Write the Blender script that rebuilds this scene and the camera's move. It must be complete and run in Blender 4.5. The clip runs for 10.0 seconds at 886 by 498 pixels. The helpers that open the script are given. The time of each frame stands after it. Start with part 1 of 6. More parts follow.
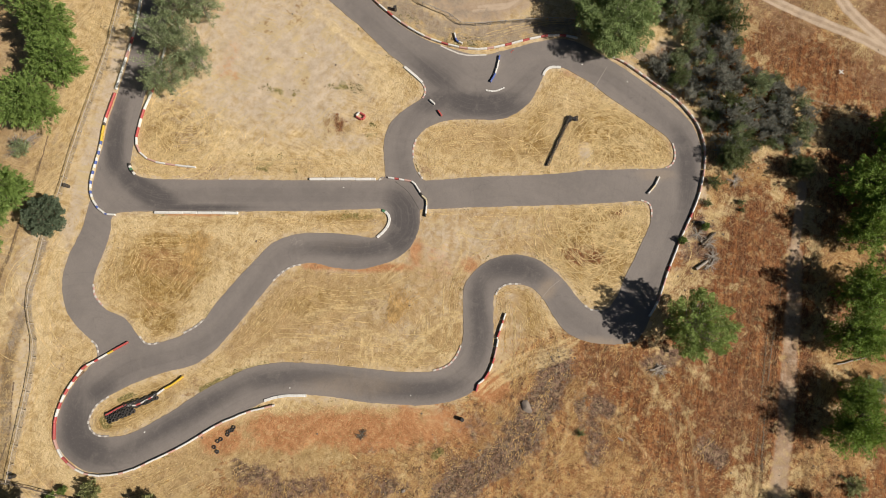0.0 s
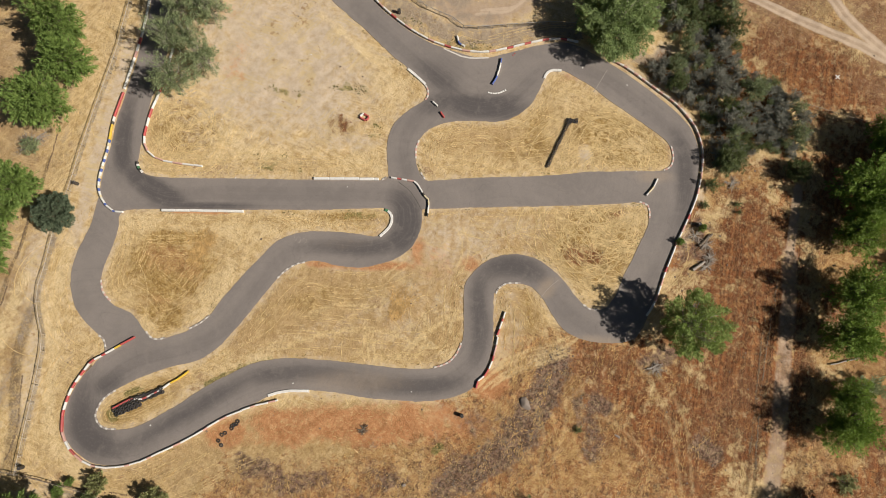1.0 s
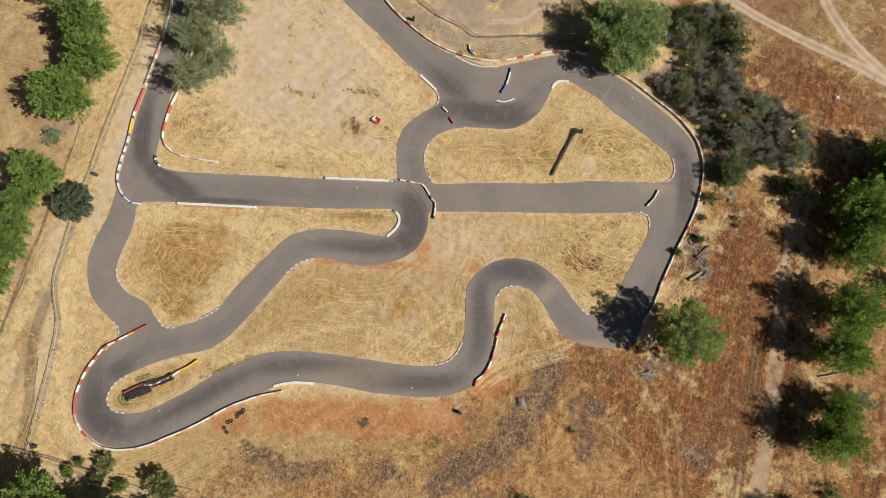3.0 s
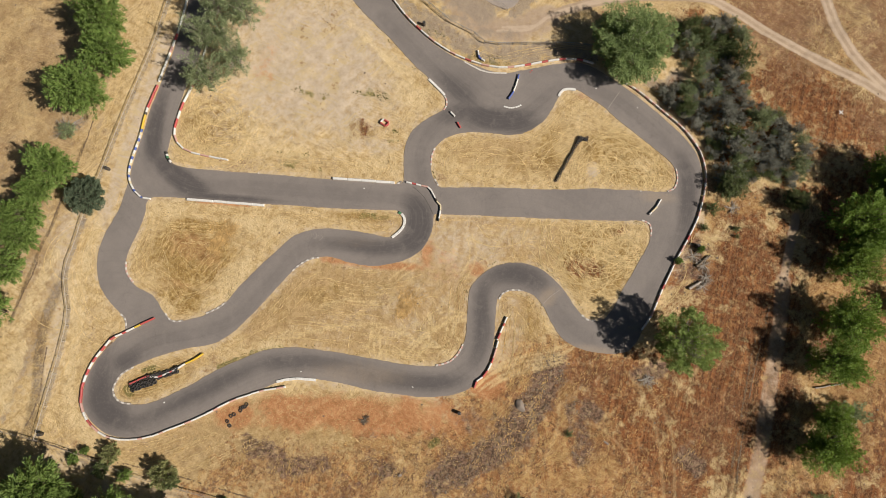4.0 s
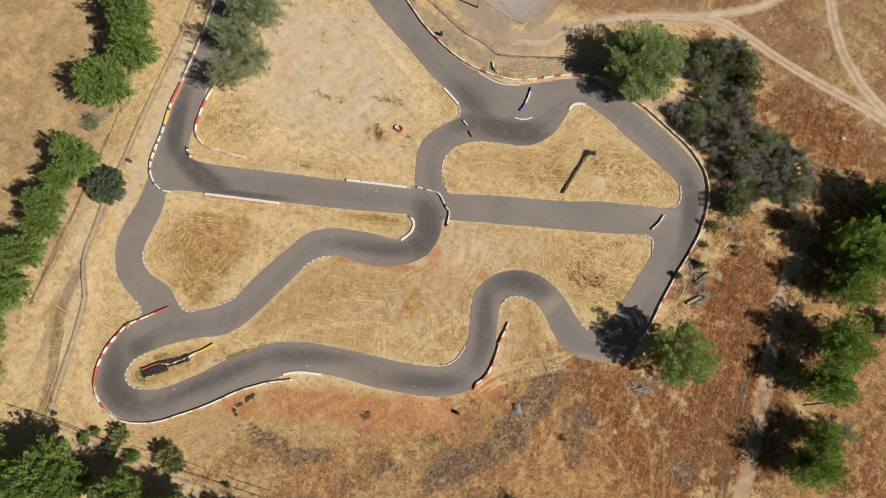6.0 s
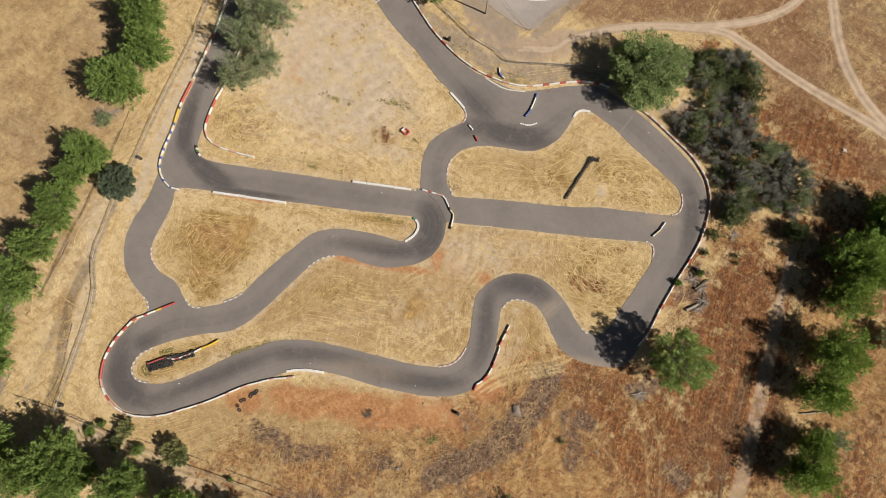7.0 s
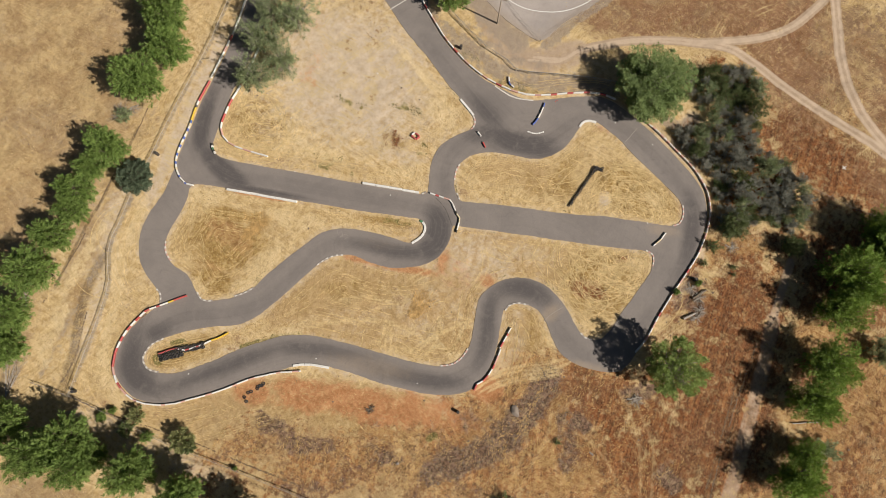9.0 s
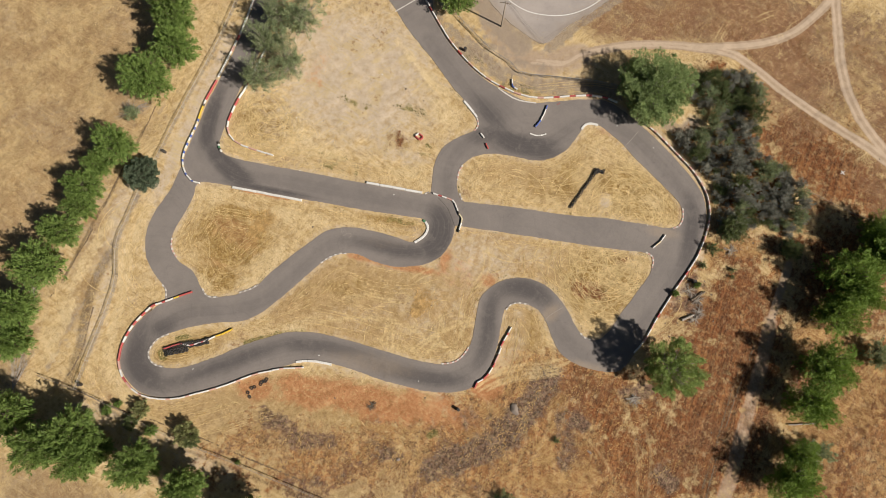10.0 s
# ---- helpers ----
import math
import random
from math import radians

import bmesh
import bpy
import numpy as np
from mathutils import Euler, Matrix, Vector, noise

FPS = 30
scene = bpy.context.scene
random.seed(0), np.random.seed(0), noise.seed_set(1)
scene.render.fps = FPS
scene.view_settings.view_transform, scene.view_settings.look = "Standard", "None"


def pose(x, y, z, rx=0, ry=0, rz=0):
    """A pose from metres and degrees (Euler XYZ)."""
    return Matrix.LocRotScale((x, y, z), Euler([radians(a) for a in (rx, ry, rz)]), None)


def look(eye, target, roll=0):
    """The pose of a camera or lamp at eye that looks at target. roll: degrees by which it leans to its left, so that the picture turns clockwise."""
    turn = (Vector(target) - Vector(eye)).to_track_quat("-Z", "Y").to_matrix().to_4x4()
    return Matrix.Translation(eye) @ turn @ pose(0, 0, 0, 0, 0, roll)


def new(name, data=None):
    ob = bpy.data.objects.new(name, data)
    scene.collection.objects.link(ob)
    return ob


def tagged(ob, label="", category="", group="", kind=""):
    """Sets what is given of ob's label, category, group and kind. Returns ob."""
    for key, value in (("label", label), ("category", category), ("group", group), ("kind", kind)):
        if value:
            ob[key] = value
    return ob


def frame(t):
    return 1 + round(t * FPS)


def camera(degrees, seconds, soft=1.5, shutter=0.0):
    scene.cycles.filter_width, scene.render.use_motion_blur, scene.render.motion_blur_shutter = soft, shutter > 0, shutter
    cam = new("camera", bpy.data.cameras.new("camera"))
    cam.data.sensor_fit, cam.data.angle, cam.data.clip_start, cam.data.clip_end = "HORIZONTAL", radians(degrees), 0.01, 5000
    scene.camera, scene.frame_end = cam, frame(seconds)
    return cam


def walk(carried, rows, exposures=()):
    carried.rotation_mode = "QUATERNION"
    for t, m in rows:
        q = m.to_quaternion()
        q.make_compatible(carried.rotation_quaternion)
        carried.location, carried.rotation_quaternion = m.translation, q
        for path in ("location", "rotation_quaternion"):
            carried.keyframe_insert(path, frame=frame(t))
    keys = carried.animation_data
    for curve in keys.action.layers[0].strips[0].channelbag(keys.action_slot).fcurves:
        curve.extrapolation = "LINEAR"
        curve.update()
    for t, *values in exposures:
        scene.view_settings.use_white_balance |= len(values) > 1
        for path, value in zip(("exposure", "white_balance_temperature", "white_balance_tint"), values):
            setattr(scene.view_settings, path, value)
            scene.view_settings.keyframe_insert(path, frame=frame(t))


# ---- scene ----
cam = camera(72, 10.0, 0.8)
PATH = [
    (0, 0, 0, 100, 9.62, -0.281, 0),
    (0.5, -0.065, -0.299, 100.9, 9.62, -0.281, 0.214),
    (1, -0.114, -0.452, 101.803, 9.62, -0.281, 0.458),
    (1.5, -0.116, -0.575, 102.631, 9.62, -0.281, 0.732),
    (2, -0.167, -0.67, 103.444, 9.619, -0.281, 1.047),
    (2.5, -0.213, -0.749, 104.263, 9.619, -0.281, 1.751),
    (4, -0.489, -0.614, 106.792, 9.62, -0.281, 4.189),
    (4.5, -0.609, -0.573, 107.635, 9.62, -0.282, 4.913),
    (5, -0.7, -0.526, 108.532, 9.62, -0.282, 5.613),
    (5.5, -0.797, -0.484, 109.382, 9.62, -0.282, 6.281),
    (7, -1.176, -0.334, 111.874, 9.619, -0.282, 8.137),
    (7.5, -1.286, -0.29, 112.707, 9.619, -0.282, 8.733),
    (8, -1.419, -0.299, 113.477, 9.619, -0.281, 9.187),
    (8.5, -1.505, -0.285, 114.29, 9.619, -0.281, 9.596),
    (9, -1.592, -0.483, 115.077, 9.619, -0.281, 9.991),
    (9.5, -1.666, -0.673, 115.767, 9.619, -0.281, 10.339),
    (10, -1.746, -0.856, 116.55, 9.619, -0.281, 10.639),
]
walk(cam, [(t, pose(x, y, z, rx, ry, rz)) for t, x, y, z, rx, ry, rz in PATH])

# ---- world and sun ----
SHADOW, ELEV = 162.4, 43.0
world = bpy.data.worlds.new("world")
scene.world = world
world.use_nodes = True
wn = world.node_tree.nodes
sky = wn.new("ShaderNodeTexSky")
sky.sky_type, sky.sun_disc = "NISHITA", False
sky.sun_elevation, sky.sun_rotation = radians(ELEV), radians(270 - SHADOW)
world.node_tree.links.new(sky.outputs[0], wn["Background"].inputs[0])
wn["Background"].inputs[1].default_value = 0.021
sun = new("sun", bpy.data.lights.new("sun", "SUN"))
sun.data.energy, sun.data.angle, sun.data.color = 5.0, radians(0.53), (1.0, 0.935, 0.85)
sun.matrix_world = look((0, 0, 60), (math.cos(radians(SHADOW)), math.sin(radians(SHADOW)), 60 - math.tan(radians(ELEV))))
scene.view_settings.exposure = 0.04

# ---- materials ----
def shader(name):
    m = bpy.data.materials.new(name)
    m.use_nodes = True
    nt = m.node_tree
    return m, nt, nt.nodes["Principled BSDF"]


def node(nt, kind, **inputs):
    n = nt.nodes.new(kind)
    for key, value in inputs.items():
        sock = n.inputs[key.replace("_", " ")]
        if isinstance(value, bpy.types.NodeSocket):
            nt.links.new(value, sock)
        else:
            sock.default_value = value
    return n


def noise_of(nt, vec, scale, detail=4.0, rough=0.6, distort=0.0):
    n = node(nt, "ShaderNodeTexNoise", Scale=scale, Detail=detail, Roughness=rough, Distortion=distort)
    if vec is not None:
        nt.links.new(vec, n.inputs["Vector"])
    return n.outputs["Fac"]


def ranged(nt, value, lo, hi, to_lo=0.0, to_hi=1.0):
    n = node(nt, "ShaderNodeMapRange", Value=value)
    for k, v in zip(("From Min", "From Max", "To Min", "To Max"), (lo, hi, to_lo, to_hi)):
        n.inputs[k].default_value = v
    n.interpolation_type = "SMOOTHSTEP"
    return n.outputs[0]


def calc(nt, op, a, b):
    n = nt.nodes.new("ShaderNodeMath")
    n.operation = op
    for i, v in enumerate((a, b)):
        if isinstance(v, bpy.types.NodeSocket):
            nt.links.new(v, n.inputs[i])
        else:
            n.inputs[i].default_value = v
    return n.outputs[0]


def blend(nt, fac, a, b, mode="MIX"):
    n = nt.nodes.new("ShaderNodeMix")
    n.data_type, n.blend_type = "RGBA", mode
    for i, v in ((0, fac), (6, a), (7, b)):
        if isinstance(v, bpy.types.NodeSocket):
            nt.links.new(v, n.inputs[i])
        else:
            n.inputs[i].default_value = v if i == 0 else (*v, 1)
    return n.outputs[2]


def place_of(nt):
    return nt.nodes.new("ShaderNodeNewGeometry").outputs["Position"]


def bumped(nt, bsdf, height, strength, distance):
    b = node(nt, "ShaderNodeBump", Strength=strength, Distance=distance, Height=height)
    nt.links.new(b.outputs[0], bsdf.inputs["Normal"])


def stretched(nt, vec, angle, along, across):
    m = node(nt, "ShaderNodeMapping", Vector=vec)
    m.inputs["Rotation"].default_value = (0, 0, radians(angle))
    m.inputs["Scale"].default_value = (along, across, 1)
    return m.outputs[0]


def painted(name, colour, rough=0.55, dirt=0.35, soil=(0.30, 0.22, 0.14)):
    """Paint or plastic that dust and scuffs have dulled."""
    m, nt, b = shader(name)
    pos = place_of(nt)
    rnd = nt.nodes.new("ShaderNodeObjectInfo").outputs["Random"]
    wear = ranged(nt, noise_of(nt, pos, 2.2, 5), 0.45, 0.75)
    fine = ranged(nt, noise_of(nt, pos, 14, 3), 0.3, 0.8)
    tone = blend(nt, ranged(nt, rnd, 0, 1, 0.0, 0.3), colour, tuple(0.7 * c + 0.06 for c in colour))
    col = blend(nt, calc(nt, "MULTIPLY", calc(nt, "ADD", wear, fine), dirt * 0.6), tone, soil)
    nt.links.new(col, b.inputs["Base Color"])
    b.inputs["Roughness"].default_value = rough
    bumped(nt, b, fine, 0.2, 0.01)
    return m


def leafy(name, dark, light, dry=0.0, through_light=0.16):
    m, nt, b = shader(name)
    geo = nt.nodes.new("ShaderNodeNewGeometry")
    obj = nt.nodes.new("ShaderNodeObjectInfo").outputs["Random"]
    col = blend(nt, ranged(nt, geo.outputs["Random Per Island"], 0, 1, 0.22, 0.8), dark, light)
    col = blend(nt, ranged(nt, obj, 0, 1, 0.0, 0.35), col, tuple(0.6 * c for c in light))
    patch = ranged(nt, noise_of(nt, geo.outputs["Position"], 0.8, 3), 0.42, 0.66)
    col = blend(nt, calc(nt, "MULTIPLY", patch, 0.6), col, tuple(1.25 * c for c in light))
    if dry:
        col = blend(nt, calc(nt, "MULTIPLY", ranged(nt, noise_of(nt, geo.outputs["Position"], 1.4, 3), 0.5, 0.62), dry), col, (0.30, 0.24, 0.15))
    nt.links.new(col, b.inputs["Base Color"])
    b.inputs["Roughness"].default_value = 0.62
    b.inputs["Specular IOR Level"].default_value = 0.3
    t = node(nt, "ShaderNodeBsdfTranslucent", Color=col)
    mix = node(nt, "ShaderNodeMixShader", Fac=through_light)
    nt.links.new(b.outputs[0], mix.inputs[1])
    nt.links.new(t.outputs[0], mix.inputs[2])
    nt.links.new(mix.outputs[0], nt.nodes["Material Output"].inputs["Surface"])
    return m


def attr(nt, name):
    a = nt.nodes.new("ShaderNodeAttribute")
    a.attribute_name = name
    return a.outputs["Fac"]


def streaks(nt, pos, angle, warp, bend, along=0.11, across=2.6):
    """Noise drawn out along a direction that wanders."""
    turn = node(nt, "ShaderNodeMapping", Vector=pos)
    turn.inputs["Rotation"].default_value = (0, 0, radians(angle))
    flat = node(nt, "ShaderNodeMapping", Vector=turn.outputs[0])
    flat.inputs["Scale"].default_value = (along, across, 1)
    shift = node(nt, "ShaderNodeCombineXYZ", Y=calc(nt, "MULTIPLY", warp, bend))
    nt.links.new(shift.outputs[0], flat.inputs["Location"])
    return noise_of(nt, flat.outputs[0], 1.0, 6, 0.72, 0.15)


def ground_material():
    m, nt, b = shader("dry_ground")
    pos = place_of(nt)
    big, patch, mid, fine, grit = (noise_of(nt, pos, s, d, r) for s, d, r in ((0.06, 4, 0.6), (0.22, 5, 0.65), (0.8, 6, 0.7), (3.2, 5, 0.7), (9, 3, 0.7)))
    warp = noise_of(nt, pos, 0.10, 2)
    clump, tuft = noise_of(nt, pos, 1.5, 4, 0.65, 0.4), noise_of(nt, place_of(nt), 0.95, 4, 0.7, 0.8)
    s1, s2, s3 = streaks(nt, pos, 20, warp, 9), streaks(nt, pos, -48, warp, -11), streaks(nt, pos, 82, warp, 8)
    pick = noise_of(nt, pos, 0.13, 3)
    st1 = ranged(nt, pick, 0.46, 0.54)
    mixed = nt.nodes.new("ShaderNodeMix")
    nt.links.new(st1, mixed.inputs[0]), nt.links.new(s1, mixed.inputs[2]), nt.links.new(s2, mixed.inputs[3])
    sa = mixed.outputs[0]
    fibres = nt.nodes.new("ShaderNodeMix")
    nt.links.new(ranged(nt, noise_of(nt, pos, 0.21, 3), 0.45, 0.55), fibres.inputs[0])
    nt.links.new(streaks(nt, pos, 35, warp, 40, 0.55, 7.0), fibres.inputs[2]), nt.links.new(streaks(nt, pos, -62, warp, -40, 0.55, 7.0), fibres.inputs[3])
    fibre = fibres.outputs[0]
    edge = calc(nt, "ADD", calc(nt, "MULTIPLY", calc(nt, "SUBTRACT", mid, 0.5), 1.2), calc(nt, "MULTIPLY", calc(nt, "SUBTRACT", patch, 0.5), 1.3))

    def zone(name, lo=0.3, hi=0.7):
        return ranged(nt, calc(nt, "ADD", attr(nt, name), edge), lo, hi)

    swing = calc(nt, "ADD", calc(nt, "MULTIPLY", edge, 1.35), calc(nt, "MULTIPLY", calc(nt, "SUBTRACT", big, 0.5), 1.2))

    def wild(name, lo, hi):
        return ranged(nt, calc(nt, "ADD", attr(nt, name), swing), lo, hi)

    def part_of(x, lo, hi, most):
        return calc(nt, "MULTIPLY", ranged(nt, x, lo, hi), most)

    # straw, bleached and darker stalks over dust
    straw = blend(nt, ranged(nt, calc(nt, "ADD", calc(nt, "MULTIPLY", sa, 0.5), calc(nt, "MULTIPLY", mid, 0.5)), 0.42, 0.58), (0.47, 0.322, 0.145), (0.66, 0.495, 0.27))
    straw = blend(nt, part_of(fine, 0.55, 0.74, 0.22), straw, (0.36, 0.235, 0.10))
    straw = blend(nt, part_of(s3, 0.53, 0.66, 0.45), straw, (0.65, 0.495, 0.275))
    straw = blend(nt, part_of(clump, 0.58, 0.68, 0.16), straw, (0.34, 0.215, 0.085))
    straw = blend(nt, part_of(patch, 0.5, 0.66, 0.5), straw, (0.565, 0.40, 0.21))
    straw = blend(nt, calc(nt, "MULTIPLY", zone("ochre", 0.15, 0.7), 0.8), straw, (0.42, 0.278, 0.132))
    gold = blend(nt, ranged(nt, calc(nt, "ADD", calc(nt, "MULTIPLY", s3, 0.4), calc(nt, "MULTIPLY", mid, 0.6)), 0.4, 0.6), (0.255, 0.15, 0.045), (0.46, 0.305, 0.11))
    gold = blend(nt, part_of(mid, 0.5, 0.62, 0.4), gold, (0.22, 0.12, 0.034))
    gold = blend(nt, part_of(sa, 0.54, 0.66, 0.4), gold, (0.58, 0.41, 0.17))
    gold = blend(nt, part_of(clump, 0.53, 0.60, 0.6), gold, (0.175, 0.095, 0.03))
    gold = blend(nt, part_of(tuft, 0.53, 0.60, 0.55), gold, (0.62, 0.455, 0.205))
    col = blend(nt, zone("gold"), straw, gold)
    tan = blend(nt, ranged(nt, patch, 0.40, 0.60), (0.37, 0.245, 0.122), (0.50, 0.355, 0.178))
    tan = blend(nt, part_of(big, 0.46, 0.58, 0.5), tan, (0.33, 0.225, 0.13))
    tan = blend(nt, part_of(mid, 0.50, 0.64, 0.4), tan, (0.24, 0.16, 0.085))
    tan = blend(nt, part_of(fine, 0.5, 0.66, 0.3), tan, (0.22, 0.14, 0.07))
    tan = blend(nt, part_of(sa, 0.51, 0.64, 0.5), tan, (0.58, 0.41, 0.19))
    col = blend(nt, zone("tan"), col, tan)
    bare = blend(nt, ranged(nt, mid, 0.3, 0.7), (0.48, 0.37, 0.26), (0.585, 0.475, 0.35))
    bare = blend(nt, part_of(sa, 0.52, 0.68, 0.4), bare, (0.60, 0.48, 0.33))
    bare = blend(nt, part_of(calc(nt, "ADD", calc(nt, "MULTIPLY", sa, 0.5), calc(nt, "MULTIPLY", patch, 0.5)), 0.49, 0.57, 0.6), bare, (0.56, 0.42, 0.20))
    col = blend(nt, wild("bare", 0.05, 0.9), col, bare)
    turn = nt.nodes.new("ShaderNodeMix")
    nt.links.new(ranged(nt, pick, 0.42, 0.52), turn.inputs[0]), nt.links.new(s2, turn.inputs[2]), nt.links.new(s3, turn.inputs[3])
    sb = turn.outputs[0]
    mixed = blend(nt, ranged(nt, mid, 0.40, 0.60), (0.27, 0.113, 0.045), (0.42, 0.212, 0.088))
    mixed = blend(nt, part_of(patch, 0.47, 0.56, 0.8), mixed, (0.20, 0.095, 0.052))
    mixed = blend(nt, part_of(calc(nt, "ADD", calc(nt, "MULTIPLY", sb, 0.6), calc(nt, "MULTIPLY", mid, 0.4)), 0.5, 0.58, 0.8), mixed, (0.54, 0.31, 0.115))
    mixed = blend(nt, part_of(fine, 0.53, 0.64, 0.65), mixed, (0.12, 0.062, 0.035))
    mixed = blend(nt, part_of(calc(nt, "ADD", calc(nt, "MULTIPLY", patch, 0.5), calc(nt, "MULTIPLY", sa, 0.5)), 0.50, 0.57, 0.55), mixed, (0.47, 0.30, 0.125))
    mixed = blend(nt, part_of(big, 0.50, 0.40, 0.45), mixed, (0.38, 0.262, 0.125))
    mixed = blend(nt, part_of(clump, 0.53, 0.60, 0.78), mixed, (0.10, 0.052, 0.032))
    mixed = blend(nt, part_of(tuft, 0.53, 0.60, 0.75), mixed, (0.55, 0.36, 0.155))
    col = blend(nt, wild("mixed", 0.28, 0.6), col, mixed)
    sr = streaks(nt, pos, -80, warp, 3, 0.05, 1.5)
    brown = blend(nt, ranged(nt, calc(nt, "ADD", calc(nt, "MULTIPLY", sr, 0.65), calc(nt, "MULTIPLY", mid, 0.35)), 0.41, 0.59), (0.105, 0.033, 0.014), (0.285, 0.100, 0.035))
    brown = blend(nt, part_of(fine, 0.5, 0.64, 0.6), brown, (0.09, 0.04, 0.02))
    brown = blend(nt, part_of(calc(nt, "ADD", calc(nt, "MULTIPLY", sr, 0.4), calc(nt, "MULTIPLY", patch, 0.6)), 0.5, 0.6, 0.7), brown, (0.345, 0.145, 0.052))
    brown = blend(nt, part_of(big, 0.52, 0.64, 0.45), brown, (0.19, 0.095, 0.05))
    brown = blend(nt, part_of(tuft, 0.55, 0.62, 0.5), brown, (0.48, 0.275, 0.115))
    brown = blend(nt, part_of(clump, 0.545, 0.605, 0.75), brown, (0.085, 0.036, 0.018))
    col = blend(nt, wild("brown", 0.34, 0.72), col, brown)
    heath = blend(nt, ranged(nt, patch, 0.40, 0.60), (0.235, 0.145, 0.088), (0.36, 0.235, 0.125))
    heath = blend(nt, part_of(big, 0.48, 0.56, 0.6), heath, (0.225, 0.10, 0.055))
    heath = blend(nt, part_of(sa, 0.52, 0.62, 0.4), heath, (0.47, 0.335, 0.16))
    heath = blend(nt, part_of(calc(nt, "ADD", calc(nt, "MULTIPLY", big, 0.5), calc(nt, "MULTIPLY", mid, 0.5)), 0.46, 0.40, 0.65), heath, (0.44, 0.305, 0.115))
    heath = blend(nt, part_of(fine, 0.53, 0.66, 0.45), heath, (0.145, 0.085, 0.05))
    col = blend(nt, calc(nt, "MULTIPLY", wild("heath", 0.35, 0.7), 0.9), col, heath)
    under = blend(nt, ranged(nt, calc(nt, "ADD", calc(nt, "MULTIPLY", sa, 0.5), calc(nt, "MULTIPLY", mid, 0.5)), 0.42, 0.58), (0.30, 0.15, 0.06), (0.50, 0.315, 0.13))
    under = blend(nt, part_of(tuft, 0.54, 0.64, 0.3), under, (0.25, 0.125, 0.05))
    col = blend(nt, calc(nt, "MULTIPLY", wild("under", 0.4, 0.75), 0.9), col, under)
    red = blend(nt, ranged(nt, mid, 0.3, 0.7), (0.38, 0.15, 0.06), (0.52, 0.255, 0.115))
    col = blend(nt, calc(nt, "MULTIPLY", zone("red", 0.3, 0.85), 0.9), col, red)
    rocky = blend(nt, ranged(nt, calc(nt, "ADD", calc(nt, "MULTIPLY", fine, 0.5), calc(nt, "MULTIPLY", clump, 0.5)), 0.42, 0.58), (0.045, 0.030, 0.025), (0.235, 0.148, 0.105))
    col = blend(nt, calc(nt, "MULTIPLY", wild("rocky", 0.32, 0.75), 0.92), col, rocky)
    green = blend(nt, ranged(nt, fine, 0.4, 0.6), (0.075, 0.085, 0.02), (0.30, 0.24, 0.085))
    col = blend(nt, calc(nt, "MULTIPLY", zone("green", 0.5, 0.75), 0.85), col, green)
    broken = ranged(nt, calc(nt, "ADD", calc(nt, "MULTIPLY", fine, 0.5), calc(nt, "MULTIPLY", mid, 0.5)), 0.36, 0.56, 0.25, 1.0)
    col = blend(nt, calc(nt, "MULTIPLY", calc(nt, "MULTIPLY", ranged(nt, attr(nt, "pale"), 0.05, 0.8), broken), 0.74), col, (0.68, 0.51, 0.26))
    rut = calc(nt, "MULTIPLY", calc(nt, "MULTIPLY", ranged(nt, attr(nt, "rut"), 0.1, 0.85), broken), 0.8)
    col = blend(nt, rut, col, blend(nt, 0.75, col, (0.05, 0.03, 0.018)))
    dirt = blend(nt, ranged(nt, mid, 0.3, 0.7), (0.37, 0.268, 0.182), (0.46, 0.345, 0.245))
    dirt = blend(nt, calc(nt, "MULTIPLY", ranged(nt, attr(nt, "wheel"), 0.2, 0.9), 0.6), dirt, (0.57, 0.445, 0.33))
    col = blend(nt, ranged(nt, calc(nt, "ADD", attr(nt, "dirt"), calc(nt, "MULTIPLY", edge, 0.26)), 0.4, 0.65), col, dirt)
    gravel = blend(nt, ranged(nt, grit, 0.35, 0.65), (0.225, 0.175, 0.128), (0.405, 0.325, 0.25))
    col = blend(nt, calc(nt, "MULTIPLY", zone("gravel", 0.4, 0.7), 0.85), col, gravel)
    # stalks laid this way and that, over all that grows
    grown = ranged(nt, calc(nt, "MAXIMUM", attr(nt, "dirt"), calc(nt, "MULTIPLY", attr(nt, "bare"), 0.75)), 0.2, 0.8, 1.0, 0.25)
    col = blend(nt, calc(nt, "MULTIPLY", part_of(fibre, 0.53, 0.64, 0.42), grown), col, blend(nt, 0.45, col, (0.72, 0.55, 0.29)))
    col = blend(nt, calc(nt, "MULTIPLY", part_of(fibre, 0.47, 0.36, 0.42), grown), col, blend(nt, 0.5, col, (0.16, 0.085, 0.03)))
    pale = blend(nt, ranged(nt, fibre, 0.42, 0.6), (0.58, 0.42, 0.21), (0.78, 0.62, 0.37))
    col = blend(nt, calc(nt, "MULTIPLY", ranged(nt, calc(nt, "ADD", attr(nt, "bleach"), swing), 0.35, 0.85), 0.72), col, pale)
    # uneven growth, a stride or two across
    uneven = noise_of(nt, pos, 0.85, 7, 0.78, 0.5)
    col = blend(nt, calc(nt, "MULTIPLY", part_of(uneven, 0.51, 0.62, 0.5), grown), col, blend(nt, 0.55, col, (0.70, 0.53, 0.28)))
    col = blend(nt, calc(nt, "MULTIPLY", part_of(uneven, 0.49, 0.38, 0.55), grown), col, blend(nt, 0.6, col, (0.17, 0.09, 0.035)))
    # stones, clods and dead stalks
    col = blend(nt, part_of(grit, 0.58, 0.70, 0.2), col, (0.13, 0.08, 0.04))
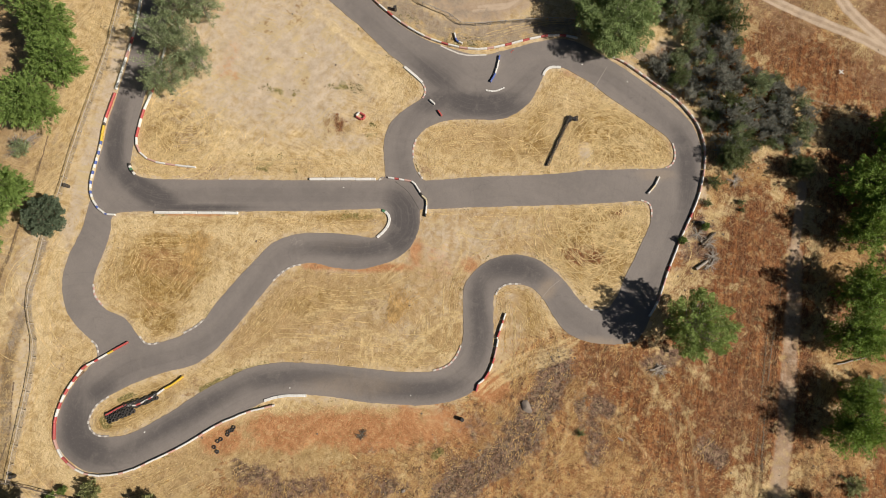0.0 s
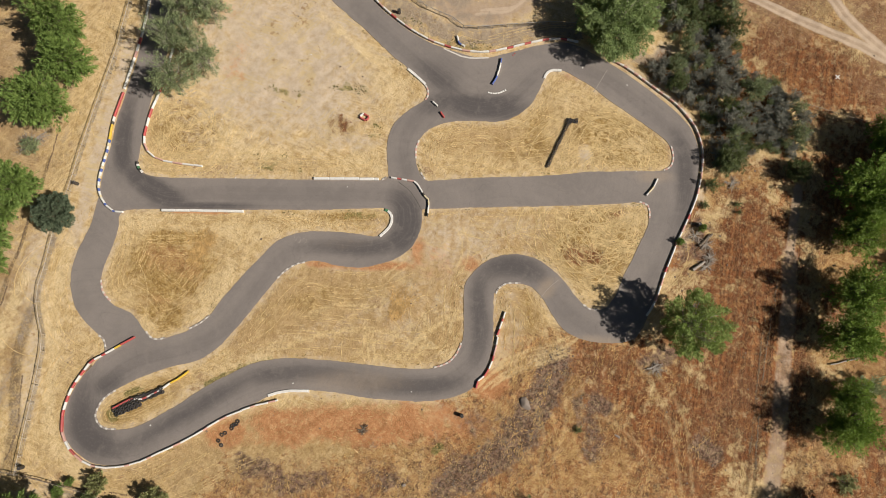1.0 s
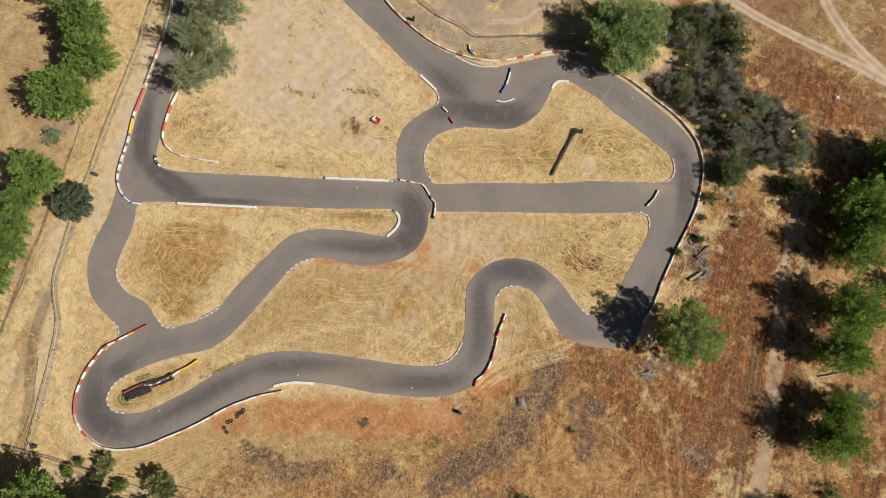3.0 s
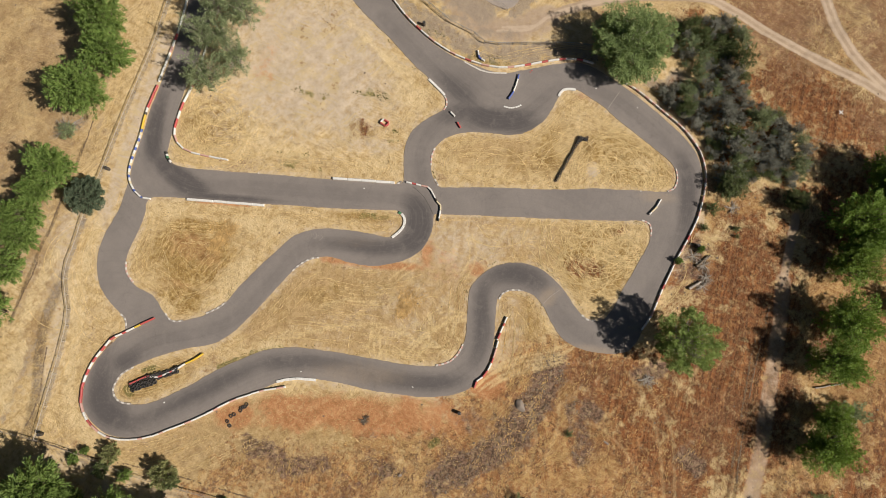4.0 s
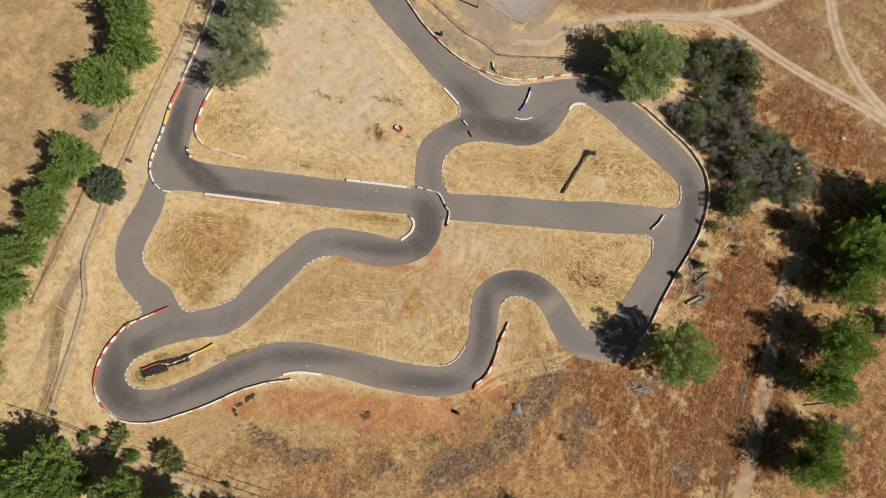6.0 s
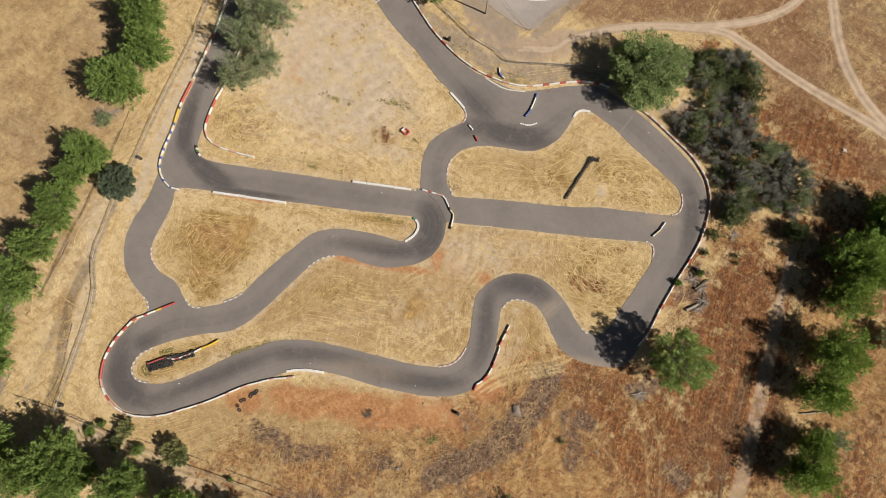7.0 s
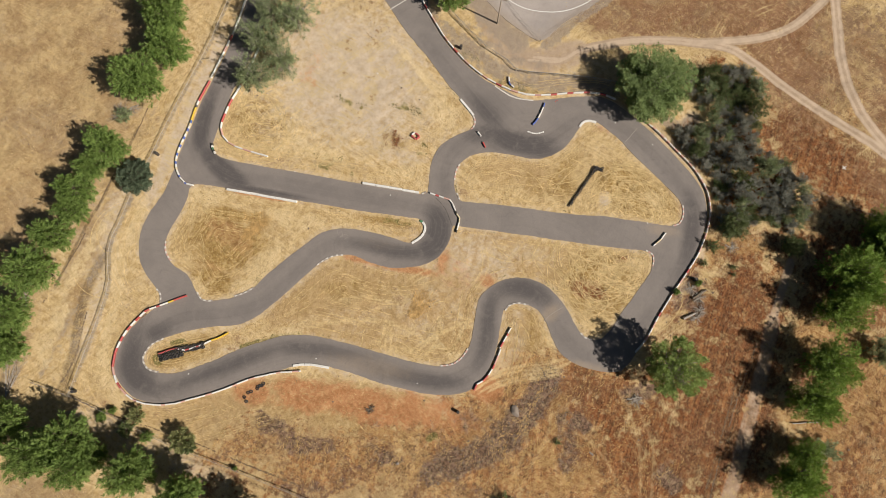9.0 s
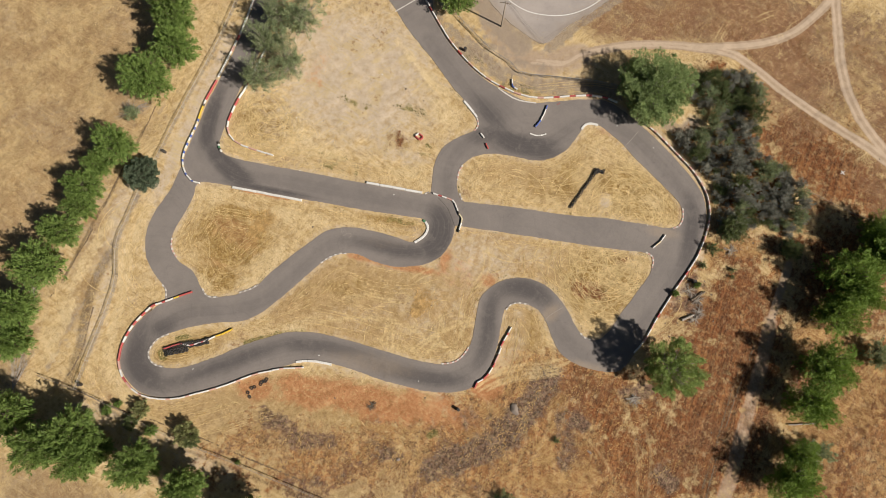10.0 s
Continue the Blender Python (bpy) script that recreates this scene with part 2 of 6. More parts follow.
    col = blend(nt, part_of(grit, 0.43, 0.30, 0.22), col, (0.70, 0.55, 0.34))
    nt.links.new(col, b.inputs["Base Color"])
    b.inputs["Roughness"].default_value = 0.95
    b.inputs["Specular IOR Level"].default_value = 0.12
    rough = calc(nt, "ADD", calc(nt, "MULTIPLY", fine, 0.8), calc(nt, "ADD", calc(nt, "MULTIPLY", sa, 0.5), calc(nt, "MULTIPLY", mid, 1.1)))
    bumped(nt, b, rough, calc(nt, "SUBTRACT", 0.62, calc(nt, "MULTIPLY", ranged(nt, calc(nt, "MAXIMUM", attr(nt, "bare"), attr(nt, "dirt")), 0.1, 0.6), 0.5)), 0.22)
    return m


def asphalt_material(name="asphalt", tone=1.0):
    m, nt, b = shader(name)
    pos = place_of(nt)
    big, mid, grit = (noise_of(nt, pos, s, d) for s, d in ((0.11, 4), (0.8, 5), (18, 3)))
    base = blend(nt, ranged(nt, big, 0.35, 0.65), (0.218 * tone, 0.189 * tone, 0.170 * tone), (0.258 * tone, 0.223 * tone, 0.199 * tone))
    base = blend(nt, calc(nt, "MULTIPLY", ranged(nt, mid, 0.5, 0.66), 0.5), base, (0.255 * tone, 0.22 * tone, 0.19 * tone))
    rub = calc(nt, "ADD", attr(nt, "rubber"), calc(nt, "MULTIPLY", calc(nt, "SUBTRACT", mid, 0.5), 0.35))
    base = blend(nt, calc(nt, "MULTIPLY", ranged(nt, rub, 0.05, 1.0), 0.85), base, (0.075, 0.066, 0.066))
    lanes = node(nt, "ShaderNodeCombineXYZ", X=calc(nt, "MULTIPLY", attr(nt, "lane"), 2.0))
    drift = node(nt, "ShaderNodeVectorMath")
    wide = node(nt, "ShaderNodeMapping", Vector=pos)
    wide.inputs["Scale"].default_value = (0.0, 0.07, 0.07)
    nt.links.new(lanes.outputs[0], drift.inputs[0]), nt.links.new(wide.outputs[0], drift.inputs[1])
    stripe = noise_of(nt, drift.outputs[0], 1.0, 4, 0.7)
    base = blend(nt, calc(nt, "MULTIPLY", ranged(nt, stripe, 0.50, 0.66), 0.1), base, (0.10, 0.088, 0.083))
    base = blend(nt, calc(nt, "MULTIPLY", ranged(nt, stripe, 0.50, 0.34), 0.16), base, (0.255 * tone, 0.225 * tone, 0.20 * tone))
    dust = calc(nt, "ADD", attr(nt, "dust"), calc(nt, "MULTIPLY", calc(nt, "SUBTRACT", mid, 0.5), 0.35))
    base = blend(nt, calc(nt, "MULTIPLY", ranged(nt, dust, 0.25, 1.0), 0.75), base, (0.38, 0.295, 0.215))
    base = blend(nt, ranged(nt, grit, 0.35, 0.7, 0.0, 0.22), base, (0.08, 0.075, 0.07))
    stain, mottle = noise_of(nt, pos, 0.45, 6, 0.7, 0.5), noise_of(nt, pos, 3.5, 5, 0.75)
    base = blend(nt, calc(nt, "MULTIPLY", ranged(nt, stain, 0.54, 0.70), 0.14), base, (0.115, 0.10, 0.092))
    base = blend(nt, calc(nt, "MULTIPLY", ranged(nt, stain, 0.48, 0.34), 0.16), base, (0.30 * tone, 0.26 * tone, 0.225 * tone))
    base = blend(nt, ranged(nt, mottle, 0.52, 0.70, 0.0, 0.18), base, (0.12, 0.105, 0.095))
    base = blend(nt, ranged(nt, mottle, 0.48, 0.30, 0.0, 0.2), base, (0.31 * tone, 0.27 * tone, 0.24 * tone))
    bent = nt.nodes.new("ShaderNodeVectorMath")
    wobble = node(nt, "ShaderNodeTexNoise", Scale=0.7, Detail=4.0)
    nt.links.new(pos, wobble.inputs["Vector"])
    nt.links.new(pos, bent.inputs[0]), nt.links.new(wobble.outputs["Color"], bent.inputs[1])
    cells = node(nt, "ShaderNodeTexVoronoi", Scale=0.16)
    cells.feature = "DISTANCE_TO_EDGE"
    nt.links.new(bent.outputs[0], cells.inputs["Vector"])
    crack = calc(nt, "MULTIPLY", ranged(nt, cells.outputs["Distance"], 0.010, 0.003), ranged(nt, stain, 0.44, 0.56))
    base = blend(nt, calc(nt, "MULTIPLY", crack, 0.14), base, (0.06, 0.052, 0.05))
    nt.links.new(base, b.inputs["Base Color"])
    b.inputs["Roughness"].default_value = 0.85
    b.inputs["Specular IOR Level"].default_value = 0.3
    bumped(nt, b, grit, 0.3, 0.02)
    return m


def bark_material(name, a, c):
    m, nt, b = shader(name)
    pos = place_of(nt)
    nt.links.new(blend(nt, ranged(nt, noise_of(nt, stretched(nt, pos, 0, 6, 6), 1.0, 4), 0.35, 0.65), a, c), b.inputs["Base Color"])
    b.inputs["Roughness"].default_value = 0.9
    return m


GROUND, ASPHALT = ground_material(), asphalt_material()
LOT = asphalt_material("worn_lot", 1.75)
PAINT = {"W": painted("white_paint", (0.80, 0.78, 0.73)), "R": painted("red_paint", (0.50, 0.07, 0.07)), "Y": painted("yellow_paint", (0.75, 0.50, 0.04)),
         "B": painted("blue_paint", (0.06, 0.12, 0.42)), "K": painted("black_paint", (0.03, 0.03, 0.03)), "G": painted("green_paint", (0.06, 0.22, 0.10)),
         "C": painted("concrete", (0.66, 0.62, 0.56), 0.85), "D": painted("dull_kerb", (0.33, 0.29, 0.26), 0.85), "P": painted("faded_red", (0.62, 0.36, 0.30), 0.8),
         "A": painted("cream_paint", (0.72, 0.62, 0.40))}
RUBBER = painted("tyre_rubber", (0.018, 0.018, 0.02), 0.75, 0.25)
METAL = painted("weathered_metal", (0.34, 0.32, 0.30), 0.6, 0.3)
WOOD = painted("grey_timber", (0.30, 0.25, 0.19), 0.9, 0.3)
BARK = bark_material("bark", (0.10, 0.075, 0.05), (0.22, 0.17, 0.12))
PALE_BARK = bark_material("pale_bark", (0.26, 0.22, 0.18), (0.42, 0.37, 0.31))
LEAF = leafy("green_leaves", (0.09, 0.16, 0.032), (0.245, 0.335, 0.082), 0.0, 0.28)
LEAF_COTTON = leafy("pale_green_leaves", (0.13, 0.205, 0.042), (0.33, 0.42, 0.12), 0.0, 0.28)
LEAF_SPREAD = leafy("spreading_leaves", (0.105, 0.165, 0.05), (0.30, 0.38, 0.14), 0.0, 0.28)
LEAF_BRIGHT = leafy("bright_leaves", (0.085, 0.165, 0.02), (0.235, 0.335, 0.055), 0.0, 0.28)
LEAF_OLIVE = leafy("olive_leaves", (0.125, 0.17, 0.075), (0.37, 0.42, 0.22), 0.0, 0.35)
LEAF_DARK = leafy("dark_leaves", (0.055, 0.08, 0.045), (0.15, 0.185, 0.11), 0.0, 0.22)
LEAF_GREY = leafy("grey_brush", (0.175, 0.18, 0.14), (0.38, 0.375, 0.315), 0.2, 0.25)
LEAF_SCRUB = leafy("scrub_leaves", (0.065, 0.095, 0.03), (0.19, 0.225, 0.085), 0.0, 0.25)
LEAF_DRY = leafy("half_dry_leaves", (0.13, 0.15, 0.05), (0.36, 0.37, 0.15), 0.25, 0.3)

# ---- small builders ----
def part(name, data, material, parent=None, label="", m=None):
    """Links a bmesh or a mesh as one object, under parent where there is one."""
    if isinstance(data, bmesh.types.BMesh):
        me = bpy.data.meshes.new(name)
        data.to_mesh(me)
        data.free()
        data = me
    if material is not None and not data.materials:
        data.materials.append(material)
    ob = new(name, data)
    if m is not None:
        ob.matrix_basis = m
    if parent is not None:
        ob.parent = parent
    if label:
        ob["label"] = label
    return ob


def mesh_of(name, verts, faces, material=None, smooth=False):
    me = bpy.data.meshes.new(name)
    me.from_pydata([tuple(map(float, v)) for v in verts], [], [tuple(map(int, f)) for f in faces])
    if material is not None:
        me.materials.append(material)
    if smooth:
        me.polygons.foreach_set("use_smooth", [True] * len(me.polygons))
    me.update()
    return me


def spline(points, step=0.7, closed=False):
    """Catmull-Rom through the points, at about even steps."""
    p = np.array(points, float)
    n, out = len(p), []
    for i in range(n if closed else n - 1):
        if closed:
            a, b, c, d = (p[(i + k) % n] for k in (-1, 0, 1, 2))
        else:
            a, b, c, d = p[max(i - 1, 0)], p[i], p[i + 1], p[min(i + 2, n - 1)]
        m = max(2, int(np.linalg.norm(c - b) / step))
        t = np.arange(m)[:, None] / m
        out.append(0.5 * (2 * b + (c - a) * t + (2 * a - 5 * b + 4 * c - d) * t**2 + (3 * b - a - 3 * c + d) * t**3))
    if not closed:
        out.append(p[-1:])
    return np.concatenate(out)


def distance(xy, line, closed=False):
    """Distance from each of xy to a polyline."""
    best = np.full(len(xy), 1e9)
    ends = np.roll(line, -1, 0) if closed else line[1:]
    for a, b in zip(line if closed else line[:-1], ends):
        ab = b - a
        t = np.clip(((xy - a) @ ab) / (ab @ ab + 1e-9), 0, 1)
        best = np.minimum(best, ((xy - a - t[:, None] * ab) ** 2).sum(1))
    return np.sqrt(best)


def inside(xy, ring):
    hit = np.zeros(len(xy), bool)
    x, y = xy.T
    for (x0, y0), (x1, y1) in zip(ring, np.roll(ring, -1, 0)):
        if y0 != y1:
            hit ^= ((y0 > y) != (y1 > y)) & (x < x0 + (y - y0) * (x1 - x0) / (y1 - y0))
    return hit


def wavy(xy, size, seed=0.0):
    """Smooth noise in -1..1 over the plan."""
    x, y = xy.T / size
    s = seed * 7.3
    return (np.sin(x * 1.9 + s + 1.7 * np.sin(y * 1.3 + s)) + np.sin(y * 2.3 - s + 1.3 * np.sin(x * 1.7 + 2 * s)) + np.sin((x + y) * 3.7 + s) * 0.5) / 2.5


# ---- the plan: edges of the asphalt ----
OUTER_LEFT = [(-57, 78.8), (-54.9, 68.6), (-53.1, 62), (-53.7, 56), (-54.8, 49.6), (-55.9, 44.3), (-57, 39.3), (-57.7, 34.2), (-58.4, 29.8), (-58.8, 25.7), (-59.5, 21.2), (-60.7, 17.6), (-61.5, 15.6), (-62.1, 11.2), (-61.1, 7.2), (-59.4, 4.6), (-56.9, 2.3), (-55.5, 1.2), (-55.1, -0.6), (-56.2, -2.2), (-58, -4.3), (-59.7, -7.2), (-60.6, -10.5), (-60.3, -13.9), (-58.6, -16.3), (-55.6, -18.2), (-52.2, -18.6), (-48.4, -18), (-44.6, -16.3)]
OUTER_LOW = [(-39.9, -14), (-35.2, -11.1), (-30.4, -9), (-27.8, -7.7), (-25.1, -6.8), (-23.1, -6.6), (-18.1, -6.9), (-13.1, -7.7), (-7.2, -8.2), (-2.2, -8.3), (1.8, -7.7), (5.2, -6.2), (7.2, -3.6), (8.3, -0.5), (8.7, 3.1), (8.7, 6.6), (8.9, 9.2), (9.7, 10.4), (11.5, 11.1), (13.5, 11), (15.3, 10.3), (17.1, 8.4), (18.5, 5.9), (20.4, 3.3), (23, 2), (26.5, 1.3), (29.5, 1.3), (32.3, 2.2)]
OUTER_RIGHT = [(33.8, 4.4), (35.5, 8.4), (37, 12.3), (39.1, 17.1), (40.6, 20.2), (42.1, 23), (43.6, 26.7), (44.4, 30.6), (44.7, 34.4), (43.9, 38), (42.1, 40.7), (39.9, 42.9), (36.5, 45.8), (33.5, 48.2), (31.2, 49.8), (28.2, 51.8), (24.1, 54), (21.1, 54.7), (17.3, 54.1), (12.2, 52.7), (7.3, 51.5), (3, 52.4), (-1.4, 54), (-4.7, 55.7), (-8, 58.1), (-11.3, 61), (-15.1, 65.4), (-22.6, 75.5)]
ISLAND_TOP = [(-32.8, 74.3), (-25.4, 68.1), (-20, 62.1), (-14.6, 57.3), (-10.2, 52.9), (-6.3, 49.4), (-3.6, 46.6), (-2.7, 44.8), (-3.2, 43.4), (-5.7, 41.8), (-8.4, 39.1), (-9.6, 36), (-9.5, 32.1), (-9.3, 29.9), (-10, 28.8), (-17.1, 28.7), (-24.5, 28.7), (-32.4, 28.8), (-42.9, 28.8), (-49.2, 29), (-51.4, 29.6), (-52.6, 31.2), (-52.4, 34.4), (-52, 38.2), (-51.5, 42.3), (-50.3, 47), (-49.1, 53.3), (-48.3, 62), (-49.5, 78.9)]
ISLAND_RIGHT = [(-3, 28.8), (-4.2, 30.8), (-4.7, 33.8), (-4.3, 35.7), (-2.4, 38), (0.8, 39.3), (5.1, 39.7), (9.4, 39.5), (12.6, 40.5), (15.3, 42.5), (17.2, 45.6), (18.2, 48.1), (19.3, 49.1), (21.4, 49.2), (26.3, 46.4), (29.5, 43.7), (33.1, 41.1), (36.7, 38.3), (39.1, 36.4), (40, 34.4), (40.1, 32.8), (39.2, 31.2), (37.7, 30.9), (31, 30.7), (25.7, 30.6), (17.7, 29.8), (7.1, 29.4), (-0.9, 28.8)]
ISLAND_LEFT = [(-54.5, 22.9), (-47.7, 23.3), (-37.3, 23.3), (-27, 23.4), (-21.7, 23.4), (-13.9, 23.7), (-10.2, 23.8), (-9, 23.3), (-8.4, 22), (-8.8, 20.5), (-10.5, 18.9), (-13.7, 19.2), (-18.9, 19.7), (-24.1, 19.4), (-27.9, 17.9), (-31.2, 14.4), (-33.6, 11.7), (-36.4, 8.2), (-38.5, 5.2), (-41.1, 3.2), (-44.1, 1.9), (-46.6, 1.3), (-48.4, 2.2), (-49.8, 3.9), (-51.4, 5.6), (-54.5, 6.9), (-56.5, 9.2), (-57, 11.3), (-56.5, 13.8), (-55.7, 16.4), (-55.3, 18), (-54.8, 20.3)]
MIDDLE_TOP = [(-3.4, 21.6), (-3.4, 23.4), (-2.4, 23.7), (7.1, 24.1), (17.5, 24.4), (25.5, 24.7), (30.7, 25), (33.9, 25.2), (35.2, 24.6), (35.6, 23.3), (35.2, 21.3), (34, 18.7), (32.3, 15.5), (30.9, 12.8), (29.3, 9.5), (27.5, 7.2), (25.7, 6.7), (23.9, 7.4), (22.4, 9.2), (20.7, 11.5), (18.7, 13.5), (16.2, 15.2), (13.2, 16), (10.1, 15.8), (7, 14.4), (4.9, 12.3), (3.9, 10.3), (3.8, 6.6), (3.8, 3.2), (3.5, 1.2), (2.5, -0.8), (0.8, -2.3)]
MIDDLE_LOW = [(-1.2, -3), (-5.8, -3.1), (-13.2, -2.4), (-18.3, -1.9), (-23.3, -1.6), (-26.8, -1.7), (-30.8, -2.5), (-34.6, -4.3), (-38.5, -6.4), (-43.2, -9.6), (-47.5, -12), (-49.8, -12.9), (-52.7, -13.1), (-54.7, -12.4), (-55.5, -11), (-55.3, -9.3), (-54.2, -7.9), (-51.9, -6.4), (-48.5, -4.7), (-44.7, -3.3), (-39.8, -2.1), (-36.5, 0.2), (-34.1, 2.9), (-31.8, 5.9), (-29.3, 9.2), (-27, 12), (-23.9, 14.1), (-20.8, 14.6), (-17.7, 13.8), (-13.6, 13.5), (-10.5, 14.1), (-8, 14.9), (-6, 16.2), (-4.7, 17.6), (-3.7, 19.7)]
outer_ring = spline(OUTER_LEFT + OUTER_LOW + OUTER_RIGHT, 0.9, True)
islands = [spline(r, 0.9, True) for r in (ISLAND_TOP, ISLAND_RIGHT, ISLAND_LEFT, MIDDLE_TOP + MIDDLE_LOW)]
# lines where rubber has darkened the asphalt
RACING = [
    [(-58, -2.3), (-58.4, -8.5), (-57.3, -13.7), (-52.6, -16.1), (-47.8, -15.4), (-40.1, -11.1), (-31.5, -5.9), (-23.5, -3.7), (-14.4, -4.6), (-5.3, -5.9), (1, -5), (5.6, -1.4), (7, 4), (6.2, 9.5), (8.5, 13.3), (13.2, 13.7), (17.3, 10.9), (20.5, 6.7), (25, 3.5)],
    [(-54.9, -5.9), (-49.8, -2.3), (-41.8, -0.1), (-35.6, 3.1), (-31.4, 9), (-26.1, 15.6), (-20.5, 17), (-13, 16.6), (-7.4, 18.5), (-5.8, 21.8), (-7.5, 25.7), (-15.1, 26.2), (-26.6, 26.2), (-38, 26.2), (-47.5, 26.2), (-54.1, 30.6), (-55.9, 35.6), (-54.3, 44.9)],
]
RACING += [
    [(33.5, 8.6), (37.7, 16.1), (41.1, 23.8), (42.1, 32.8), (39.1, 38.8), (32.6, 45), (25.9, 49.2), (17.9, 49.2), (11.9, 44), (5, 42.9), (-0.9, 47.1), (-7.9, 53.4), (-16, 61)],
    [(-6.1, 30.7), (-6.7, 35.7), (-3.8, 40.8), (1.1, 45)],
]
RACING = [spline(r, 1.5) for r in RACING]
DARK_SPOTS = [(-40.5, 23.9, 7.5, 0.5, 0, 1), (-48.9, 26.2, 5.7, 1.7, -35, 0.9), (-55.4, 35.1, 1.5, 5.8, 0, 0.7), (-56, -12.8, 4, 5.3, 0, 0.7), (-6, 20.9, 2.6, 5.2, 0, 0.9), (7.9, 41.9, 8.8, 2, -5, 0.9), (13.2, 14.2, 5.6, 2.3, 0, 0.6), (-3.5, -5.9, 10.9, 1.4, 0, 0.5), (42.3, 30.8, 1.9, 8.7, 0, 0.5), (-13, 17, 7.5, 1.3, 0, 0.5), (-25.2, -4.1, 10.9, 1.3, 0, 0.4), (6.1, 5.8, 1.5, 6.5, 0, 0.5), (-41.1, -9.8, 9, 1.4, 30, 0.6), (0.1, 48.1, 4, 2.5, -40, 0.5), (-53.9, -6.8, 2.7, 1.8, 40, 0.5)]
DUST = [(-14, -5.3, 10, 2.2, 0, 0.6), (17.6, 10.2, 1.6, 2.4, -35, 0.75), (-16.5, 17.6, 6, 1.6, 0, 0.4), (19.2, 10.9, 0.9, 3.7, -35, 0.5), (16.6, 2.2, 4.6, 1.8, 0, 0.3), (36.6, 29.8, 3.8, 1.3, 0, 0.7), (24.9, 1.3, 5.5, 1.3, 0, 0.8), (-11.8, 52.9, 1, 1, 0, 0.3), (4.1, 52.4, 4, 0.8, 0, 0.5), (22, 52.4, 4, 0.8, 0, 0.4)]


def blobs(xy, items):
    out = np.zeros(len(xy))
    for x, y, rx, ry, turn, most in items:
        c, s = math.cos(radians(turn)), math.sin(radians(turn))
        d = xy - (x, y)
        u, v = (d[:, 0] * c + d[:, 1] * s) / rx, (d[:, 1] * c - d[:, 0] * s) / ry
        out = np.maximum(out, most * np.clip(1.35 - 0.75 * np.sqrt(u * u + v * v), 0, 1))
    return out


def strokes(xy, items):
    """Soft bands along lines: (points, half width, strength)."""
    out = np.zeros(len(xy))
    for pts, half, most in items:
        line = spline(pts, 1.5)
        box = ((xy > line.min(0) - 3 * half) & (xy < line.max(0) + 3 * half)).all(1)
        if box.any():
            d = distance(xy[box], line) / half
            out[box] = np.maximum(out[box], most * np.clip(1.5 - d, 0, 1))
    return out


def depth_at(xy):
    d = distance(xy, outer_ring, True) * np.where(inside(xy, outer_ring), 1, -1)
    for ring in islands:
        d = np.minimum(d, distance(xy, ring, True) * np.where(inside(xy, ring), -1, 1))
    return d


GRID_X, GRID_Y = np.arange(-114, 102.1, 0.5), np.arange(-48, 94.1, 0.5)
GRID = depth_at(np.stack(np.meshgrid(GRID_X, GRID_Y, indexing="ij"), -1).reshape(-1, 2)).reshape(len(GRID_X), -1)


def asphalt_depth(xy):
    """How far inside the asphalt a place lies; negative outside."""
    u = np.clip((xy - (-114, -48)) / 0.5, 0, np.array(GRID.shape) - 1.001)
    i = u.astype(int)
    f, g = (u - i).T
    i, j = i.T
    return (1 - f) * ((1 - g) * GRID[i, j] + g * GRID[i, j + 1]) + f * ((1 - g) * GRID[i + 1, j] + g * GRID[i + 1, j + 1])


def sheet(name, x0, x1, y0, y1, step, depth, z, skirt):
    """A level sheet where depth > 0, cut along its edge, with a rim that goes down."""
    xs, ys = np.arange(x0, x1 + step, step), np.arange(y0, y1 + step, step)
    gx, gy = np.meshgrid(xs, ys, indexing="ij")
    d = depth(np.c_[gx.ravel(), gy.ravel()]).reshape(gx.shape)
    verts, faces, index = [], [], {}

    def vert(key, p, low=0.0):
        if key not in index:
            index[key] = len(verts)
            verts.append((p[0], p[1], z - low))
        return index[key]

    def crossing(a, b):
        (i, j), (k, l) = sorted((a, b))
        t = d[i, j] / (d[i, j] - d[k, l])
        t = min(max(t, 0.04), 0.96)
        return ("e", i, j, k, l), (xs[i] + t * (xs[k] - xs[i]), ys[j] + t * (ys[l] - ys[j]))

    some = np.argwhere((d[:-1, :-1] > 0) | (d[1:, :-1] > 0) | (d[1:, 1:] > 0) | (d[:-1, 1:] > 0))
    for i, j in some:
        corners = [(i, j), (i + 1, j), (i + 1, j + 1), (i, j + 1)]
        loop, cut = [], []
        for n in range(4):
            a, b = corners[n], corners[(n + 1) % 4]
            if d[a] > 0:
                loop.append(vert(a, (xs[a[0]], ys[a[1]])))
            if (d[a] > 0) != (d[b] > 0):
                key, p = crossing(a, b)
                loop.append(vert(key, p))
                cut.append((key, p, d[a] > 0))
        if len(loop) >= 3:
            faces.append(loop)
        if len(cut) == 2 and skirt:
            (ka, pa, out_a), (kb, pb, _) = cut
            a, b = vert(ka, pa), vert(kb, pb)
            la, lb = vert((*ka, "low"), pa, skirt), vert((*kb, "low"), pb, skirt)
            faces.append((a, b, lb, la) if not out_a else (b, a, la, lb))
    return mesh_of(name, verts, faces, None)


def add_field(me, name, values):
    a = me.attributes.new(name, "FLOAT", "POINT")
    a.data.foreach_set("value", np.ascontiguousarray(values, dtype=np.float32))


def plan_of(me):
    co = np.empty(len(me.vertices) * 3, np.float32)
    me.vertices.foreach_get("co", co)
    return co.reshape(-1, 3)[:, :2].astype(float)


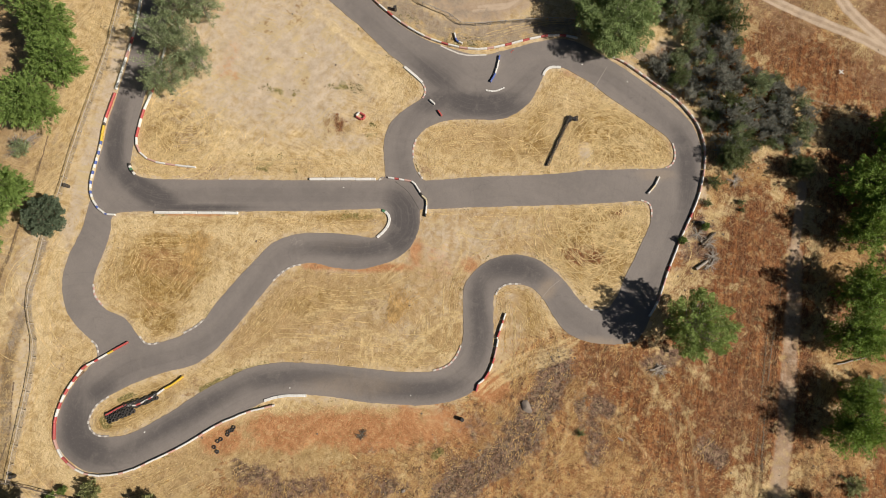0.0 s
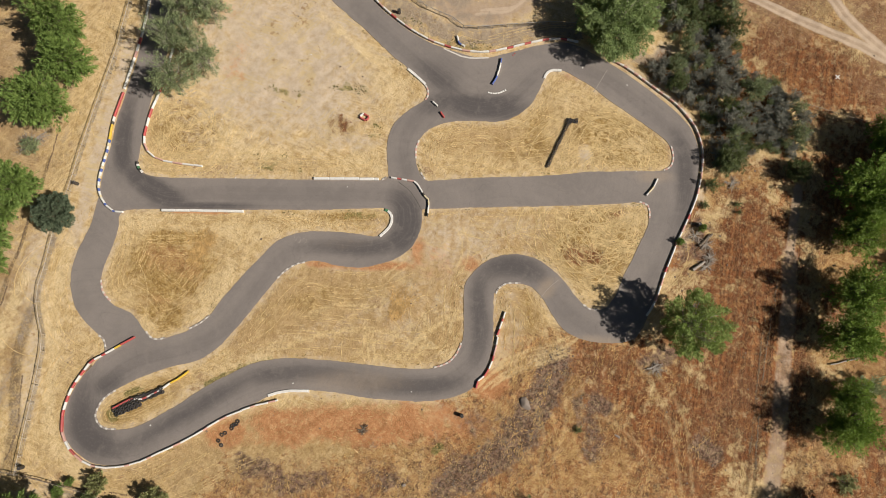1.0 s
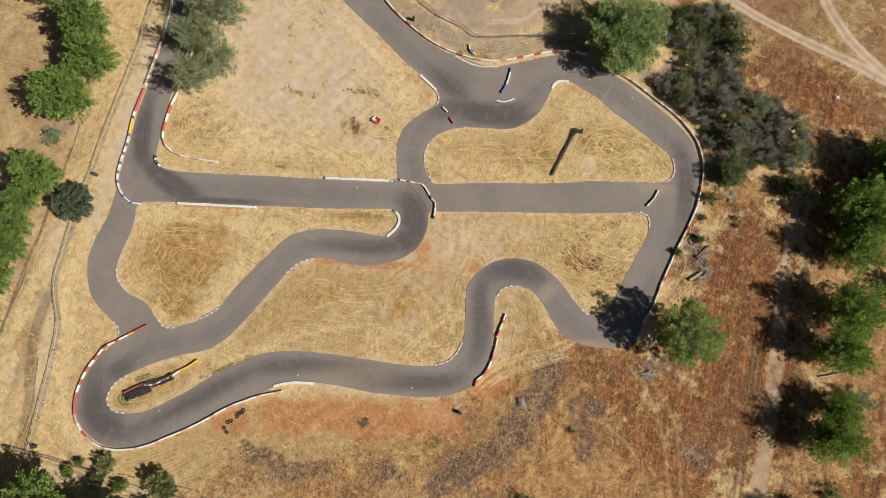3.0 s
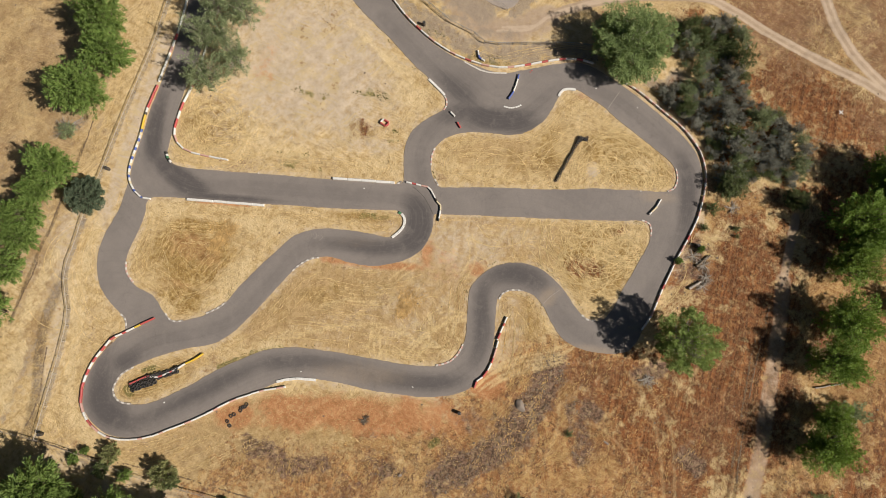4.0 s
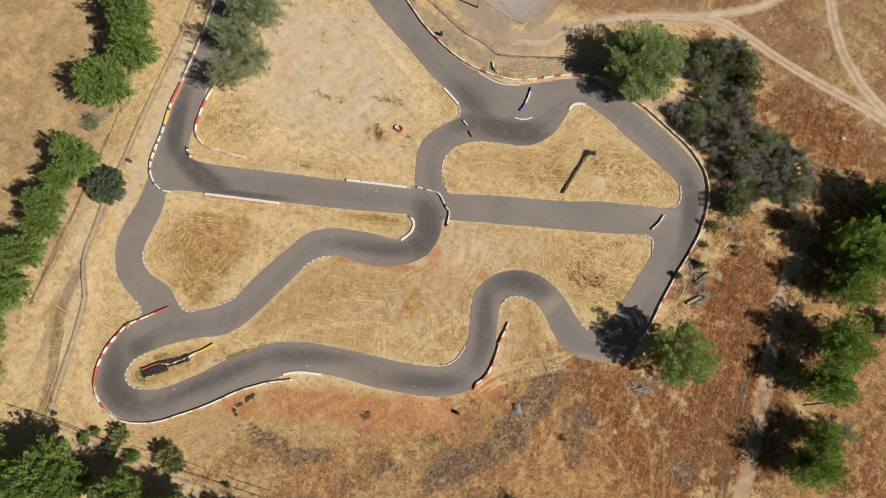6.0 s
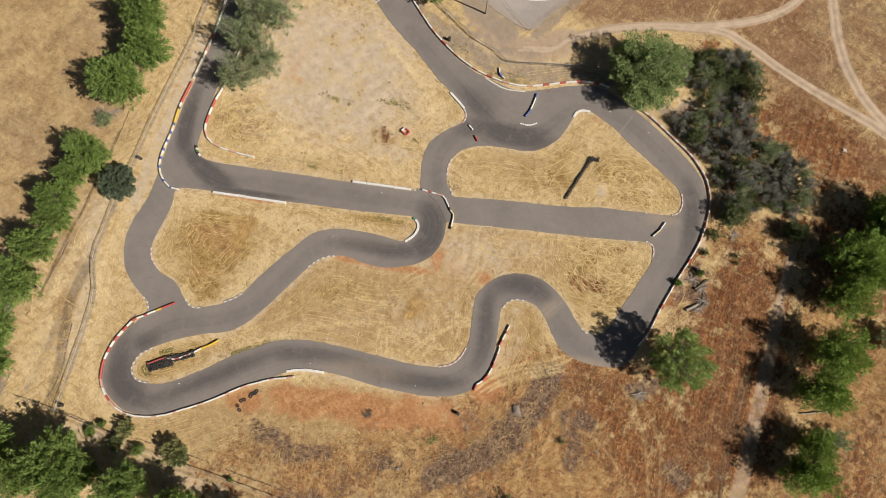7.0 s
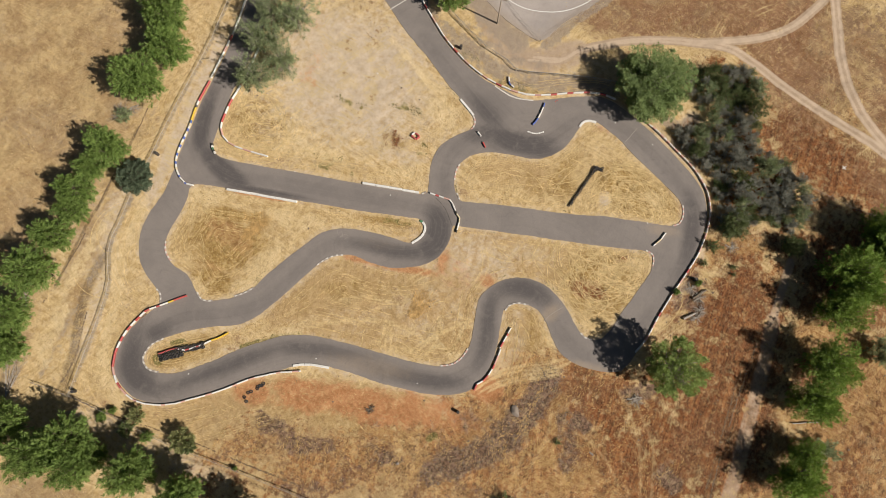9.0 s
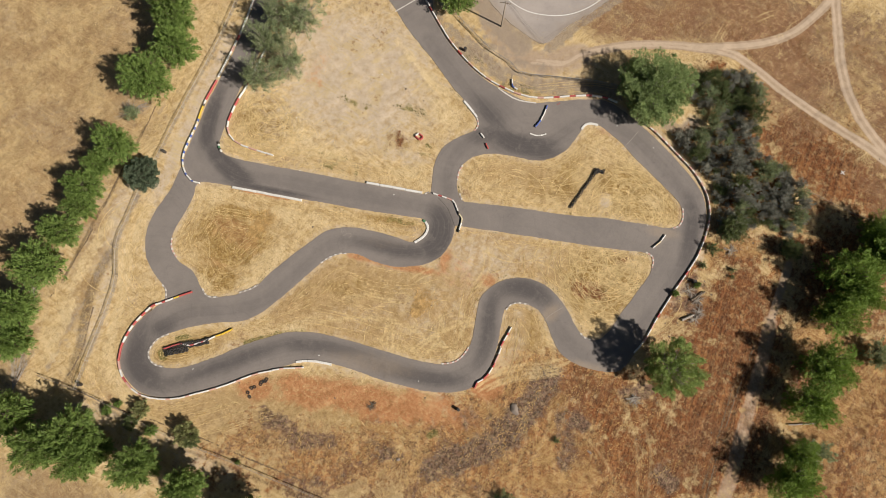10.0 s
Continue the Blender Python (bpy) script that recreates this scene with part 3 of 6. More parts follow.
# ---- ground ----
GOLD = [(-49.7, 13.2, 5.1, 5.6, 0, 0.65), (-45, 18.4, 6.1, 1.5, 0, 0.8), (-44.6, 12.3, 6.5, 4.2, 0, 1), (-46.3, 4.9, 5.5, 2.3, 0, 0.85), (-41, 7.2, 4.2, 1.7, 0, 0.5), (27.5, 18, 7.5, 5.7, 0, 1), (31.2, 36.3, 8.7, 4.4, -15, 0.9), (16.6, 37.3, 3.9, 5.8, -20, 0.6), (11.7, 34.7, 11.6, 2.9, 0, 0.45), (-43.6, 38.2, 6.2, 4.3, 0, 0.95), (-16.6, 8.6, 16.7, 2.8, 10, 0.5)]
GOLD += [(0.1, 2.2, 6.4, 3.7, 0, 0.5), (-30.3, 5.8, 5.5, 5.5, 0, 0.4), (-17.4, 38.2, 2.4, 1.9, 0, 0.8), (-26.8, 31.7, 11.5, 1.5, 0, 0.4), (-15, 22.3, 7.6, 1.3, 0, 0.6), (-35.8, 21.3, 17, 1.1, 0, 0.4), (-48.4, -8.5, 8.1, 2.2, 28, 0.7), (14, 5.8, 2.8, 6.5, 15, 0.5), (-61.1, -6.8, 3.6, 9.9, -10, 0.35), (-15.8, -17.1, 26.6, 4.4, 0, 0.55), (-46.5, -20.5, 10.6, 2.6, 0, 0.4), (26.3, 13.3, 3.7, 2.8, 0, 0.6)]
BARE = [(-29.6, 49.1, 14.8, 11.9, 0, 1), (-35, 57.6, 9, 6, 0, 1), (-21.8, 53.4, 7, 9, 0, 0.9), (-39, 42.8, 4.9, 4.9, 0, 0.6), (-15.4, 35.7, 5.8, 1.9, 0, 0.6), (-7.7, 37.7, 2.9, 5.8, 0, 0.4), (7.1, 60.5, 9, 4, 0, 0.7), (-0.8, 18, 10.4, 4.7, 0, 0.6), (-3.6, 7.7, 6.5, 6.5, 0, 0.4)]
BARE += [(-12.7, 2.2, 11, 2.3, 0, 0.15), (7.7, 20.9, 14.2, 2.4, 0, 0.4), (-1.7, 9.5, 5.6, 5.6, 0, 0.15), (-16.1, -6.8, 22.6, 1.3, 0, 0.6), (9.3, 0.4, 1.8, 5.5, 0, 0.6), (40, 52.5, 3, 2.5, 0, 0.8), (-59, 37.6, 2.9, 19.4, -12, 0.6), (-68.4, 2.2, 5.5, 12.8, 0, 0.4), (1.9, -10.3, 5.4, 2.7, 0, 0.5), (24.8, 33.7, 1.2, 1.4, 0, 0.8)]
BROWN = [(39.5, 50, 2.6, 3.4, 0, 0.75), (62, -22, 9, 9, 0, 0.62), (71, -16, 4.5, 10, 0, 0.75)] + [(-17.4, 39, 0.9, 1.6, 20, 0.6)] + [(-7.7, 5.1, 0.9, 0.6, 0, 0.5), (-41.9, 14.2, 0.8, 0.6, 0, 0.55)] + [(51, 5.8, 12, 30.5, 0, 0.8), (39.8, -8.5, 16.2, 13.5, 0, 0.75), (26.9, -13.8, 13.4, 10.7, 0, 0.4), (69.5, 48.3, 16.9, 12.9, 0, 0.46), (73, 11.4, 13.1, 46.7, 0, 0.7), (54.4, 46.1, 11.9, 15.8, 0, 0.6), (63.5, 69, 20.5, 9.2, 0, 0.4), (37.7, 65.6, 8.1, 4.1, 0, 0.4), (16.1, -18, 10.6, 5.3, 0, 0.3), (7.3, -14.6, 8, 4.5, 0, 0.35), (43.7, 20.9, 2.4, 8.5, 0, 0.6)] + [(24.4, 15.9, 3.0, 1.7, 0, 1.1), (30, 22.9, 2.1, 1, 0, 0.55)] + [(68.6, 47.7, 13.5, 6.7, -20, 0.85), (60.8, 53.4, 6.8, 5.7, -30, 0.7), (43.4, 66.3, 4.6, 1.4, 0, 0.7), (13.1, -11.3, 11.5, 6.3, 0, 0.35), (24.7, -3.9, 9.5, 6.3, 0, 0.6), (31.1, 3.6, 5.3, 4.3, 0, 0.5), (-13.7, -25.4, 28.8, 6.2, -8, 0.36), (6.3, -20.7, 18.6, 7.2, 0, 0.3), (19.8, -13.1, 12.5, 8.3, 0, 0.35), (-30.7, -29.6, 12.3, 4.1, 0, 0.4), (59.9, 76.8, 25.7, 12.9, 0, 0.4), (36.4, 76.2, 16.4, 5.9, 0, 0.35)]
RED = [(-36.1, 52.6, 1.6, 2.5, 0, 0.42), (-35.7, 47.5, 0.9, 1.1, 0, 0.4), (-38.8, 61.5, 3.4, 4.6, 0, 0.4)] + [(-22.5, -12.3, 7.8, 2.5, 12, 1), (-7.7, -12.8, 11.4, 2.3, 6, 0.9), (1.7, -12.1, 5.2, 1.9, 0, 0.7)] + [(-12.4, -12.2, 17, 2.7, 0, 1), (-23.1, -11.7, 8.1, 2.1, 0, 1), (-3.5, -10.7, 7.2, 2.5, 0, 0.85), (-34.2, -13.5, 3.6, 2.2, 0, 0.9), (7.8, -5.7, 2.6, 2, 0, 1.1), (-3.9, 16.3, 1.3, 2.6, 0, 0.75), (-11.6, 13.8, 7.5, 0.8, 0, 0.85), (-19, 14.1, 5.1, 0.7, 0, 0.8), (4.6, 14.2, 1.9, 1.5, 0, 0.7), (-37.5, 50.1, 2.5, 4, 0, 0.42), (-35.8, 54.4, 2, 2.5, 0, 0.35), (21.1, -1.4, 3.6, 1.8, 0, 0.6), (-41.1, 22.8, 6.6, 0.4, 0, 0.7), (22.8, 48.2, 2, 1.4, 0, 0.5), (-65, 20.8, 0.9, 0.4, 0, 0.8), (-0.8, 14.2, 3.7, 3.7, 0, 0.45)]
ROCKY = [([(-30.7, -18.4), (-28.6, -18.5)], 2.2, 0.8), ([(-26.4, -21.2), (-23.3, -21.1), (-19.2, -20.6)], 2.2, 0.7), ([(-8.2, -20.9), (-5.8, -20.1)], 1.8, 0.75), ([(34.3, -2.1), (37.2, -0.8)], 2.0, 0.8), ([(25.3, -8.3), (27.3, -9.1)], 1.5, 0.8), ([(42, -14.9), (43.7, -16.1)], 2.0, 0.7), ([(-33.9, -25.2), (-16.6, -22), (-0.5, -17.9), (9.2, -13.1)], 5.0, 0.36)]
ROCKY += [([(-23.2, -30.2), (-5.3, -25.9), (14.8, -21.1)], 4.0, 0.36), ([(1, -21.8), (6.3, -18.4), (10.8, -15.4), (14, -12), (16.4, -7.6), (17.8, -3.7), (19.3, -1.4)], 2.7, 1.0), ([(-19.3, -19.8), (-24.5, -20.2), (-30.8, -18.4)], 2.0, 0.38), ([(3.7, -20.4), (-5.2, -20.7), (-12.2, -20.9)], 2.0, 0.4), ([(22.7, -8.5), (25.2, -12.9), (24.2, -15.5)], 2.0, 0.5), ([(42.5, 17.1), (44.7, 20.9), (43.2, 14.2)], 3.0, 0.55), ([(-57.1, -1.4), (-58.4, -6.8)], 0.6, 0.6)]
GREEN = [([(-31.3, 45.3), (-26.6, 44.9)], 0.5, 0.58), ([(-19.4, 45.8), (-15.3, 45.3)], 0.8, 0.6), ([(-31.5, 32.5), (-27.1, 33)], 0.8, 0.55), ([(-11.9, 38.8), (-10.7, 38.2)], 0.5, 0.7), ([(-50.9, -7.5), (-49.3, -6.6)], 0.7, 0.8), ([(-53.2, -10.6), (-52.6, -11.3)], 0.8, 0.8), ([(-37.8, -5.9), (-32.5, -3.4), (-28.1, -1.9)], 0.9, 0.8), ([(-53.1, -10.7), (-48.5, -7.2)], 0.9, 0.6)]
GREEN += [([(-16.6, 46), (-13.7, 44.9)], 1.6, 0.55), ([(-31.6, 31.6), (-24.9, 31.2), (-31.7, 32.6)], 1.6, 0.5), ([(-31.3, 45.4), (-24.9, 44.4)], 1.0, 0.5), ([(0.1, 54), (8.1, 54)], 1.6, 0.6), ([(-8, 59.9), (-4.9, 57.7)], 1.6, 0.6), ([(-16, 22.3), (-11.3, 22.8)], 1.0, 0.6), ([(-0.8, -16.1), (0.1, -15.4)], 0.8, 0.8), ([(-12.5, 36.7), (-11.1, 36.7)], 0.7, 0.7)]
TRACKS = [
    ([(6.4, 60.4), (12.6, 61.2), (15.2, 63.6), (20.1, 65.8), (25.7, 67.8), (32.6, 69.1), (40.7, 70), (46.4, 71.4), (52, 73.2), (57.6, 76.4), (61.9, 81.1), (65, 85.6), (67.6, 91.4)], 1.0, 1.0),
    ([(36.6, 69.5), (45.4, 69.6), (51.5, 67), (57.6, 63.2), (63.6, 60), (70.8, 56.5), (75.4, 54.4), (78.7, 52.6), (87, 48.8)], 1.0, 1.0),
    ([(65.3, 91), (66.2, 85.9), (67.4, 78.3), (68.5, 70.9), (70.8, 63.8), (74, 58.9), (77.7, 55.2), (82.4, 50.9)], 1.15, 1.0),
    ([(-7.8, 77), (-4.4, 69.7), (-0.8, 64.2), (4.5, 60.7), (10.3, 60.7), (15.1, 63.7)], 4.0, 0.62),
]
TRACKS += [
    ([(51.2, -30), (52.9, -21.2), (54.5, -13.6), (56.6, -1.5), (58, 5.8), (59, 16.3)], 2.1, 0.55),
    ([(59, 16.3), (60.3, 22), (61.5, 28)], 1.2, 0.6),
    ([(-55.5, 55.4), (-58.1, 43.8), (-60.7, 30.6), (-62.3, 22.8), (-65.6, 14.2), (-65.9, 5.8), (-63.7, -1.4), (-65.7, -13.7)], 1.2, 0.35),
]
# lines where wheels have pressed the straw flat and pale, place by place
PALE_EXIT = [[(6.3, -5.9), (9.2, -3.2), (13.8, -1.3), (20.3, 0.5), (22.9, 2.2)], [(7.2, -6.1), (10.6, -3.7), (14.7, -1.9), (20.7, 0)], [(8.5, -5.9), (11.5, -3.9), (15.6, -2.5), (21.3, -0.4)], [(9.7, -2.1), (13.8, -0.4), (18.9, 1.1), (22.2, 2.5)]]
PALE_EAST = [[(25.5, 39.4), (30.3, 37.3), (35, 34.6), (39.2, 31.8)], [(26.6, 43), (31.4, 40.4), (36.1, 36.8), (39, 34.3)], [(25.9, 36.8), (29.1, 34.3), (33.9, 32.8), (38.7, 32.3)], [(27.1, 31.8), (28.7, 35.8), (31.3, 38.3), (35.2, 39.4)], [(33.2, 37.8), (35.9, 33.3), (37.2, 31.8)], [(17.6, 37.8), (21.4, 35.3), (26.2, 34.6), (31.2, 35.8)]]
PALE_MIDDLE = [[(25.6, 19), (28.6, 21.4), (31.4, 22.4), (34.8, 22.9)], [(26, 17.1), (29.5, 20.4), (34.3, 21.9)], [(30.2, 17.1), (32.7, 20), (34.3, 22.4)], [(20.9, 20.9), (21.8, 18), (24.6, 17), (28.9, 19)], [(24.9, 23.8), (26.6, 20.9), (30.3, 18), (32.1, 16.1)], [(22.6, 15.2), (26.3, 13.3), (29.2, 14.2), (31.7, 17.1)]]
PALE_WEST = [[(-50.1, 40.2), (-46.5, 38.2), (-41.7, 39.2)], [(-50, 35.7), (-46.4, 37.2), (-39.9, 41.3)], [(-49.5, 39.2), (-45.7, 40.8), (-40.9, 41.8)], [(-45.9, 30.6), (-42.5, 35.7), (-37, 41.8)], [(-39.3, 31.7), (-38.1, 35.7), (-36.7, 37.2)], [(-51, 33.6), (-47.4, 36.7), (-42.2, 39.2)], [(-50.4, 32.1), (-44.2, 33.1), (-36.4, 32.2)]]
PALE_CENTRE = [[(-7.2, -1.4), (-3.5, 2.2), (1, 4.9)], [(-5.4, -0.5), (-1.7, 3.1), (2, 5.8)], [(-8.1, 2.2), (-2.6, 0.4), (1, -0.1)], [(-22, 5.8), (-16.5, 7.2), (-11, 6.7)], [(-25.4, 0.4), (-20, 2.2), (-12.7, 3.1), (-7.2, 2.2)], [(-4, -1.4), (-2.6, 2.2), (-3.1, 5.8)]]
PALE_SLOPE = [[(31.6, -1.4), (35, -5.9), (37.3, -12), (38.1, -17.2), (38.5, -22.2)], [(33.9, -2.3), (37.7, -6.8), (39.8, -12), (40.3, -22.2)], [(25, -10.5), (28, -11.5), (31.5, -14.5), (34, -18)], [(15.5, -9), (16.8, -14), (15.6, -19)], [(20.4, -6), (20.2, -12), (18.4, -17)]]
DARK_RUTS = [[(56, 7.2), (54.1, -1.4), (52.1, -10.3), (50, -22.2)], [(55, 7.2), (53, -1.4), (51, -10.3), (49, -22.2)], [(-68.1, 32.3), (-68.8, 27.6), (-70.1, 22), (-71, 17.2), (-72.5, 12.3), (-73.5, 8.1), (-74.2, 4.6), (-75.3, -1.2)], [(60.5, 43.4), (70, 40.4), (80, 38.2)]]
# clumpy soil beside a fence first, then strips that are only darkened
DARK_BANDS = [([(-68, 6), (-69.4, -1.3), (-68.9, -8.7), (-68.5, -13), (-68.8, -19)], 0.9, 1.0), ([(-66, -21), (-57, -23.3), (-48, -26), (-36.6, -28.2), (-23, -30.6)], 0.35, 0.7), ([(49.9, 20), (49.5, 8), (47, -4), (44.5, -20)], 0.35, 0.5), ([(52.4, 22), (51.6, 8), (49, -6), (47, -20)], 0.35, 0.5), ([(58.4, -15), (57, -22), (55.6, -29)], 0.9, 0.55)]
# bends that karts have cut over the grass: middle, reach, how many
SPINS = [((31, 35.5), 4.5, 34), ((29.5, 18.5), 4.5, 34), ((-44.5, 37), 4.0, 20), ((-1.5, 2.5), 5.5, 14), ((-18, 5), 9.0, 12), ((9, 35), 5.5, 7), ((64, 66), 9.0, 8), ((-19, 33), 8.0, 6), ((3, 19), 8.0, 8)]
GRAVEL = [([(-17.5, 67), (-11.2, 63), (-5.5, 59.4), (0.4, 56.7), (8, 55.6), (18, 56.6), (23, 56.4)], 2.3, 0.72), ([(-9, 74), (-4.5, 69.5), (-0.5, 66), (3, 64)], 3.2, 0.85), ([(1, 66.5), (5, 66), (8, 67)], 3, 0.8)] + [([(35.3, 51.9), (38.2, 51.3), (39.7, 53)], 1.8, 0.75), ([(-65.6, 18.2), (-66.7, 12.6), (-68.1, 6.8), (-70.2, -3.6), (-72, -11.5), (-73.7, -18.2)], 0.8, 0.5), ([(-20, 74.6), (-12.2, 68.2), (-4.2, 63.3), (3.5, 59.5), (9.4, 59.4)], 1.3, 0.55), ([(8.7, 63.9), (14.7, 70.8), (20.9, 77.2)], 1.4, 0.7)]


TAN = [(-71, -0.4, 2.2, 12.9, -8, 0.85), (-69.2, 16, 1.6, 7.1, -20, 0.7)] + [(49.3, 76.8, 32.8, 7, 0, 1), (64.6, 62.6, 14.9, 14.9, 0, 1), (33, 74.9, 14.1, 4.7, 0, 1), (21.8, 70.2, 8.2, 2.9, 0, 0.8)] + [(-71.5, 4.2, 2.6, 12.2, 8, 0.95), (-70.9, 22.2, 1.9, 6.3, 20, 0.75)] + [(-88, 37.3, 17.2, 22.9, 0, 1.1), (-92.9, 1, 8.7, 21.8, 0, 1), (-69.4, -38.8, 12.3, 4.1, 0, 1), (-13.9, -24.5, 33, 8.3, -6, 0.75), (-34.2, -28.3, 16.5, 5.2, 0, 0.6), (9.9, -23, 16.5, 5.1, 0, 0.6), (22.2, 76.1, 16.5, 4.7, 0, 0.6), (60.5, 69.3, 9.3, 6.9, 0, 0.6), (-81.2, 55.1, 4.7, 11.7, 0, 0.6)]
HEATH = [(49.3, 78, 40, 7.5, 0, 1), (62, 67.5, 9, 9, 0, 1), (26, 73, 16, 4.5, 0, 0.8), (80, 66, 9, 22, 0, 0.7), (49, 72, 7, 2, 0, 0.7)]
BLEACH = [(-51, 20.8, 3.6, 1.8, 10, 0.9), (-37.2, 10.6, 2.2, 4.6, -40, 0.95), (-40, 6.4, 3, 1.6, 35, 0.85), (-49.4, 3.6, 2.6, 1.6, 0, 0.75), (-34, 19.6, 6, 1.8, 0, 0.8), (-28.5, -0.6, 5, 1.6, 25, 0.8), (-31.7, 33.4, 8, 1.6, 0, 0.8), (-14.5, 32, 4, 1.8, 0, 0.85), (-37, 36.5, 4, 3, 30, 0.8), (-9.5, 46.5, 2.4, 4, 40, 0.7), (34.5, 35.5, 3.4, 2, -30, 0.75), (33, 22.3, 3, 1.5, 10, 0.8), (1.5, 1.5, 2.4, 4, 20, 0.6)]
BLEACH_STRIPS = [([(-65.2, 8.5), (-63.9, 1), (-63.5, -5.6), (-62.5, -14), (-57.4, -19.8)], 1.3, 0.85), ([(-69.9, 11.1), (-72, 2.8), (-73.2, -7.4), (-73.9, -15)], 1.6, 0.75), ([(-62.8, 18.5), (-64, 12.1), (-64.4, 7.5)], 1.2, 0.85), ([(-22, 59.5), (-14, 52.5), (-7, 46.8)], 1.0, 0.7)]
OCHRE = [(-18, 6, 16, 7, 10, 1), (-2, 8, 9, 9, 0, 1), (5, 19.5, 16, 4, 0, 0.9), (12, 5, 4, 7, 0, 0.8), (-30, -16, 26, 6, 8, 0.7), (10, 36, 9, 3, 0, 0.6), (-46, 12, 8, 7, 0, 0.5)]
SLOPE = [(21.8, -8.5, 1.6, 4, 10, 0.85), (20.6, -15.4, 2, 3, 0, 0.8), (22.2, -20, 3.2, 2, 0, 0.85), (15.5, -20.8, 3, 1.6, 0, 0.8), (9.1, -10.3, 2.2, 2.4, 30, 0.85), (7.3, -14.6, 2.6, 1.6, 20, 0.8), (28.5, -18, 3, 3, 0, 0.75), (-7, -16.5, 8, 1.4, 4, 0.7), (33.8, -4, 1.6, 1.4, 0, 0.7), (47.5, 24, 1.4, 6, -12, 0.6)]
UNDER = SLOPE + [(-44.5, 13.8, 5.4, 3.8, 0, 0.8), (-48, 9, 3.5, 3, 0, 0.5), (66.4, 14.6, 3.6, 3.4, 0, 1.1), (66, 0.5, 4, 2.6, 0, 1.1), (63.8, -6.4, 3.2, 2.2, 0, 0.9), (65.5, -15.4, 3.4, 2.6, 0, 0.9), (70, -2.5, 3.6, 7, 0, 1.05), (75, 9, 6, 14, 0, 0.85), (79, -6, 9, 12, 0, 0.5), (46.5, 27, 1.8, 4.5, 20, 0.8), (49, 29.8, 3, 2.4, 0, 0.75), (54, 30, 4, 1.8, 0, 0.6), (46.2, 20, 1.6, 5, -10, 0.6)]
PATCHES = [(45, 25.8, 1.9, 3.8, 0, 0.3), (64.6, -1.5, 3.2, 11.9, 0, 0.33), (21, -5.9, 4.5, 2.4, 20, 0.3), (25, -16.3, 8, 5.3, 0, 0.18), (68, 17.1, 4.7, 4.7, 0, 0.3), (62.1, -19.7, 3.5, 5.3, 0, 0.33), (58.4, 35.8, 5.8, 2.9, 0, 0.24), (53.6, 48.2, 3, 5.9, 0, 0.24), (10.9, -8.5, 4.5, 3.6, 30, 0.3), (35.7, -1.4, 2.7, 1.8, 0, 0.24)]
STRIPS = [([(-56.1, 53.3), (-58.3, 40.7), (-60.3, 30.6), (-61.3, 23.7), (-62.6, 17.9)], 1.4, 0.9), ([(-67.6, 18.9), (-68.4, 9.5), (-66.6, -1.4), (-67.7, -12)], 2.2, 0.6), ([(-64.6, -22.7), (-51.9, -25.5), (-36, -29.6)], 2.0, 0.55), ([(10.6, -1.4), (12.5, 3.1), (11.7, 8.6)], 1.6, 0.5), ([(9.2, -7.2), (15.6, -2.8), (23, 0.2)], 1.4, 0.45), ([(45.2, 27.8), (42.3, 20.9), (39, 14.2)], 0.9, 0.8), ([(44, 39.4), (40.4, 44), (32.9, 50.1)], 0.9, 0.9)]


MIXED = [(-28.6, -23.3, 13.3, 5.1, 10, 0.55), (-14.1, -22.7, 20.4, 5.6, 6, 0.7), (3.9, -19.1, 15.3, 7.2, 0, 0.95), (18.5, -13, 13.4, 9.2, 0, 1.1), (23.5, -4, 12.5, 6.2, 0, 1), (15.1, -4.4, 5.2, 5.2, 0, 0.8), (5.2, -14.3, 9.3, 2.6, 0, 0.7), (32.7, -18.5, 12.2, 6.1, 0, 1)] + [(49.3, 76.8, 32.8, 7, 0, 0.6), (64.6, 62.6, 14.9, 14.9, 0, 0.55), (33, 74.9, 14.1, 4.7, 0, 0.6), (79.7, 0.1, 9.4, 18.8, 0, 1), (54.8, 23.3, 6.5, 7.6, 0, 0.6), (50.1, 25.8, 4.4, 3.3, 0, 0.5), (61, -19, 6, 9, 0, 0.95)]


def ground_lift(xy, d):
    """Height of the ground: level beside the asphalt, hummocky on the rough slopes."""
    away = np.clip((-d - 0.8) / 4, 0, 1)
    rough = np.clip(np.maximum(blobs(xy, MIXED), blobs(xy, BROWN)), 0, 1)
    low = 0.10 * wavy(xy, 3.1, 1) + 0.06 * wavy(xy, 1.1, 2) + rough * (0.10 * wavy(xy, 1.3, 6) + 0.08 * wavy(xy, 2.2, 14))
    level = np.clip((np.hypot((xy[:, 0] - 12) / 27, (xy[:, 1] - 84) / 22) - 1) * 4, 0, 1)  # the lot and its surroundings
    return level * (away * low + np.clip((-d - 8) / 20, 0, 1) * 0.35 * wavy(xy, 14, 3)) - 0.02


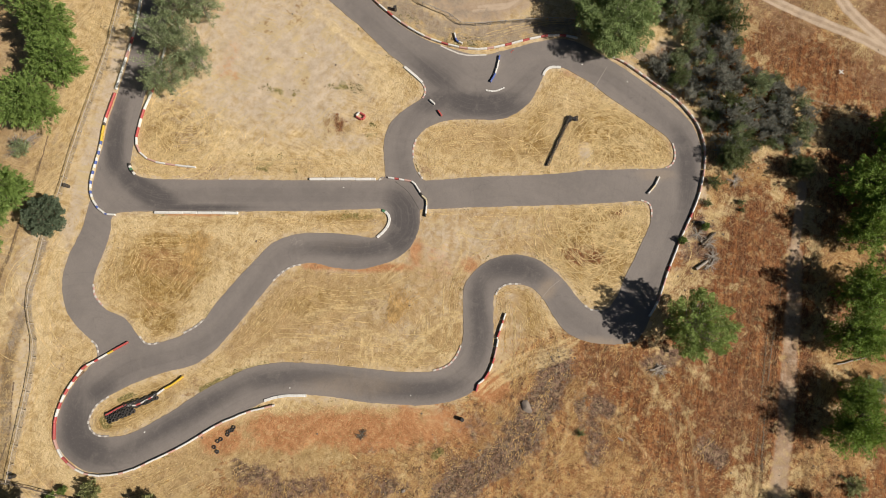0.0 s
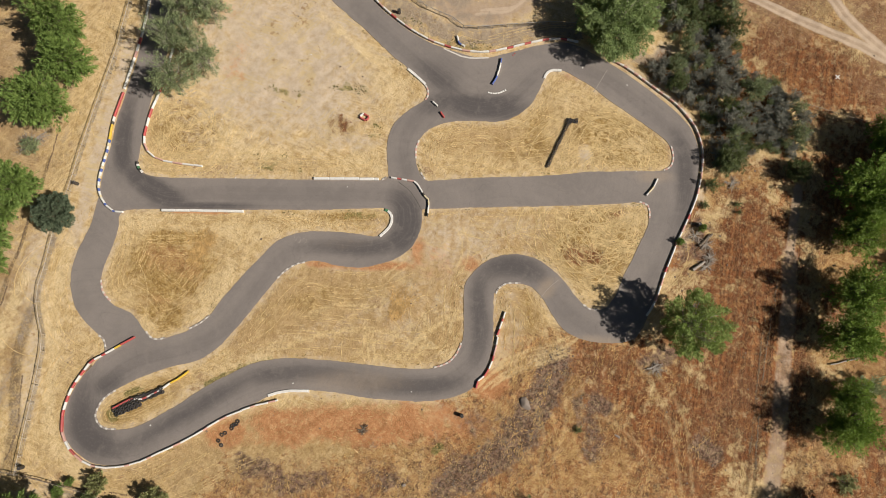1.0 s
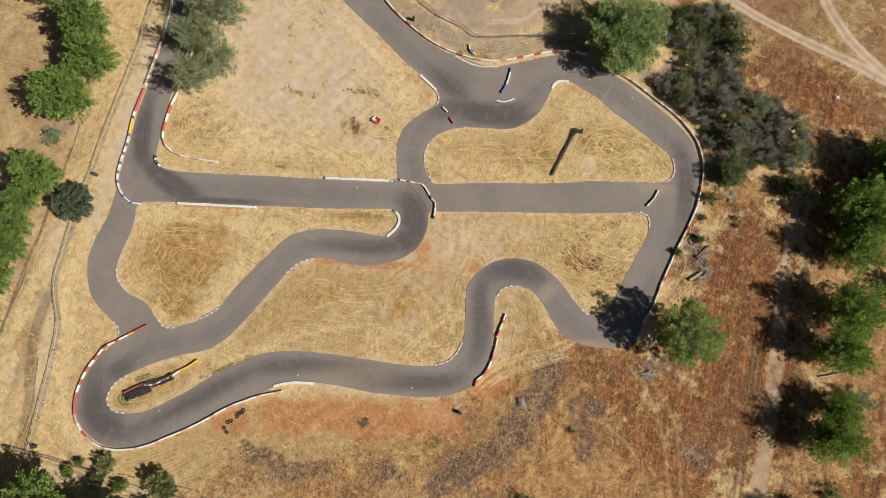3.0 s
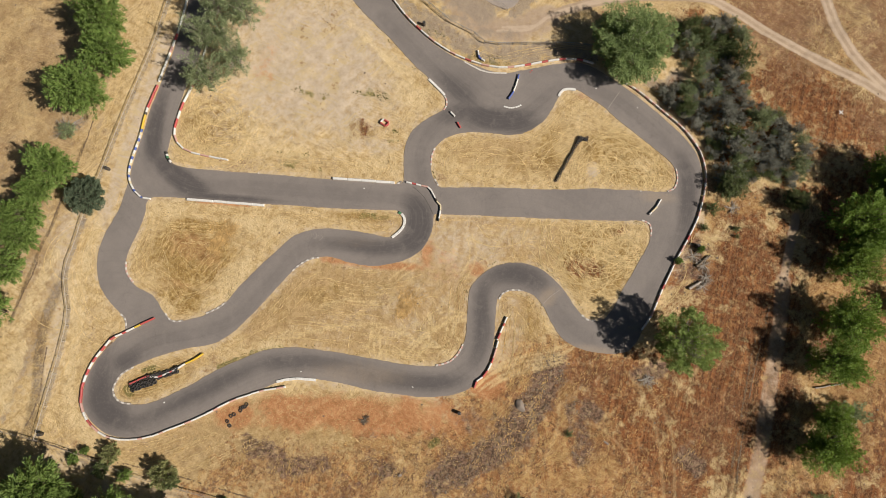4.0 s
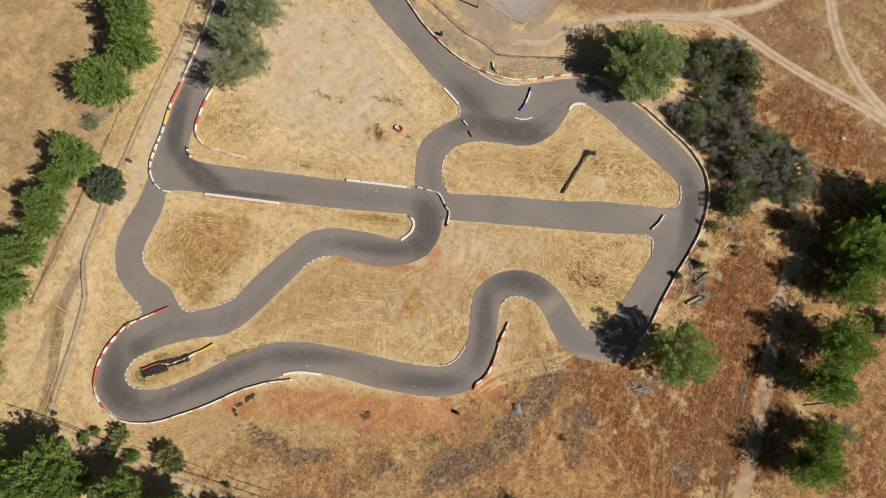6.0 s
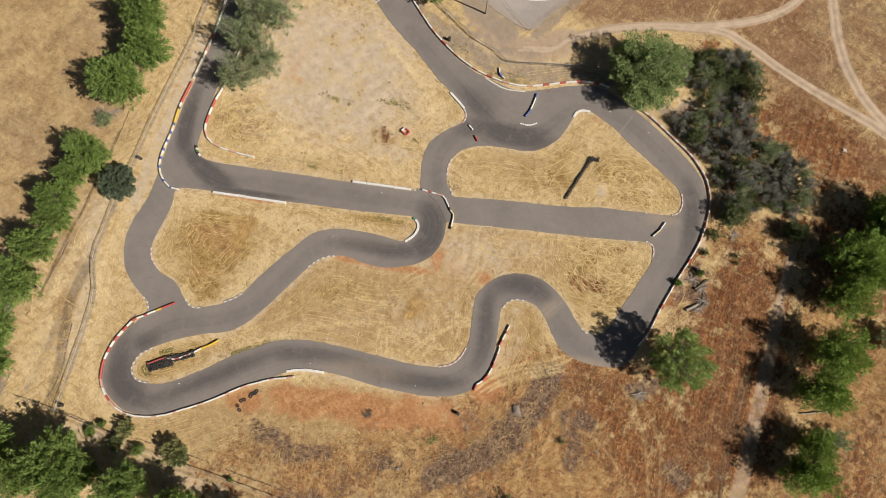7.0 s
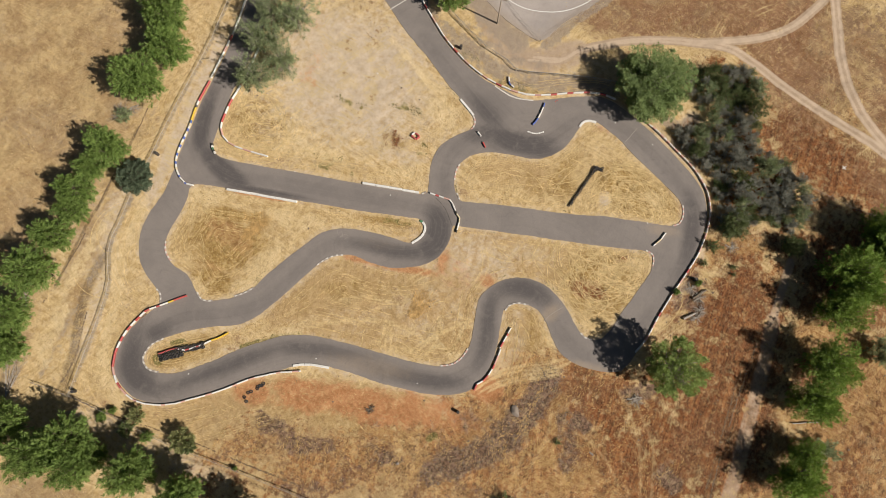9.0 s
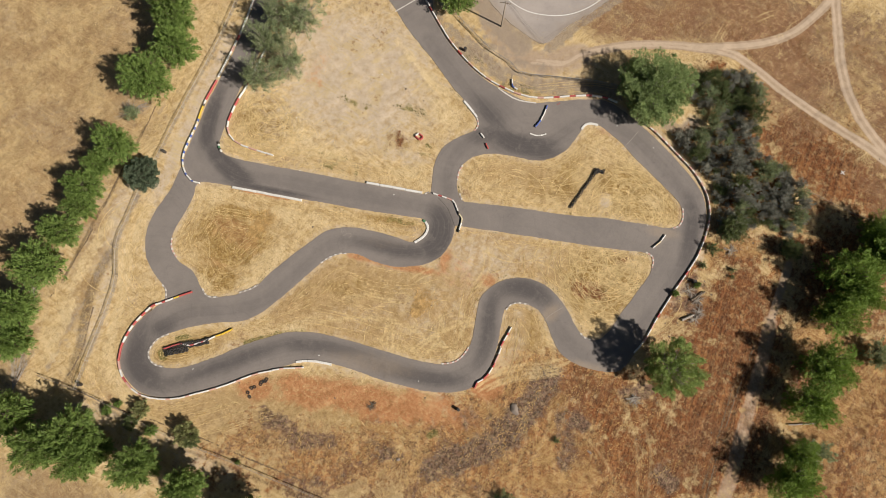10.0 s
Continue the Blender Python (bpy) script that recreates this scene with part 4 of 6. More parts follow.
def arc_lines(xy, seed):
    """Thin bends round the SPINS, in pairs as wide apart as a kart's wheels."""
    rng, out = np.random.default_rng(seed), np.zeros(len(xy))
    for (cx, cy), reach, count in SPINS:
        for _ in range(count):
            r = reach * rng.uniform(0.6, 2.4)
            a0, span, most = rng.uniform(0, 2 * math.pi), rng.uniform(2.0, 9.0) / r, rng.uniform(0.35, 0.9)
            mid = np.array([cx, cy]) + rng.normal(0, 0.45 * reach, 2)
            for shift in (0.0, 1.05):
                d = xy - mid
                box = np.flatnonzero((np.abs(d) < r + 2).all(1))
                far = np.hypot(*d[box].T)
                a = (np.arctan2(d[box, 1], d[box, 0]) - a0) % (2 * math.pi)
                ends = np.clip(np.minimum(a, span - a) * 6, 0, 1)
                out[box] = np.maximum(out[box], most * ends * np.clip(1.35 - np.abs(far - r - shift) / 0.2, 0, 1))
    return out


def build_ground():
    def axis(lo, hi, step):
        inner = np.arange(lo, hi + step, step)
        grow = np.cumsum(step * 1.25 ** np.arange(1, 38))
        return np.r_[lo - grow[::-1], inner, hi + grow]

    xs, ys = axis(-112, 100, 0.3), axis(-46, 92, 0.3)
    gx, gy = np.meshgrid(xs, ys, indexing="ij")
    xy = np.c_[gx.ravel(), gy.ravel()]
    near = ((xy > (-112, -46)) & (xy < (100, 92))).all(1)
    d = np.full(len(xy), -40.0)
    d[near] = asphalt_depth(xy[near])
    z = ground_lift(xy, d)
    n, k = len(xs), len(ys)
    i, j = np.meshgrid(np.arange(n - 1), np.arange(k - 1), indexing="ij")
    a = (i * k + j).ravel()
    faces = np.c_[a, a + k, a + k + 1, a + 1]
    me = bpy.data.meshes.new("ground")
    me.vertices.add(len(xy))
    me.vertices.foreach_set("co", np.c_[xy, z].astype(np.float32).ravel())
    me.loops.add(faces.size)
    me.loops.foreach_set("vertex_index", faces.astype(np.int32).ravel())
    me.polygons.add(len(faces))
    me.polygons.foreach_set("loop_start", np.arange(0, faces.size, 4, dtype=np.int32))
    me.polygons.foreach_set("use_smooth", np.ones(len(faces), bool))
    me.update()
    me.validate()
    rim = np.clip(1.3 + d, 0, 1) * 0.45
    far = np.clip((xy[:, 0] - 75) / 60, 0, 0.55)
    add_field(me, "gold", blobs(xy, GOLD))
    add_field(me, "tan", np.maximum(blobs(xy, TAN), np.clip((-70 - xy[:, 0]) / 20, 0, 1)))
    add_field(me, "bare", np.maximum.reduce([blobs(xy, BARE), rim, strokes(xy, STRIPS)]))
    add_field(me, "brown", np.clip(np.maximum(blobs(xy, BROWN), far) - 0.35 * blobs(xy, PATCHES), 0, 1))
    add_field(me, "mixed", blobs(xy, MIXED))
    add_field(me, "red", blobs(xy, RED))
    add_field(me, "rocky", strokes(xy, ROCKY))
    add_field(me, "green", strokes(xy, GREEN))
    add_field(me, "dirt", strokes(xy, TRACKS))
    lines = PALE_EXIT + PALE_EAST + PALE_MIDDLE + PALE_WEST + PALE_CENTRE
    soft_lines = strokes(xy, [(p, 0.35, 0.4) for p in PALE_SLOPE])
    add_field(me, "pale", np.maximum.reduce([strokes(xy, [(np.array(p) + off, 0.17, most) for p in lines for off, most in (((0, 0), 0.85), ((0.35, 0.45), 0.6), ((-0.55, -0.6), 0.5))]), arc_lines(xy, 3), soft_lines]))
    add_field(me, "rut", np.maximum.reduce([strokes(xy, [(p, 0.28, 1.0) for p in DARK_RUTS]), strokes(xy, DARK_BANDS), 0.3 * arc_lines(xy, 8)]))
    add_field(me, "wheel", np.maximum(*(strokes(xy, [(np.array(p) + off, 0.3, 1.0) for p, half, _ in TRACKS[:3]]) for off in ((0.5, 0.4), (-0.5, -0.4)))))
    add_field(me, "heath", blobs(xy, HEATH))
    add_field(me, "bleach", np.maximum(blobs(xy, BLEACH), strokes(xy, BLEACH_STRIPS)))
    add_field(me, "ochre", blobs(xy, OCHRE))
    add_field(me, "under", blobs(xy, UNDER))
    add_field(me, "gravel", strokes(xy, GRAVEL))
    me.materials.append(GROUND)
    tagged(new("ground", me), "dry straw-covered ground with bare brown and red soil", "ground", "", "structure")


def build_road():
    def depth(xy):
        return asphalt_depth(xy) + 0.06 * wavy(xy, 2.1, 5) + 0.05 * wavy(xy, 0.75, 5) + 0.05 * wavy(xy, 0.31, 6)

    me = sheet("road", -76, 52, -34, 76, 0.4, depth, 0.045, 0.10)
    xy = plan_of(me)
    rubber = 0.46 * strokes(xy, [(r, 1.5, 0.75) for r in RACING]) + 0.95 * blobs(xy, DARK_SPOTS)
    add_field(me, "rubber", np.clip(rubber, 0, 1))
    add_field(me, "lane", np.min([distance(xy, r) for r in RACING], axis=0))
    d = asphalt_depth(xy)
    add_field(me, "dust", np.maximum(blobs(xy, DUST), np.clip(0.95 - d / 0.6, 0, 1) * 0.6))
    me.materials.append(ASPHALT)
    tagged(new("road", me), "grey asphalt kart track with dark tyre marks in the bends", "race track", "", "structure")


build_ground()
build_road()

# the worn lot beyond the fence, with its painted arc
LOT_RING = spline([(-11.2, 92.5), (-7.8, 75.6), (-4.2, 71.3), (0.3, 67.8), (7.6, 64.6), (11.4, 68.9), (16.6, 73.8), (21.8, 79.3), (30.4, 86.9), (37, 101.8)], 1.5, True)


def build_lot():
    def depth(xy):
        return distance(xy, LOT_RING, True) * np.where(inside(xy, LOT_RING), 1, -1) + 0.2 * wavy(xy, 1.2, 8)

    me = sheet("pavement", -8, 50, 52, 100, 0.6, depth, 0.05, 0.12)
    xy = plan_of(me)
    add_field(me, "rubber", 0.25 * np.clip(wavy(xy, 6, 4), 0, 1))
    add_field(me, "dust", np.clip(0.9 - depth(xy) / 5.0, 0, 1) * 0.8)
    me.materials.append(LOT)
    tagged(new("pavement", me), "worn grey paved lot with sandy edges", "pavement", "", "structure")


build_lot()

# ---- barriers, kerbs and tyres ----
BLOCKS = {}


def block_mesh(kind, colour):
    """One metre of barrier or kerb, to be stretched along its length."""
    if (kind, colour) not in BLOCKS:
        half, high, bevel = {"barrier": (0.145, 0.44, 0.07), "wall": (0.23, 0.22, 0.05), "parapet": (0.22, 0.4, 0.05), "kerb": (0.145, 0.07, 0.03), "stub": (0.2, 0.45, 0.08)}[kind]
        prof = [(-half, 0), (-half, high - bevel), (-half + bevel, high), (half - bevel, high), (half, high - bevel), (half, 0)]
        verts = []
        for x, k in ((-0.5, 0.88), (-0.46, 1.0), (0.46, 1.0), (0.5, 0.88)):
            verts += [(x, y * k, z * (k + 0.03 if z else 1)) for y, z in prof]
        faces = [[6 * r + c, 6 * r + 6 + c, 6 * r + 7 + c, 6 * r + c + 1] for r in range(3) for c in range(5)]
        faces += [list(range(6)), list(range(23, 17, -1))]
        BLOCKS[kind, colour] = mesh_of("block", verts, faces, PAINT[colour])
    return BLOCKS[kind, colour]


def barrier(name, points, pattern, label, category, kind="barrier", gap=0.03, group="", z=0.0, piece="segment", smooth=True):
    """Blocks end to end along a line; pattern: pairs of colour and length, in turn."""
    rng = random.Random(len(points) * 31 + int(abs(points[0][0]) * 10))
    line = spline(points, 0.25) if smooth else np.array(points, float)
    run = np.r_[0, np.cumsum(np.linalg.norm(np.diff(line, axis=0), axis=1))]
    root = new(name)
    root.location = (*line[0], z)
    tagged(root, label, category, group)
    s, n = 0.0, 0
    while s < run[-1] - 0.15:
        colour, length = pattern[n % len(pattern)]
        e = min(s + length, run[-1])
        a, b = (np.array([np.interp(q, run, line[:, c]) for c in (0, 1)]) for q in (s, e))
        mid, way = (a + b) / 2 - line[0], b - a
        turn = math.degrees(math.atan2(way[1], way[0])) + rng.uniform(-1.5, 1.5)
        m = pose(mid[0] + rng.uniform(-0.02, 0.02), mid[1] + rng.uniform(-0.02, 0.02), 0, 0, 0, turn) @ Matrix.Diagonal((max(0.1, np.hypot(*way) - gap), 1, 1 + rng.uniform(-0.03, 0.03), 1))
        part(piece, block_mesh(kind, colour), None, root, "", m)
        s, n = e, n + 1
    return root


RW = [("R", 1.15), ("W", 1.25)]
ALL_W = [("W", 2.0)]
barrier("barrier", [(-50.3, 1.6), (-52.5, 0.4), (-53.6, -0.3), (-55.3, -1.3), (-57, -2.3), (-58.2, -3.9), (-59.9, -6.9), (-60.8, -10.4), (-60.8, -12.4), (-60.4, -14.1), (-58.8, -16.5), (-55.7, -18.5), (-52.2, -18.9), (-48.4, -18.2), (-44.6, -16.5)], [("R", 2.6), ("Y", 1.1), ("W", 1.6), ("R", 0.7)] + [("W", 1.3), ("R", 1.0)] * 5 + [("R", 2.5), ("P", 1.6), ("W", 1.5), ("R", 1.2), ("P", 1.6), ("W", 1.6), ("P", 0.7), ("W", 1.8)] + [("W", 1.6), ("W", 1.3), ("P", 0.7)] * 12, "red and white track barrier of plastic blocks round the hairpin", "barrier", group="track barriers")
barrier("barrier", [(-44.6, -16.5), (-39.9, -14.2), (-35.2, -11.3), (-30.4, -9.3), (-28.5, -8.8), (-26.3, -8.3)], [("W", 2.2), ("P", 1.2), ("W", 2.6), ("W", 1.4), ("P", 0.8)], "mostly white track barrier with faded pink blocks", "barrier", group="track barriers")
barrier("barrier", [(-52.6, 68.6), (-53.3, 62), (-53.9, 56), (-55.2, 49.6), (-56.2, 44.9)], [("R", 1.3), ("W", 1.4), ("P", 1.2), ("W", 2.4), ("W", 2.2), ("W", 1.8), ("W", 2.0), ("W", 1.7)], "white and red track barrier in the shade of trees", "barrier", group="track barriers")
barrier("barrier", [(-56.3, 44.3), (-57.5, 39.3), (-58, 34.2), (-58.8, 29.8), (-58.9, 27.1), (-58.1, 24.9), (-56.3, 23), (-54.3, 22.7)], [("R", 1.6), ("R", 1.6), ("R", 1.5), ("W", 0.9), ("K", 0.5), ("Y", 1.5), ("Y", 1.3)] + [("B", 0.6), ("A", 0.6), ("W", 0.6)] * 2 + [("B", 0.55), ("W", 0.7), ("A", 0.5)] * 4 + [("W", 1.2), ("B", 0.5), ("W", 1.5), ("B", 0.4)] + [("W", 1.6)] * 8, "red, yellow, blue and white track barrier", "barrier", group="track barriers")
barrier("barrier", [(-47.8, 55.5), (-48.9, 49.1), (-50, 44.3), (-51.1, 40.9), (-51.7, 37.9), (-51.9, 35.4), (-50.9, 33.3), (-49, 32.1), (-46.3, 31.5), (-41.4, 30.9)], [("W", 2.1)] * 4 + [("W", 1.9), ("R", 1.0), ("W", 1.6), ("W", 1.7), ("R", 1.7), ("W", 1.6), ("R", 1.8), ("W", 1.4), ("P", 1.5), ("W", 1.8), ("P", 1.6), ("W", 1.7), ("P", 1.7), ("W", 2.0)], "white track barrier with red blocks beside the infield", "barrier", group="track barriers")
barrier("kerb", [(-52.7, 31.6), (-52.4, 30.6), (-51.6, 29.7)], [("K", 0.45), ("W", 0.4), ("G", 0.5)], "short kerb of black, white and green blocks", "kerb", "stub", group="kerbs")
barrier("barrier", [(34.2, 5.8), (35.8, 8.4), (37.3, 12.3), (39.4, 17.1), (40.9, 20.2), (42.3, 23), (43.9, 26.7), (44.9, 30.6)], [("W", 1.5), ("W", 1.4), ("P", 1.2), ("W", 1.6), ("P", 1.3), ("W", 1.2), ("R", 0.9), ("W", 1.0)], "white and dull red track barrier along the back straight", "barrier", group="track barriers")
barrier("barrier", [(44.9, 30.7), (45.3, 34.4), (44.5, 38.3), (42.8, 41.1), (40.8, 43.4), (37.2, 46.3), (34.1, 48.8), (32, 50.3), (30.1, 51.2)], [("C", 0.9), ("P", 0.7), ("W", 0.8), ("P", 0.9), ("C", 0.6)], "faded red and white track barrier below the scrub", "barrier", group="track barriers")
barrier("barrier", [(24.3, 54.7), (21.1, 55.3), (17.3, 54.9), (12.3, 53.6), (7.4, 52.6), (3, 53), (-1.4, 54.4), (-4.7, 56.1), (-8, 58.5), (-11.3, 61.5), (-14.1, 64.7), (-18.3, 69.9)], [("W", 2.1), ("R", 1.2)] * 4 + [("W", 2.0), ("P", 1.2), ("W", 1.8), ("W", 1.7), ("P", 1.5), ("W", 2.0), ("R", 1.2)] * 3, "red and white track barrier below the wire fence", "barrier", group="track barriers")
barrier("barrier", [(10.4, 51.4), (10.1, 49.7), (9.6, 48), (8.7, 46.4)], [("B", 0.9), ("W", 1.6), ("W", 1.0), ("B", 1.2)], "blue and white plastic barrier standing on the asphalt", "barrier", group="loose barriers")
barrier("barrier", [(-8.8, 29.2), (-7.6, 29), (-5.8, 28.7), (-4.7, 28.5), (-4, 27.7), (-3.4, 26.6)], [("W", 1.1), ("R", 0.7), ("W", 1.0), ("P", 1.2), ("W", 1.0), ("W", 0.9)], "white and red plastic barrier across the junction", "barrier", group="loose barriers")
barrier("barrier", [(-3.3, 26.5), (-2.9, 25.8), (-2.3, 25.3), (-2.3, 24), (-2.5, 22.4)], [("K", 0.5), ("A", 1.0), ("A", 1.0), ("W", 1.5)], "cream and white plastic barrier with a black block", "barrier", group="loose barriers")
barrier("barrier", [(-1.8, 43.1), (-0.9, 42.3)], [("W", 2.0)], "single white plastic barrier block on the asphalt", "barrier", group="loose barriers")
barrier("barrier", [(-0.4, 41.2), (0.3, 40.2)], [("R", 2.0)], "single red plastic barrier block on the asphalt", "barrier", group="loose barriers")
barrier("barrier", [(37.2, 29.4), (36.5, 28), (35.1, 26.4)], [("W", 1.6), ("A", 1.5), ("W", 1.0)], "white plastic barrier at the end of the straight", "barrier", group="loose barriers")
barrier("barrier", [(10.7, 6.3), (10, 4.3), (9.2, 2.2)], [("W", 1.2), ("R", 0.5), ("W", 1.3), ("R", 1.1)], "white and red plastic barrier beside the hairpin", "barrier", group="loose barriers")
barrier("barrier", [(9.4, 2.1), (9, 0.2), (8.3, -2.2), (7.2, -4.1), (6.1, -5), (5.8, -6.2)], [("W", 1.3), ("P", 1.8), ("R", 0.9), ("W", 1.4), ("R", 1.4), ("W", 1.3), ("R", 1.6)], "red and white plastic barrier on the outside of the bend", "barrier", group="loose barriers")
barrier("barrier", [(-52.9, -9.8), (-50, -8.2)], [("R", 1.4)], "red plastic barrier in front of stacked tyres", "barrier", group="loose barriers")
barrier("barrier", [(-50, -8.2), (-48.4, -8.3), (-46.8, -7.6), (-45, -6.5), (-43.5, -5.4), (-42.7, -5.1), (-41.1, -3.8)], [("R", 0.5), ("W", 1.3), ("R", 0.8), ("W", 1.3), ("R", 0.5), ("W", 1.6), ("W", 0.8), ("Y", 1.2), ("Y", 1.4), ("Y", 1.3), ("Y", 1.2)], "white, red and yellow plastic barrier on the infield strip", "barrier", group="loose barriers")
for a, c in (([(-14.5, 40.2), (-13.9, 40.8)], "W"), ([(-13.8, 40.7), (-12.9, 40.2)], "R"), ([(-12.9, 40.1), (-13.4, 39.5)], "R"), ([(-13.5, 39.5), (-14.5, 40.1)], "R")):
    barrier("barrier", a, [(c, 1.4)], "barrier block of a small square on the grass", "barrier", "barrier", group="square of blocks", smooth=False)
barrier("barrier", [(2.5, 55.6), (2.8, 54.3)], [("W", 1.0), ("B", 0.5)], "white and blue plastic barrier dropped on the verge", "barrier", group="loose barriers")
barrier("barrier", [(2.8, 54.2), (3.9, 53.6)], [("B", 0.5), ("W", 0.9)], "white and blue plastic barrier dropped on the verge", "barrier", group="loose barriers")
# low white concrete walls and kerbs
barrier("low_wall", [(-47.8, 23.1), (-33.8, 23)], [("W", 2.4)], "low whitewashed concrete wall beside the straight", "low wall", "parapet", 0.01, "low walls")
barrier("low_wall", [(-22.1, 28.9), (-10.9, 28.9)], [("W", 2.6)], "low whitewashed concrete wall beside the straight", "low wall", "parapet", 0.01, "low walls")
barrier("low_wall", [(-9.7, 23.5), (-8.9, 23.1), (-8.5, 22), (-8.9, 20.5), (-10.5, 18.9)], [("G", 0.5)] + [("W", 0.8)] * 7, "curved white kerb with green ends", "kerb", "wall", 0.01, "low walls")
barrier("low_wall", [(-6.3, 49.3), (-4.6, 47.8), (-3.1, 46.4)], [("W", 1.1)], "low white kerb at the junction", "kerb", "wall", 0.01, "low walls")
barrier("low_wall", [(18, 47.7), (18.5, 48.8), (19.5, 49.3), (21.1, 49.2)], [("W", 0.8)], "low white kerb on the inside of a bend", "kerb", "wall", 0.01, "low walls")
barrier("low_wall", [(-28, -7.6), (-26.4, -7.1), (-24.2, -6.8), (-21.3, -6.8)], [("W", 1.1)], "low white concrete kerb on the outside of the track", "kerb", "wall", 0.01, "low walls")
barrier("low_wall", [(0.1, 53.3), (2.1, 52.3), (4.6, 51.5), (8.2, 51.6)], [("C", 1.2)], "low pale concrete kerb at the verge", "kerb", "kerb", 0.01, "low walls")
KERB_RED, KERB_GREY = [("C", 0.5), ("P", 0.5)], [("C", 0.5), ("D", 0.5)]
for pts, pat in (
    ([(-3.1, 46.2), (-2.6, 45.2), (-2.7, 44.1), (-3.2, 43.4)], KERB_RED), ([(-4.1, 36), (-4.6, 34.5), (-4.6, 32.7)], KERB_RED), ([(-3.7, 30.2), (-3, 29)], KERB_GREY),
    ([(39.9, 35.4), (40.2, 33.6), (39.7, 31.8), (38.4, 31)], KERB_RED), ([(33.9, 25.3), (35.2, 24.8), (35.6, 23.6), (35.5, 22.5)], KERB_RED), ([(-56.9, 11.1), (-56.5, 9.2), (-55, 7.5)], KERB_RED),
    ([(-48.7, 2.6), (-47.8, 1.6), (-46.5, 1.3), (-45.4, 1.6)], KERB_GREY), ([(-41.6, 3.1), (-39.8, 4.1), (-38.4, 5.3)], KERB_GREY), ([(-56.4, 1.9), (-55.4, 1), (-55, -0.5)], KERB_GREY),
    ([(-52.7, -6.9), (-54.5, -8.2), (-55.3, -9.6), (-55.6, -11.1), (-54.8, -12.4), (-53.5, -13), (-52.1, -13)], KERB_GREY), ([(-27.5, 11.6), (-26, 13.1), (-24.2, 14.1), (-23, 14.3)], KERB_GREY),
    ([(-1.1, -2.9), (1, -2.2), (2.5, -0.8), (3.4, 1.1)], KERB_RED), ([(9.1, 9.3), (9.8, 10.4), (11.3, 11.1), (13.3, 11.1)], KERB_GREY), ([(23.7, 7.6), (24.7, 6.9), (26.2, 6.8)], KERB_GREY),
    ([(-10.4, 28.8), (-9.6, 29.3)], KERB_GREY),
):
    barrier("kerb", pts, pat, "low painted kerb of short blocks at the edge of the asphalt", "kerb", "kerb", 0.04, "kerbs", 0.05)
barrier("kerb", [(7.9, 45), (8.9, 44.8), (9.9, 44.9), (11.2, 45.5)], [("W", 0.45)], "row of scuffed white rubber kerb pieces on the asphalt", "kerb", "kerb", 0.05, "kerbs", 0.05)


def tyre_mesh(name, radius, tube, width):
    verts, faces, n = [], [], 14
    prof = [(radius - tube, -0.42), (radius - 0.03, -0.5), (radius, -0.3), (radius, 0.3), (radius - 0.03, 0.5), (radius - tube, 0.42), (radius - tube - 0.015, 0.0)]
    for i in range(n):
        a = 2 * math.pi * i / n
        verts += [(r * math.cos(a), r * math.sin(a), h * width) for r, h in prof]
    k = len(prof)
    for i in range(n):
        for j in range(k):
            faces.append((i * k + j, (i + 1) % n * k + j, (i + 1) % n * k + (j + 1) % k, i * k + (j + 1) % k))
    return mesh_of(name, verts, faces, RUBBER, True)


TYRE = tyre_mesh("tyre", 0.31, 0.13, 0.2)


def tyre(x, y, z, tilt=0.0, turn=0.0, group="tyres", size=1.0):
    t = part("tyre", TYRE, None, None, "", pose(x, y, z + 0.1 * size, tilt, 0, turn) @ Matrix.Scale(size, 4))
    tagged(t, "worn black rubber car tyre lying on the ground", "tyre", group)


rng = random.Random(5)
line = spline([(18.2, 31.5), (21.9, 39.2)], 0.3)
run = np.r_[0, np.cumsum(np.linalg.norm(np.diff(line, axis=0), axis=1))]
for s in np.arange(0, run[-1], 0.52):
    x, y = (float(np.interp(s, run, line[:, c])) for c in (0, 1))
    for side in (-0.1, 0.12):
        tyre(x + side + rng.uniform(-0.05, 0.05), y + rng.uniform(-0.05, 0.05), 0.03 + (0.2 if side > 0 else 0), rng.uniform(-14, 14), rng.uniform(0, 360), "line of tyres", 0.85)
(cx, cy), = [(22.7, 39.4)]
for n in range(14):
    tyre(cx + rng.uniform(-0.9, 0.9), cy + rng.uniform(-0.7, 0.7), 0.05 + 0.2 * (n % 2), rng.uniform(-20, 20), rng.uniform(0, 360), "line of tyres", 0.85)
rows = spline([(-52.5, -10), (-44.8, -6.7)], 0.3)
run = np.r_[0, np.cumsum(np.linalg.norm(np.diff(rows, axis=0), axis=1))]
side = np.array((rows[-1] - rows[0])[::-1] * (1, -1)) / run[-1]
for layer in range(3):
    for lane in range(3):
        for s in np.arange(0.0, run[-1], 0.66):
            if lane == 2 and s > run[-1] * 0.55:
                continue
            x, y = (float(np.interp(s, run, rows[:, c])) for c in (0, 1))
            off = (lane - 0.6) * 0.6
            if layer == 2 and rng.random() < 0.4:
                continue
            tyre(x + side[0] * off + rng.uniform(-0.12, 0.12), y + side[1] * off + rng.uniform(-0.12, 0.12), 0.02 + 0.2 * layer, rng.uniform(-8, 8) * layer, rng.uniform(0, 360), "stacked tyres")
